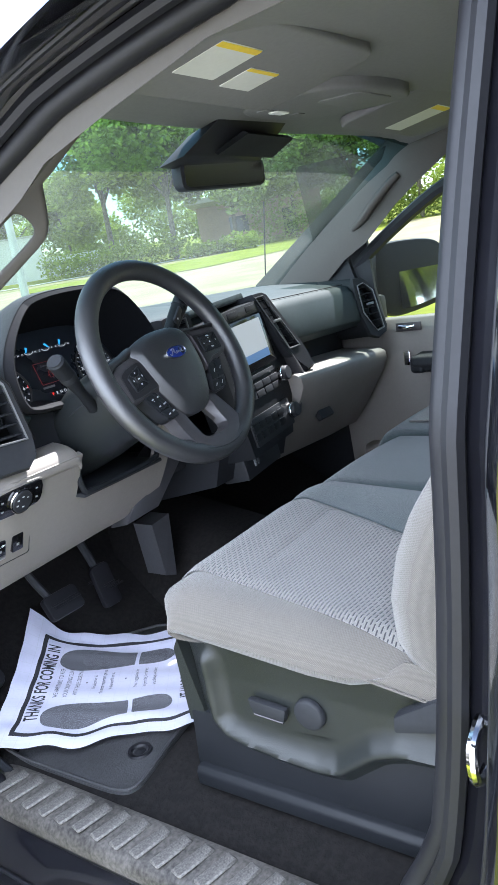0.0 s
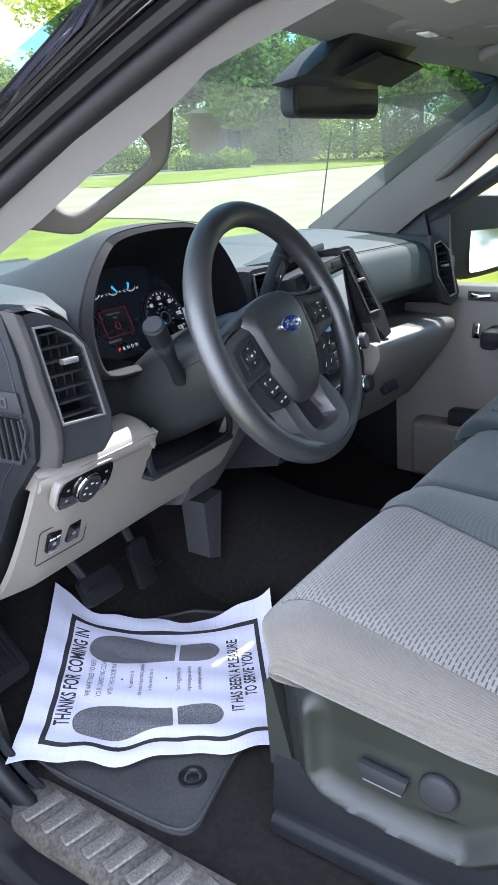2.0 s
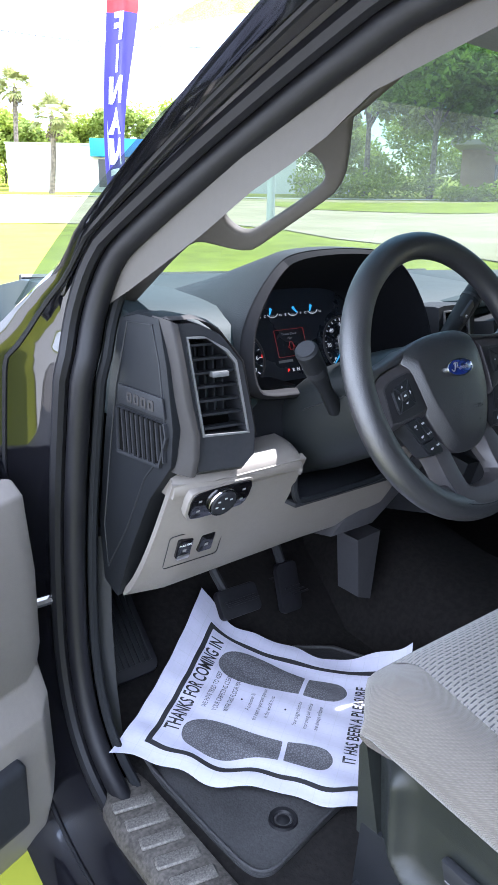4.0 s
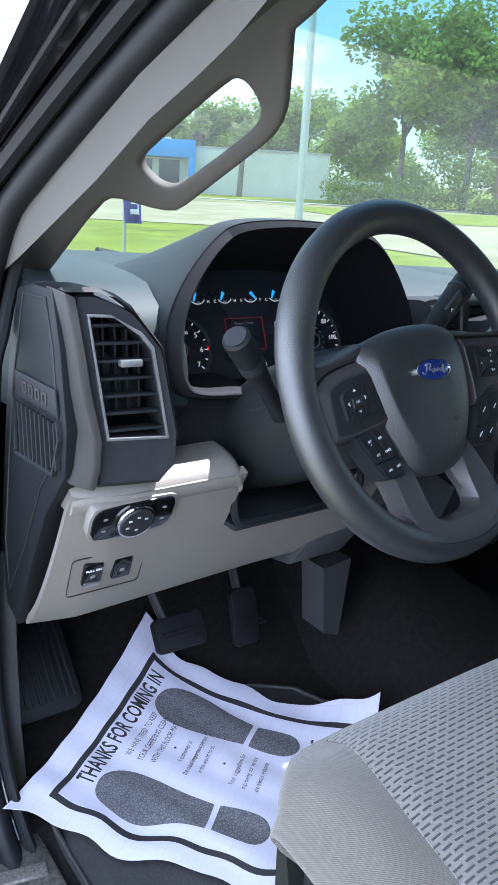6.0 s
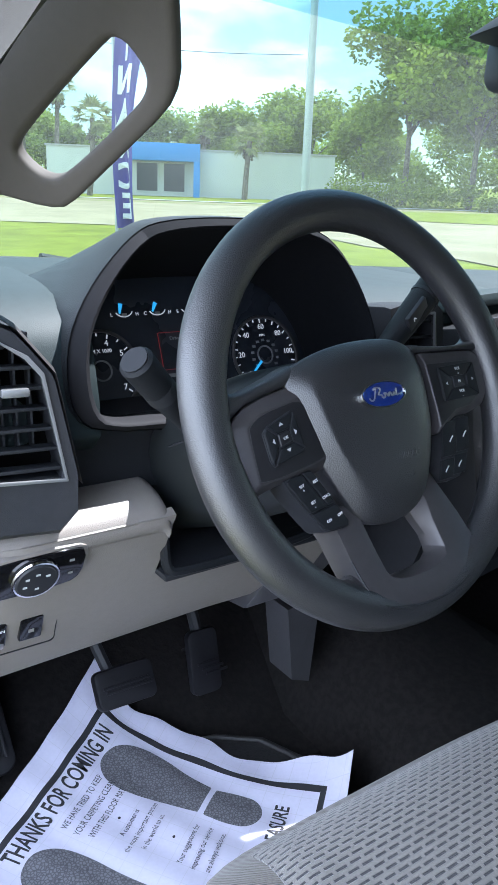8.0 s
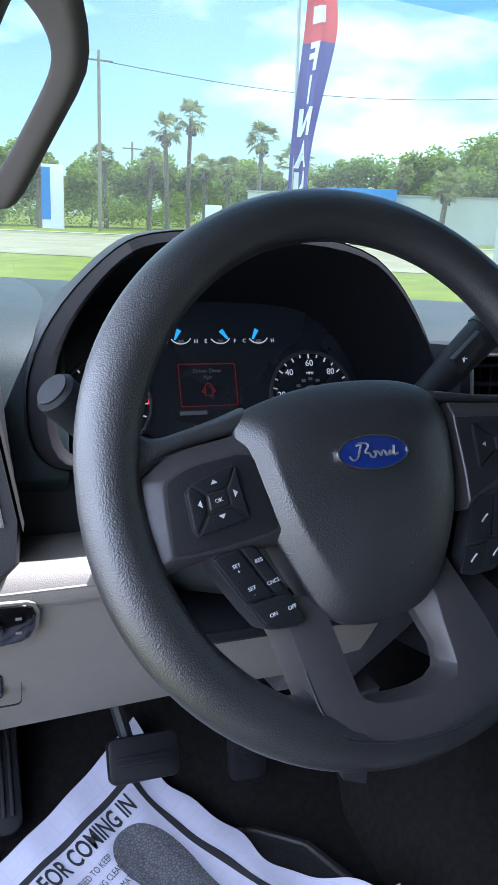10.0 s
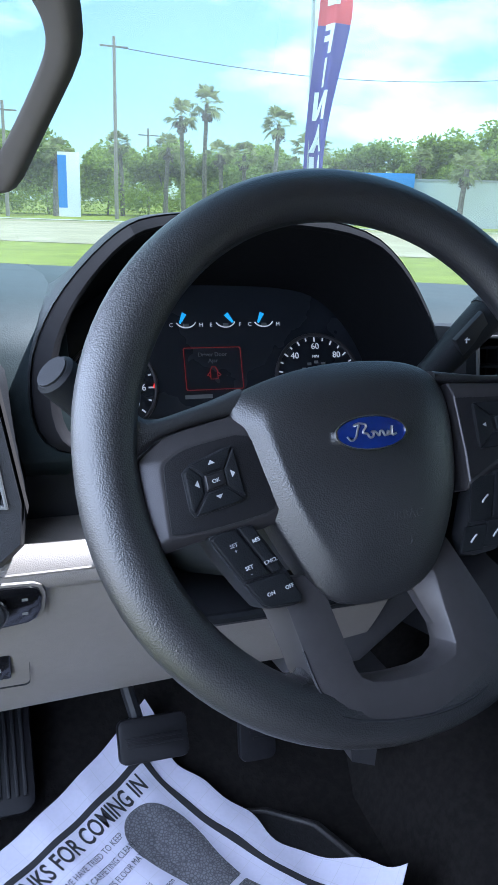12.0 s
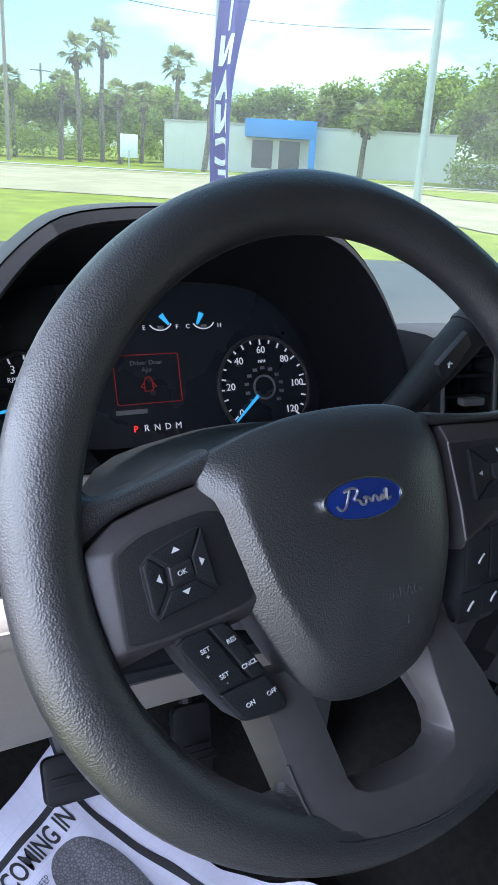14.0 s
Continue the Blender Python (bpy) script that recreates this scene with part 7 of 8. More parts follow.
def far_door():
    d = thing("passenger_door", (0.8, 0, 0.7), "closed far door with grey beige lining and black armrest", "car door")
    lin = [(0.775, 0.62), (0.76, 0.80), (0.752, 0.95), (0.756, 1.05), (0.770, 1.24), (0.795, 1.275), (0.86, 1.275), (0.86, 0.62)]
    part("lining", lean(bevelled(loft([[(x, y, z + 0.0) for x, z in lin] for y in (-0.72, -0.2, 0.20, 0.36)]), 0.006, 2)), M_BEIGE, d, "grey beige moulded lining")
    part("map_pocket", lean(bevelled(loft([[(x, y, z) for x, z in ((0.70, 0.70), (0.69, 0.86), (0.705, 0.875), (0.77, 0.875), (0.77, 0.70))] for y in (-0.6, 0.10, 0.28)]), 0.01, 3)), M_BEIGE, d, "moulded map pocket")
    part("pocket_mouth", lean(box((0.715, 0.02, 0.895), (0.06, 0.30, 0.05), 0.015)), M_BLACK, d)
    part("armrest", lean(bevelled(loft([[(x, y, z) for x, z in ((0.76, 1.10), (0.70, 1.115), (0.685, 1.135), (0.69, 1.16), (0.77, 1.168))] for y in (0.075, -0.55)]), 0.008, 3)), M_HARD, d, "black padded armrest")
    part("armrest_front", lean(box((0.725, 0.06, 1.135), (0.07, 0.05, 0.055), 0.018, None, 4)), M_HARD, d)
    part("upper_insert", lean(box((0.765, -0.30, 1.235), (0.012, 0.60, 0.06), 0.004)), M_DASH, d)
    part("grip_well", lean(box((0.755, -0.25, 1.04), (0.012, 0.55, 0.11), 0.004)), M_BLACK, d)
    h = part("handle_bezel", lean(box((0.767, 0.105, 1.248), (0.006, 0.085, 0.028), 0.006)), M_SPOKE, d, "silver grey door handle bezel")
    part("handle_lever", lean(tube(smoothed([(0.762, 0.135, 1.25), (0.756, 0.11, 1.246), (0.758, 0.08, 1.25)], 2), 0.006, 8)), M_CHROME, h)
    part("lock_switch", lean(box((0.752, 0.115, 1.150), (0.006, 0.022, 0.045), 0.004)), M_CHROME, d, "small chrome lock switch")
    part("sail_panel", lean(loft([[(x, y, z) for y, z in ((0.42, 1.26), (0.194, 1.27), (0.214, 1.38), (0.222, 1.53), (0.36, 1.45))] for x in (0.785, 0.80)])), M_BLACK, d, "black plastic triangle inside the mirror")
    part("window_frame", lean(tube([(0.80, -0.72, 1.22), (0.72, -0.72, 1.70)], 0.018, 8)), M_BLACK, d)
    part("window_rail", lean(tube(smoothed([(0.815, 0.36, 1.40), (0.78, 0.12, 1.56), (0.735, -0.12, 1.68), (0.71, -0.45, 1.735), (0.71, -0.72, 1.73)], 2), 0.02, 8)), M_BLACK, d)
    part("outer_skin", lean(box((0.93, -0.15, 0.85), (0.06, 1.1, 0.72), 0.03)), M_PAINT, d)
    m = thing("door_mirror", (0.98, 0.17, 1.2), "tall black door mirror with a bright glass", "door mirror")
    q = axes((1.06, 0.22, 1.33), (0.80, -0.60, 0.0), (0.0, 0.0, 1.0))
    hs = rounded([(-0.115, 0.085), (-0.095, 0.122), (-0.02, 0.128), (0.105, 0.118), (0.155, 0.088), (0.162, 0.025), (0.148, -0.075), (0.128, -0.105), (-0.035, -0.128), (-0.085, -0.118), (-0.115, -0.08)], 2)
    part("housing", mirror_shell(hs, q), M_BLACK, m)
    gl = rounded([(-0.022, 0.112), (0.0, 0.119), (0.098, 0.110), (0.135, 0.085), (0.148, 0.030), (0.138, -0.055), (0.122, -0.086), (-0.03, -0.110), (-0.040, -0.095)], 1)
    part("mirror_glass", prism(gl, 0.0005, 0.004, 0, q @ Matrix.Rotation(radians(-5), 4, "X")), M_MIRROR, m, "mirror glass", smooth=0)
    part("bracket", lean(box((0.88, 0.27, 1.30), (0.08, 0.06, 0.10), 0.015)), M_BLACK, m)


far_door()


# ---- overhead ----
def overhead():
    r = thing("rear_view_mirror", (-0.02, 0.17, 1.69), "black framed rear view mirror under the windscreen top", "mirror")
    m = axes((-0.020, 0.150, 1.692), (0.985, -0.17, -0.01), (0.03, -0.03, 1))
    part("housing", prism(rrect(0.262, 0.062, 0.018), -0.028, 0.004, 0.006, m), M_BLACK, r)
    part("mirror_glass", prism(rrect(0.244, 0.048, 0.012), 0.0042, 0.0052, 0, m), M_MIRROR, r, "mirror glass", smooth=0)
    part("stem", tube(smoothed([(-0.02, 0.17, 1.70), (-0.02, 0.16, 1.735), (-0.02, 0.11, 1.755)], 2), 0.012, 8), M_BLACK, r)
    part("wire", tube(smoothed([(0.02, 0.165, 1.725), (0.03, 0.15, 1.75), (0.02, 0.10, 1.765)], 2), 0.003, 6), M_BLACK, r)
    c = thing("sensor_cover", (-0.02, 0.1, 1.74), "black sensor cover between mirror and headliner", "sensor cover")
    part("cover", bevelled(loft([[(-0.20, 0.115, 1.722), (0.10, 0.125, 1.712), (0.10, 0.20, 1.70), (-0.20, 0.19, 1.712)], [(-0.14, 0.03, 1.795), (0.10, 0.03, 1.785), (0.08, 0.18, 1.765), (-0.10, 0.17, 1.775)]]), 0.008, 2), M_BLACK, c)
    part("grille", loft([[(-0.10, 0.10, 1.722), (0.11, 0.10, 1.714), (0.10, 0.03, 1.742), (-0.08, 0.03, 1.75)], [(-0.10, 0.11, 1.73), (0.11, 0.11, 1.722), (0.10, 0.04, 1.75), (-0.08, 0.04, 1.758)]]), M_DASH, c)
    o = thing("overhead_console", (0, -0.1, 1.77), "grey beige overhead console with a small dome lamp", "overhead console")
    m = axes((-0.02, -0.13, 1.782), (1, 0, -0.015), (0, -0.97, -0.04))
    part("body", prism(rounded([(-0.16, 0.13), (0.14, 0.15), (0.17, 0.0), (0.14, -0.15), (-0.14, -0.15), (-0.18, 0.0)], 2), -0.03, 0.012, 0.010, m, 3), M_LINER, o)
    part("dome_lamp", prism(rrect(0.05, 0.024, 0.006, cx=-0.05, cy=-0.085), 0.010, 0.015, 0.002, m), mat("lamp_lens", (0.8, 0.8, 0.78), 0.3), o, "white dome lamp lens")
    for x in (-0.10, 0.02):
        part("lamp_key", prism(rrect(0.03, 0.026, 0.004, cx=x, cy=-0.085), 0.008, 0.014, 0.002, m), M_LINER, o)
    part("bin_lid", prism(rrect(0.15, 0.10, 0.02, cx=0.0, cy=0.06), 0.008, 0.015, 0.004, m), M_LINER, o)
    def visor(x0, x1, labels, yc, hh, z):
        v = thing("sun_visor", ((x0 + x1) / 2, -0.15, 1.76), "grey beige sun visor with yellow headed labels", "sun visor", "sun visors")
        mz = axes(((x0 + x1) / 2, yc, z), (1, 0, -0.037), (0, -0.975, 0.16))
        part("flap", prism(rrect(x1 - x0, hh, 0.035, 6), -0.010, 0.010, 0.007, mz, 3), M_LINER, v)
        for (lx, ly, lw, lh) in labels:
            lab = part("label", prism(rrect(lw, lh, 0.003), 0.0105, 0.0112, 0, mz @ Matrix.Translation((lx, ly, 0))), M_LABEL, v, "white warning label", smooth=0)
            part("label_head", prism(rrect(lw, lh * 0.13, 0.002, cy=lh * 0.42), 0.0113, 0.0118, 0, mz @ Matrix.Translation((lx, ly, 0))), M_YELLOW, lab, "yellow label heading", smooth=0)
            for k in range(6):
                part("print_line", box((lx + 0.006 * (k % 2), ly + lh * (0.26 - 0.12 * k), 0.0115), (lw * 0.84, lh * 0.04, 0.0004), 0, mz), M_GREYTXT, lab, smooth=0)
    visor(-0.70, -0.30, [(-0.085, 0.007, 0.090, 0.090), (0.028, -0.021, 0.075, 0.060)], -0.265, 0.22, 1.774)
    visor(0.17, 0.62, [(0.015, -0.02, 0.09, 0.14)], -0.16, 0.24, 1.770)


overhead()


# ---- open driver's door ----
def driver_door():
    d = thing("driver_door", (-0.99, 0.42, 0.7), "open driver's door with beige lining and dark map pocket", "car door", m=pose(-0.945, 0.365, 0.0, 0, 0, -70))
    L = lambda n, b, mt, l="": part(n, b, mt, d, l, True)
    # local: y runs back along the door (negative), x towards the cab is positive
    lin = [(0.02, 0.60), (0.055, 0.70), (0.045, 0.84), (0.012, 0.89), (0.03, 0.93), (0.035, 1.06), (0.01, 1.18), (-0.03, 1.20), (-0.05, 1.20), (-0.05, 0.60)]
    bm = loft([[(x * k, y, 0.6 + (z - 0.6) * q + dz) for x, z in lin] for y, k, q, dz in ((0.0, 0.5, 0.93, 0.04), (-0.03, 0.9, 1.0, 0), (-0.3, 1.0, 1.0, 0), (-0.95, 1.0, 1.0, 0))])
    L("lining", bevelled(bm, 0.008, 3), M_BEIGE, "beige moulded lining")
    L("pocket", bevelled(loft([[(0.06, y, 0.69), (0.062, y, 0.80), (0.03, y, 0.81), (0.03, y, 0.68)] for y in (-0.08, -0.6)]), 0.012, 3), M_BLACK, "dark map pocket")
    L("skin", box((-0.085, -0.48, 0.88), (0.07, 1.02, 0.70), 0.02), M_PAINT)
    L("check_arm", tube([(-0.04, 0.02, 0.975), (-0.01, 0.10, 0.975)], 0.008, 8), M_CHROME, "steel door check arm")


driver_door()


# ---- outside ----
AZ0 = radians(38)
EYE_X, EYE_Y = -0.9, -0.5


def ground_z(x, y):
    """The land rises gently towards the road."""
    return 0.025 * max(-6.0, (x - EYE_X) * math.sin(AZ0) + (y - EYE_Y) * math.cos(AZ0))


def out(az, dist, up=0.0):
    """A place outside, by degrees from straight ahead towards the right and metres away."""
    x, y = EYE_X + math.sin(radians(az)) * dist, EYE_Y + math.cos(radians(az)) * dist
    return Vector((x, y, ground_z(x, y) + up))


M_GRASS = two_tone("mown_grass", (0.125, 0.138, 0.006), (0.215, 0.226, 0.016), 1.2, 0.95, 10, 0.3, 0.7, bump=0.5, dist=0.03)
M_ROAD = two_tone("pale_worn_asphalt", (0.265, 0.210, 0.130), (0.330, 0.268, 0.172), 0.6, 0.9, 8)
M_DIRT = two_tone("sandy_verge", (0.30, 0.22, 0.13), (0.20, 0.20, 0.07), 0.9, 1.0, 6)
M_LEAF1 = foliage("oak_leaves", (0.180, 0.228, 0.030), (0.320, 0.390, 0.062))
M_LEAF2 = foliage("bright_leaves", (0.18, 0.24, 0.045), (0.33, 0.40, 0.10))
M_PALM = foliage("palm_fronds", (0.19, 0.21, 0.075), (0.35, 0.36, 0.14))
M_BARK = two_tone("bark", (0.10, 0.085, 0.065), (0.20, 0.17, 0.13), 5, 0.95, bump=0.6, dist=0.03)
M_WALL = mat("white_stucco", (0.58, 0.575, 0.54), 0.85, vary=0.06, scale=0.8)
M_FASCIA = mat("blue_fascia", (0.01, 0.22, 0.62), 0.4, vary=0.05, scale=0.7)
M_POLE = mat("galvanised_pole", (0.42, 0.44, 0.42), 0.5, 0.4, vary=0.1)
M_WOOD = mat("pole_wood", (0.24, 0.20, 0.16), 0.9, vary=0.2, scale=3)
M_CONC = mat("concrete", (0.40, 0.385, 0.355), 0.9, vary=0.1, scale=2)
M_FLAGB = mat("flag_blue", (0.045, 0.035, 0.26), 0.7, vary=0.1)
M_FLAGR = mat("flag_red", (0.62, 0.03, 0.04), 0.7, vary=0.1)
M_FLAGW = mat("flag_white", (0.8, 0.8, 0.82), 0.7, vary=0.05)
M_BRICK = mat("brown_brick", (0.42, 0.29, 0.21), 0.9, vary=0.15, scale=3)
M_DARKWIN = mat("dark_window", (0.03, 0.035, 0.04), 0.1, vary=0.1)


def terrain():
    def fn(u, v):
        a = 2 * math.pi * u
        r = 1.0 + 0.5 * v + 900 * v ** 4
        x, y = EYE_X + math.sin(a) * r * (v > 0), EYE_Y + math.cos(a) * r * (v > 0)
        return (x, y, ground_z(x, y))
    solo("ground", grid(fn, 72, 40), M_GRASS, "bright mown grass round the pickup", "lawn", kind="structure")
    # the road crosses the view
    def band(name, d0, d1, up, m, label, cat):
        def f(u, v):
            az = -30 + 140 * u
            # straight road crossing the view
            t = math.cos(radians(az - 36))
            d = (d0 + (d1 - d0) * v) / max(0.12, t)
            return out(az, d, up)
        solo(name, grid(f, 60, 6), m, label, cat, kind="structure")
    # unseen pale ground, added to throw light up through the doorway
    lot = [(-40, -30), (-2.3, -30), (-2.3, 9), (-40, 9)]
    solo("bounce_lot", bmnew([(x, y, ground_z(x, y) + 0.02) for x, y in lot] + [(-2.3, -12, ground_z(-2.3, -12) + 0.02)], [(0, 1, 4, 2, 3)]), M_CONC, "unseen pale concrete lot added beside the lawn to bounce light into the cab", "pavement", kind="structure")
    side = [out(64, 13, 0.025), out(48.5, 18.3), out(43, 20.2), out(39.6, 23), out(34, 26.3), out(34, 36), out(64, 60, 0.025), Vector((70, -45, 0.0)), Vector((8, -45, 0.0)), Vector((5.0, -3.0, 0.0))]
    side = [(p.x, p.y, ground_z(p.x, p.y) + 0.025) for p in side]
    solo("side_road", bmnew(side, [tuple(range(len(side)))]), M_ROAD, "pale asphalt side road running past the pickup", "road", kind="structure", smooth=0)
    band("road", 25.0, 47.0, 0.02, M_ROAD, "wide pale asphalt road in full sun", "road")
    rows = [(38.5, 40.5, 46), (41, 36.8, 46), (44, 35.6, 46), (48, 34.8, 47), (52, 34.9, 49), (55, 37, 53), (58, 39.7, 59), (61, 42.3, 64), (66, 47, 72), (72, 56, 80)]
    def lawn(u, v):
        k = min(len(rows) - 2, int(u * (len(rows) - 1)))
        f = u * (len(rows) - 1) - k
        az, d0, d1 = (a + (b - a) * f for a, b in zip(rows[k], rows[k + 1]))
        return out(az, d0 + (d1 - d0) * v, 0.05)
    solo("verge_lawn", grid(lawn, 36, 6), M_GRASS, "sunlit mown grass verge beyond the road", "lawn", kind="structure")
    band("verge", 47.0, 51.0, 0.03, M_DIRT, "sandy grass verge beyond the road", "verge")
    band("pavement", 52.0, 53.5, 0.04, M_CONC, "pale concrete footpath", "pavement")


terrain()


def grass_tufts():
    """Blades of the lawn close to the doorway."""
    rnd = random.Random(3)
    vs, fs = [], []
    for _ in range(5200):
        x, y = rnd.uniform(-2.25, -1.02), rnd.uniform(-0.4, 1.5)
        z, h = ground_z(x, y) - 0.005, rnd.uniform(0.025, 0.07)
        a, ln = rnd.uniform(0, 6.28), rnd.uniform(0.0, 0.04)
        w = 0.0035
        k = len(vs)
        vs += [(x - w * math.sin(a), y + w * math.cos(a), z), (x + w * math.sin(a), y - w * math.cos(a), z), (x + ln * math.cos(a), y + ln * math.sin(a), z + h)]
        fs.append((k, k + 1, k + 2))
    me = bpy.data.meshes.new("grass_blades")
    me.from_pydata(vs, [], fs)
    me.materials.append(M_GRASS)
    tagged(new("grass_blades", me), "short green blades of mown grass beside the pickup", "grass", kind="stuff")


grass_tufts()
random.seed(7)


def leaf_cloud(pts, size, n, seed):
    """Many small bent leaf cards round the given clump centres (centre, radius)."""
    rnd = random.Random(seed)
    vs, fs = [], []
    for c, r in pts:
        for _ in range(n):
            d = Vector((rnd.gauss(0, 1), rnd.gauss(0, 1), rnd.gauss(0, 0.8)))
            d = d.normalized() * r * rnd.random() ** 0.45
            p = Vector(c) + d
            a = Vector((rnd.uniform(-1, 1), rnd.uniform(-1, 1), rnd.uniform(-0.6, 0.6))).normalized()
            b = a.cross(Vector((rnd.uniform(-1, 1), rnd.uniform(-1, 1), rnd.uniform(-1, 1)))).normalized()
            s = size * rnd.uniform(0.6, 1.3)
            k = len(vs)
            vs += [p - a * s, p + b * s * 0.5, p + a * s, p - b * s * 0.5 + Vector((0, 0, -s * 0.15))]
            fs.append((k, k + 1, k + 2, k + 3))
    me_v = [tuple(v) for v in vs]
    return me_v, fs


def cloud_part(name, pts, size, n, seed, material, parent, label=""):
    vs, fs = leaf_cloud(pts, size, n, seed)
    me = bpy.data.meshes.new(name)
    me.from_pydata(vs, [], fs)
    me.materials.append(material)
    ob = new(name, me)
    ob.parent = parent
    ob.matrix_parent_inverse = ROOTS[parent].inverted()
    ROOTS[ob] = ROOTS[parent]
    return tagged(ob, label)


def tree(az, dist, height, spread, seed, material=None, label="broad green roadside tree with an open crown", leaf=0.25, dens=640):
    rnd = random.Random(seed)
    p = out(az, dist)
    t = thing("tree", p, label, "tree", "roadside trees")
    trunk = smoothed([p + Vector((0, 0, -0.3)), p + Vector((rnd.uniform(-0.3, 0.3), 0, height * 0.3)), p + Vector((rnd.uniform(-0.6, 0.6), 0, height * 0.7))], 2)
    part("trunk", tube(trunk, [0.022 * height * (1 - 0.75 * i / (len(trunk) - 1)) for i in range(len(trunk))], 8), M_BARK, t)
    clumps = []
    for k in range(17):
        a = rnd.uniform(0, 6.28)
        rr = spread * rnd.uniform(0.25, 0.95)
        h = height * rnd.uniform(0.42, 0.95)
        rr *= 1.0 - 0.5 * max(0, h / height - 0.6) / 0.4
        c = p + Vector((math.cos(a) * rr, math.sin(a) * rr, h))
        clumps.append((c, spread * rnd.uniform(0.26, 0.46)))
        if k < 6:
            st = trunk[int(len(trunk) * 0.55)]
            part("limb", tube(smoothed([st, (st + c) / 2 + Vector((0, 0, 0.3)), c], 1), [0.010 * height, 0.008 * height, 0.006 * height, 0.003 * height], 6), M_BARK, t)
    cloud_part("crown", clumps, leaf, dens, seed, material or M_LEAF1, t)
    return t


def palm(az, dist, height, seed, crown=1.9):
    rnd = random.Random(seed)
    p = out(az, dist)
    t = thing("palm_tree", p, "tall cabbage palm with a round head of fronds", "palm tree", "palms across the road")
    top = p + Vector((rnd.uniform(-0.4, 0.4), 0, height - crown * 0.6))
    part("trunk", tube([p + Vector((0, 0, -0.2)), (p + top) / 2 + Vector((rnd.uniform(-0.2, 0.2), 0, 0)), top], [0.24, 0.20, 0.19], 8), M_BARK, t)
    # stiff fans on bare stems, spread all round and drooping below
    vs, fs = [], []
    for k in range(34):
        a, e = rnd.uniform(0, 6.28), radians(rnd.uniform(-42, 78))
        d = Vector((math.cos(a) * math.cos(e), math.sin(a) * math.cos(e), math.sin(e)))
        side = d.cross(Vector((rnd.uniform(-0.4, 0.4), rnd.uniform(-0.4, 0.4), 1))).normalized()
        hub = top + d * crown * rnd.uniform(0.38, 0.62)
        n0 = len(vs)
        vs += [top + side * 0.03, top - side * 0.03, hub]
        fs.append((n0, n0 + 1, n0 + 2))
        for q in range(11):
            w = radians(-80 + 16 * q + rnd.uniform(-5, 5))
            g = d * math.cos(w) + side * math.sin(w)
            ln = crown * rnd.uniform(0.42, 0.60) * (0.72 + 0.28 * math.cos(w))
            t2 = g.cross(d.cross(side)).normalized() * 0.075
            n0 = len(vs)
            vs += [hub, hub + g * ln * 0.45 + t2, hub + g * ln + Vector((0, 0, -0.28 * ln)), hub + g * ln * 0.45 - t2]
            fs.append((n0, n0 + 1, n0 + 2, n0 + 3))
    me = bpy.data.meshes.new("crown")
    me.from_pydata([tuple(v) for v in vs], [], fs)
    me.materials.append(M_PALM)
    ob = new("crown", me)
    ob.parent = t
    ob.matrix_parent_inverse = ROOTS[t].inverted()
    ROOTS[ob] = ROOTS[t]
    cloud_part("dead_fronds", [(top + Vector((0, 0, -crown * 0.55)), crown * 0.33)], 0.22, 60, seed + 1, M_BARK, t)
    return t


for az, d, h, c, k in ((16.4, 74, 11.0, 1.9, 1), (14.9, 72, 9.6, 1.7, 2), (21.2, 70, 9.0, 1.8, 3), (23.4, 60, 6.4, 1.9, 4), (13.6, 76, 7.2, 1.6, 5), (19.0, 78, 6.8, 1.6, 6), (17.6, 71, 6.4, 1.5, 7), (10.6, 80, 7.6, 1.6, 8), (31.5, 78, 6.6, 1.5, 9), (34.3, 62, 5.2, 1.6, 10), (6.0, 74, 6.4, 1.6, 11)):
    palm(az, d, h, 100 + k, c)


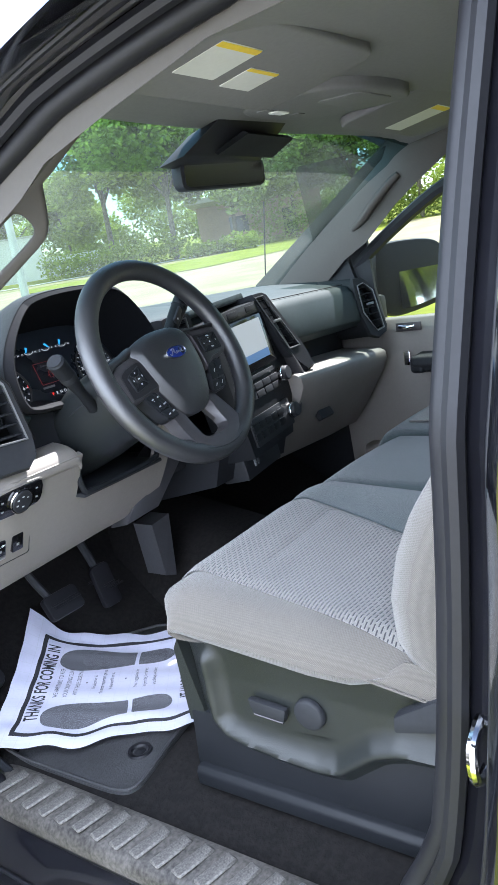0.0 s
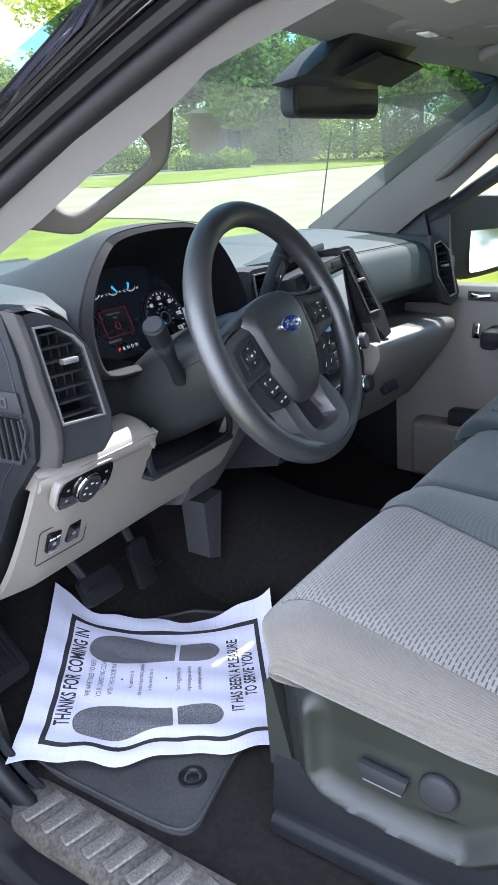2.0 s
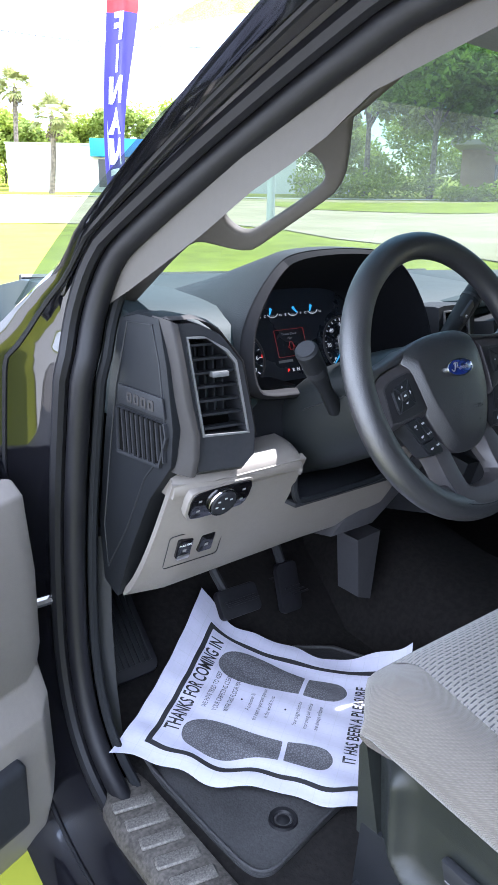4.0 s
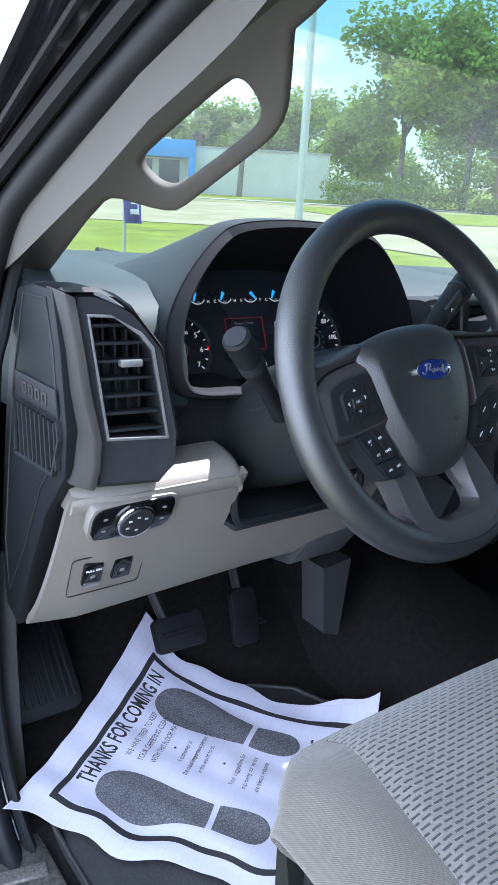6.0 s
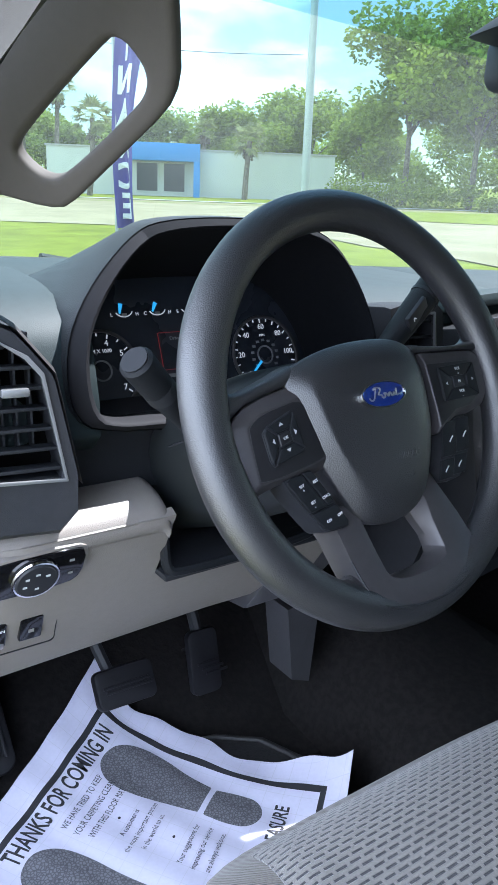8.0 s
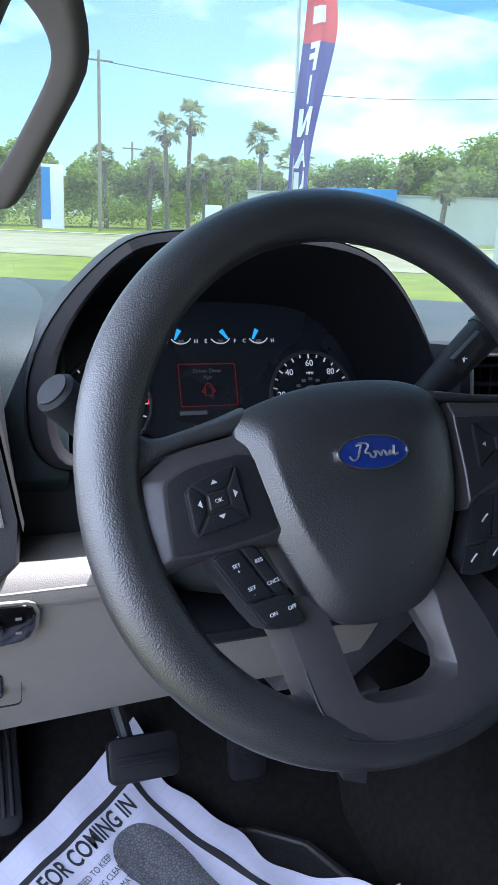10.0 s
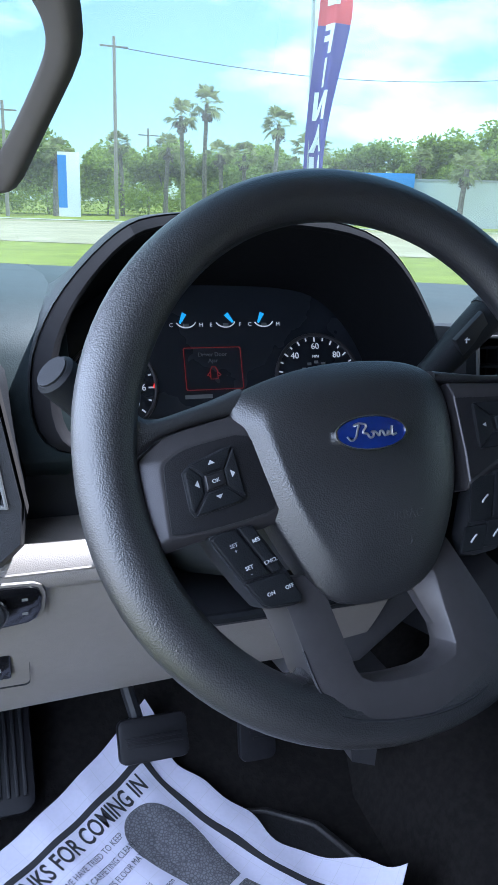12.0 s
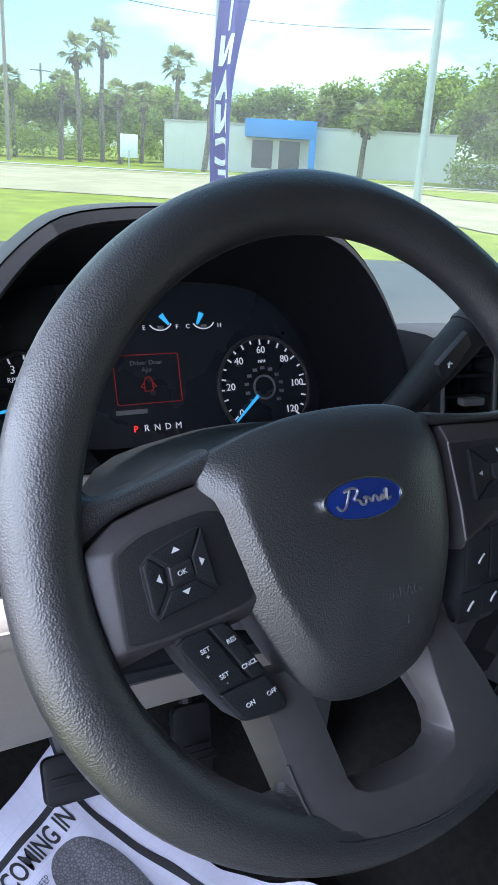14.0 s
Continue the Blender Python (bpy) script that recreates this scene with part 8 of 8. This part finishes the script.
def building():
    # long white store with a blue fascia; its front faces the road
    b0, b1 = out(20.6, 66), out(40.6, 66)
    ax = (b1 - b0)
    ax.z = 0
    ln = ax.length
    m = axes(b0 + Vector((0, 0, -0.4)), ax, (0, 0, 1))          # local x along the front, y up, z towards us or away
    if (m.to_3x3() @ Vector((0, 0, 1))).dot(Vector((EYE_X, EYE_Y, 0)) - b0) < 0:
        m = m @ Matrix.Diagonal((1, 1, -1, 1))
    b = thing("store_building", b0, "long low white store with a blue fascia over dark windows", "building")
    H = 3.9
    part("wall", prism([(0, 0), (ln, 0), (ln, H), (0, H)], -8, 0, 0, m), M_WALL, b)
    part("roof", prism([(-0.1, H), (ln + 0.1, H), (ln + 0.1, H + 0.15), (-0.1, H + 0.15)], -8.1, 0.08, 0, m), M_CONC, b)
    f0, f1 = ln * 0.285, ln * 0.525
    part("fascia", prism([(f0, 3.05), (f1, 3.05), (f1, 4.35), (f0, 4.35)], -0.1, 1.6, 0.02, m), M_FASCIA, b, "bright blue fascia")
    part("fascia_post", prism([(f1 - 0.5, 0), (f1, 0), (f1, 3.05), (f1 - 0.5, 3.05)], 0.9, 1.6, 0.02, m), M_FASCIA, b, "bright blue corner post")
    for k in range(2):
        x0 = f0 + 0.5 + (f1 - f0 - 1.2) * (0.5 * k)
        wdt = (f1 - f0 - 1.6) * 0.42
        w = part("window", prism([(x0, 0.8), (x0 + wdt, 0.8), (x0 + wdt, 2.9), (x0, 2.9)], 0.02, 0.06, 0, m), M_DARKWIN, b, "dark shop window")
        part("window_frame", hollow([(x0 - 0.08, 0.72), (x0 + wdt + 0.08, 0.72), (x0 + wdt + 0.08, 2.98), (x0 - 0.08, 2.98)], [(x0, 0.8), (x0 + wdt, 0.8), (x0 + wdt, 2.9), (x0, 2.9)], 0.0, 0.10, 0, m), M_WALL, w)
    # low white wall to its right
    w0, w1 = out(40.9, 68), out(44.5, 68)
    solo("low_wall", loft([[tuple(w0), tuple(w1), tuple(w1 + Vector((0, 0.3, 0))), tuple(w0 + Vector((0, 0.3, 0)))], [tuple(p + Vector((0, 0, 1.6))) for p in (w0, w1, w1 + Vector((0, 0.3, 0)), w0 + Vector((0, 0.3, 0)))]]), M_WALL, "low white boundary wall beside the store", "wall")


building()


def poles():
    p = out(38.5, 24)
    t = thing("light_pole", p, "tall pale galvanised light pole beside the road", "light pole")
    part("shaft", tube([p + Vector((0, 0, -0.2)), p + Vector((0, 0, 9.5))], [0.13, 0.10], 12), M_POLE, t)
    part("foot", lathe([(0.28, -0.1), (0.28, 0.12), (0.15, 0.2), (0.12, 0.25)], 16, Matrix.Translation(p)), M_CONC, t)
    for az, d, h in ((10.2, 66, 13.5), (2.8, 70, 9.0), (12.4, 90, 9.0)):
        p = out(az, d)
        t = thing("utility_pole", p, "weathered wooden utility pole with a crossarm", "utility pole", "utility poles")
        part("shaft", tube([p + Vector((0, 0, -0.2)), p + Vector((0, 0, h))], [0.17, 0.12], 8), M_WOOD, t)
        part("crossarm", box(tuple(p + Vector((0, 0, h - 0.7))), (2.2, 0.12, 0.12)), M_WOOD, t)
    a, b = out(10.2, 66, 12.8), out(38, 78, 12.5)
    t = solo("overhead_cable", tube([a.lerp(b, k / 12) - Vector((0, 0, 1.1 * math.sin(math.pi * k / 12))) for k in range(13)], 0.03, 5), M_BLACK, "thin sagging overhead cable", "cable")
    p = out(7.0, 58)
    s = thing("pylon_sign", p, "blue and white upright roadside sign", "sign")
    q = axes(p, (math.cos(radians(7)), -math.sin(radians(7)), 0), (0, 0, 1))
    part("panel", prism([(-0.75, 0.3), (0.75, 0.3), (0.75, 4.6), (-0.75, 4.6)], -0.15, 0.15, 0.02, q), M_FLAGW, s)
    part("blue_face", prism([(-0.75, 0.9), (-0.15, 0.9), (-0.15, 4.4), (-0.75, 4.4)], 0.152, 0.16, 0, q), M_FASCIA, s)
    p = out(18.2, 60)
    s = thing("small_sign", p, "small white sign board on posts", "sign")
    part("board", box(tuple(p + Vector((0, 0, 1.5))), (1.3, 0.06, 1.6), 0.02), M_FLAGW, s)
    part("post", tube([p, p + Vector((0, 0, 1.2))], 0.05, 6), M_POLE, s)


poles()


def feather_flag():
    base = Vector((1.64, 4.99, ground_z(1.64, 4.99)))
    t = thing("feather_flag", base, "tall feather flag, red and navy with white letters", "flag")
    part("mast", tube(smoothed([base, base + Vector((0, 0, 2.4)), base + Vector((-0.02, 0, 3.2)), base + Vector((0.06, -0.02, 3.8)), base + Vector((0.16, -0.05, 3.95))], 2), 0.014, 8), M_POLE, t)
    q = axes(base, (math.cos(radians(50)), -math.sin(radians(50)), 0), (0, 0, 1))
    def cloth(u, z, o=0.0):
        """u from the mast outwards; the cloth hangs in soft folds."""
        wd = 0.19 * (0.75 + 0.25 * min(1.0, (z - 1.1) / 0.5) if z < 2.75 else max(0.2, 1 - (z - 2.75) / 1.3))
        x = 0.02 + wd * u * (1 - 0.12 * math.sin(1.7 * z))
        x += 0.035 * math.sin(2.3 * z + 0.6)
        rip = 0.085 * math.sin(2.6 * z + 2.4 * u + 0.8) * u + 0.03 * math.sin(7 * u + z)
        return q @ Vector((x, z, rip + o))
    part("navy_field", grid(lambda u, v: cloth(u, 1.15 + 1.53 * v), 12, 40, 0.004), M_FLAGB, t, "navy cloth field")
    part("red_field", grid(lambda u, v: cloth(u, 2.68 + 1.2 * v), 12, 24, 0.004), M_FLAGR, t, "red cloth field")
    for i, c in enumerate("ECNANIF"):
        z = 1.30 + 0.213 * i
        for o in (0.008, -0.012):
            b = lettering(c, 0.25, Matrix(), 0.0, True, 0.008)
            bmesh.ops.triangulate(b, faces=b.faces[:])
            bmesh.ops.subdivide_edges(b, edges=b.edges[:], cuts=2)
            for vert in b.verts:
                vert.co = cloth(0.5 + vert.co.x / 0.26, vert.co.y + z, o)
            part("letter", b, M_FLAGW, t, smooth=0)
    for k in range(4):
        for o in (0.008, -0.012):
            z = 2.80 + 0.18 * k
            part("star_bar", grid(lambda u, v: cloth(0.25 + 0.5 * u, z + 0.11 * v, o), 4, 2), M_FLAGW, t, smooth=0)


feather_flag()


def brick_house():
    b0, b1 = out(52.0, 76), out(61.0, 76)
    ax = b1 - b0
    ax.z = 0
    m = axes(b0 + Vector((0, 0, -0.4)), ax, (0, 0, 1))
    b = thing("brick_house", b0, "low tan brick building half hidden behind roadside shrubs", "building")
    ln = ax.length
    part("wall", prism([(0, 0), (ln, 0), (ln, 4.2), (0, 4.2)], -0.1, 7, 0, m) if (m.to_3x3() @ Vector((0, 0, 1))).dot(b0) > 0 else prism([(0, 0), (ln, 0), (ln, 4.2), (0, 4.2)], -7, 0.1, 0, m), M_BRICK, b)
    part("roof", prism([(-0.4, 4.2), (ln + 0.4, 4.2), (ln + 0.4, 4.6), (-0.4, 4.6)], -7.4, 7.4, 0, m), M_CONC, b)
    for x, y0, y1, wd in ((ln * 0.68, 0.4, 2.9, 1.3), (ln * 0.25, 1.4, 2.9, 1.8)):
        part("door" if y0 < 1 else "window", prism([(x, y0), (x + wd, y0), (x + wd, y1), (x, y1)], -0.16, 0.16, 0, m), M_DARKWIN, b, "dark opening in the wall")


brick_house()

# woods and single trees across the road
for az, d, h, s, m in ((45.5, 62, 13.5, 6.0, 1), (50.0, 58, 12.5, 6.0, 1), (54.5, 60, 10, 5.5, 2), (59, 64, 9, 5, 1), (63.5, 62, 10, 5.5, 1), (68, 60, 10.5, 5.5, 1), (73, 64, 9.5, 5, 1), (78, 66, 9, 5, 1),
                       (85, 70, 9, 5, 1), (42.5, 72, 7.5, 4, 1), (36.5, 84, 9, 5, 1), (33, 88, 8, 4.5, 1), (39, 86, 9.5, 5, 1), (28.5, 90, 7.5, 4, 2), (25.8, 92, 7, 4, 1),
                       (20.5, 88, 6.5, 4, 1), (17.5, 86, 6, 4, 2), (13.5, 84, 6.5, 4, 1), (9.5, 86, 6.2, 4, 1), (5.5, 84, 6.8, 4.5, 1), (1.5, 82, 7, 4.5, 1), (-3, 80, 8, 5, 1), (-8, 84, 8, 5, 1), (23, 86, 5.5, 3.5, 2), (113, 36, 8, 4, 1), (118, 38, 9, 4.5, 1), (124, 36, 7, 4.5, 1), (130, 30, 7.5, 4, 1), (139, 36, 9, 4.5, 1), (166, 40, 9, 4.5, 1), (174, 34, 8, 4.5, 1), (181, 38, 9.5, 5, 1), (189, 36, 8.5, 4.5, 1)):
    tree(az, d, h, s, int(az * 10 + 500), M_LEAF1 if m == 1 else M_LEAF2)


def hedge(name, az0, az1, d, h, seed, m, label):
    rnd = random.Random(seed)
    pts = []
    n = int((az1 - az0) * 1.6)
    for k in range(n):
        c = out(az0 + (az1 - az0) * k / n, d + rnd.uniform(-1, 1), h * rnd.uniform(0.35, 0.6))
        pts.append((c, h * rnd.uniform(0.5, 0.75)))
    t = thing(name, out((az0 + az1) / 2, d), label, "hedge", kind="stuff")
    cloud_part("leaves", pts, 0.13, 300, seed, m, t)


def far_woods(az0, az1, d, h, seed, m):
    """A distant belt of trees, too far to tell apart."""
    rnd = random.Random(seed)
    pts = [(out(az0 + (az1 - az0) * k / 90, d + rnd.uniform(-4, 4), h * rnd.uniform(0.15, 0.8)), h * rnd.uniform(0.18, 0.30)) for k in range(90)]
    t = thing("far_woods", out((az0 + az1) / 2, d), "distant belt of green woods", "woods", kind="stuff")
    cloud_part("leaves", pts, 0.27, 300, seed, m, t)


far_woods(-14, 32, 108, 7.0, 21, M_LEAF1)
far_woods(30, 62, 100, 9.5, 22, M_LEAF1)
far_woods(60, 100, 92, 8.5, 23, M_LEAF1)
hedge("hedge_row", -12, 20.5, 80, 3.4, 5, M_LEAF1, "dense green scrub along the far roadside")
hedge("hedge_row", 41, 51, 57, 1.8, 6, M_LEAF1, "low dark hedge behind the far verge")
hedge("hedge_row", 51, 56.5, 53, 1.1, 7, M_LEAF1, "low clipped dark hedge behind the far verge")
hedge("hedge_row", 56.8, 60.6, 60, 3.4, 8, M_LEAF2, "bright rounded shrubs by the road")
hedge("hedge_row", 108, 140, 44, 3.2, 11, M_LEAF1, "dark green shrubs along the side road")
hedge("hedge_row", 62, 90, 60, 2.6, 9, M_LEAF1, "green shrubs by the far roadside")


def bonnet():
    b = thing("bonnet", (0, 1.6, 1.2), "glossy black pickup bonnet beyond the windscreen", "car bonnet")
    def fn(u, v):
        x = -0.82 + 1.64 * u
        y = 0.93 + 1.05 * v - 0.18 * abs(2 * u - 1) ** 2
        z = 1.362 - 0.06 * v - 0.25 * max(0, v - 0.9) / 0.1 - 0.05 * abs(2 * u - 1) ** 4
        return leaned(x, y, z)
    part("panel", grid(fn, 20, 16, 0.02), M_PAINT, b)
    part("cowl", lean(box((0, 0.93, 1.372), (1.45, 0.12, 0.03), 0.01)), M_BLACK, b)
    for x in (-0.45, 0.25):
        w = thing("wiper", leaned(x, 0.91, 1.385), "black wiper blade at the foot of the windscreen", "wiper", "wipers")
        part("blade", tube([leaned(x - 0.28, 0.86, 1.418), leaned(x + 0.28, 0.90, 1.415)], 0.008, 6), M_BLACK, w)
        part("arm", tube([leaned(x + 0.25, 0.94, 1.39), leaned(x, 0.89, 1.424)], 0.007, 6), M_BLACK, w)
    a = thing("antenna", leaned(0.86, 0.70, 1.30), "thin black whip antenna on the wing", "antenna")
    part("rod", tube([leaned(0.86, 0.70, 1.30), leaned(0.875, 0.64, 1.72)], 0.0025, 6), M_BLACK, a)
    part("foot", lathe([(0.02, 0), (0.016, 0.03), (0.006, 0.06), (0.004, 0.07)], 12, Matrix.Translation(leaned(0.86, 0.70, 1.29))), M_BLACK, a)
    for s in (-1, 1):
        w = loft([[leaned(s * x, y, z) for x, z in ((0.80, 1.28), (0.92, 1.27), (0.985, 1.20), (0.99, 0.8), (0.80, 0.75))] for y in (0.45, 1.0, 1.9)])
        f = solo("wing", bevelled(w, 0.01, 2), M_PAINT, "glossy black front wing of the pickup", "car wing")


bonnet()
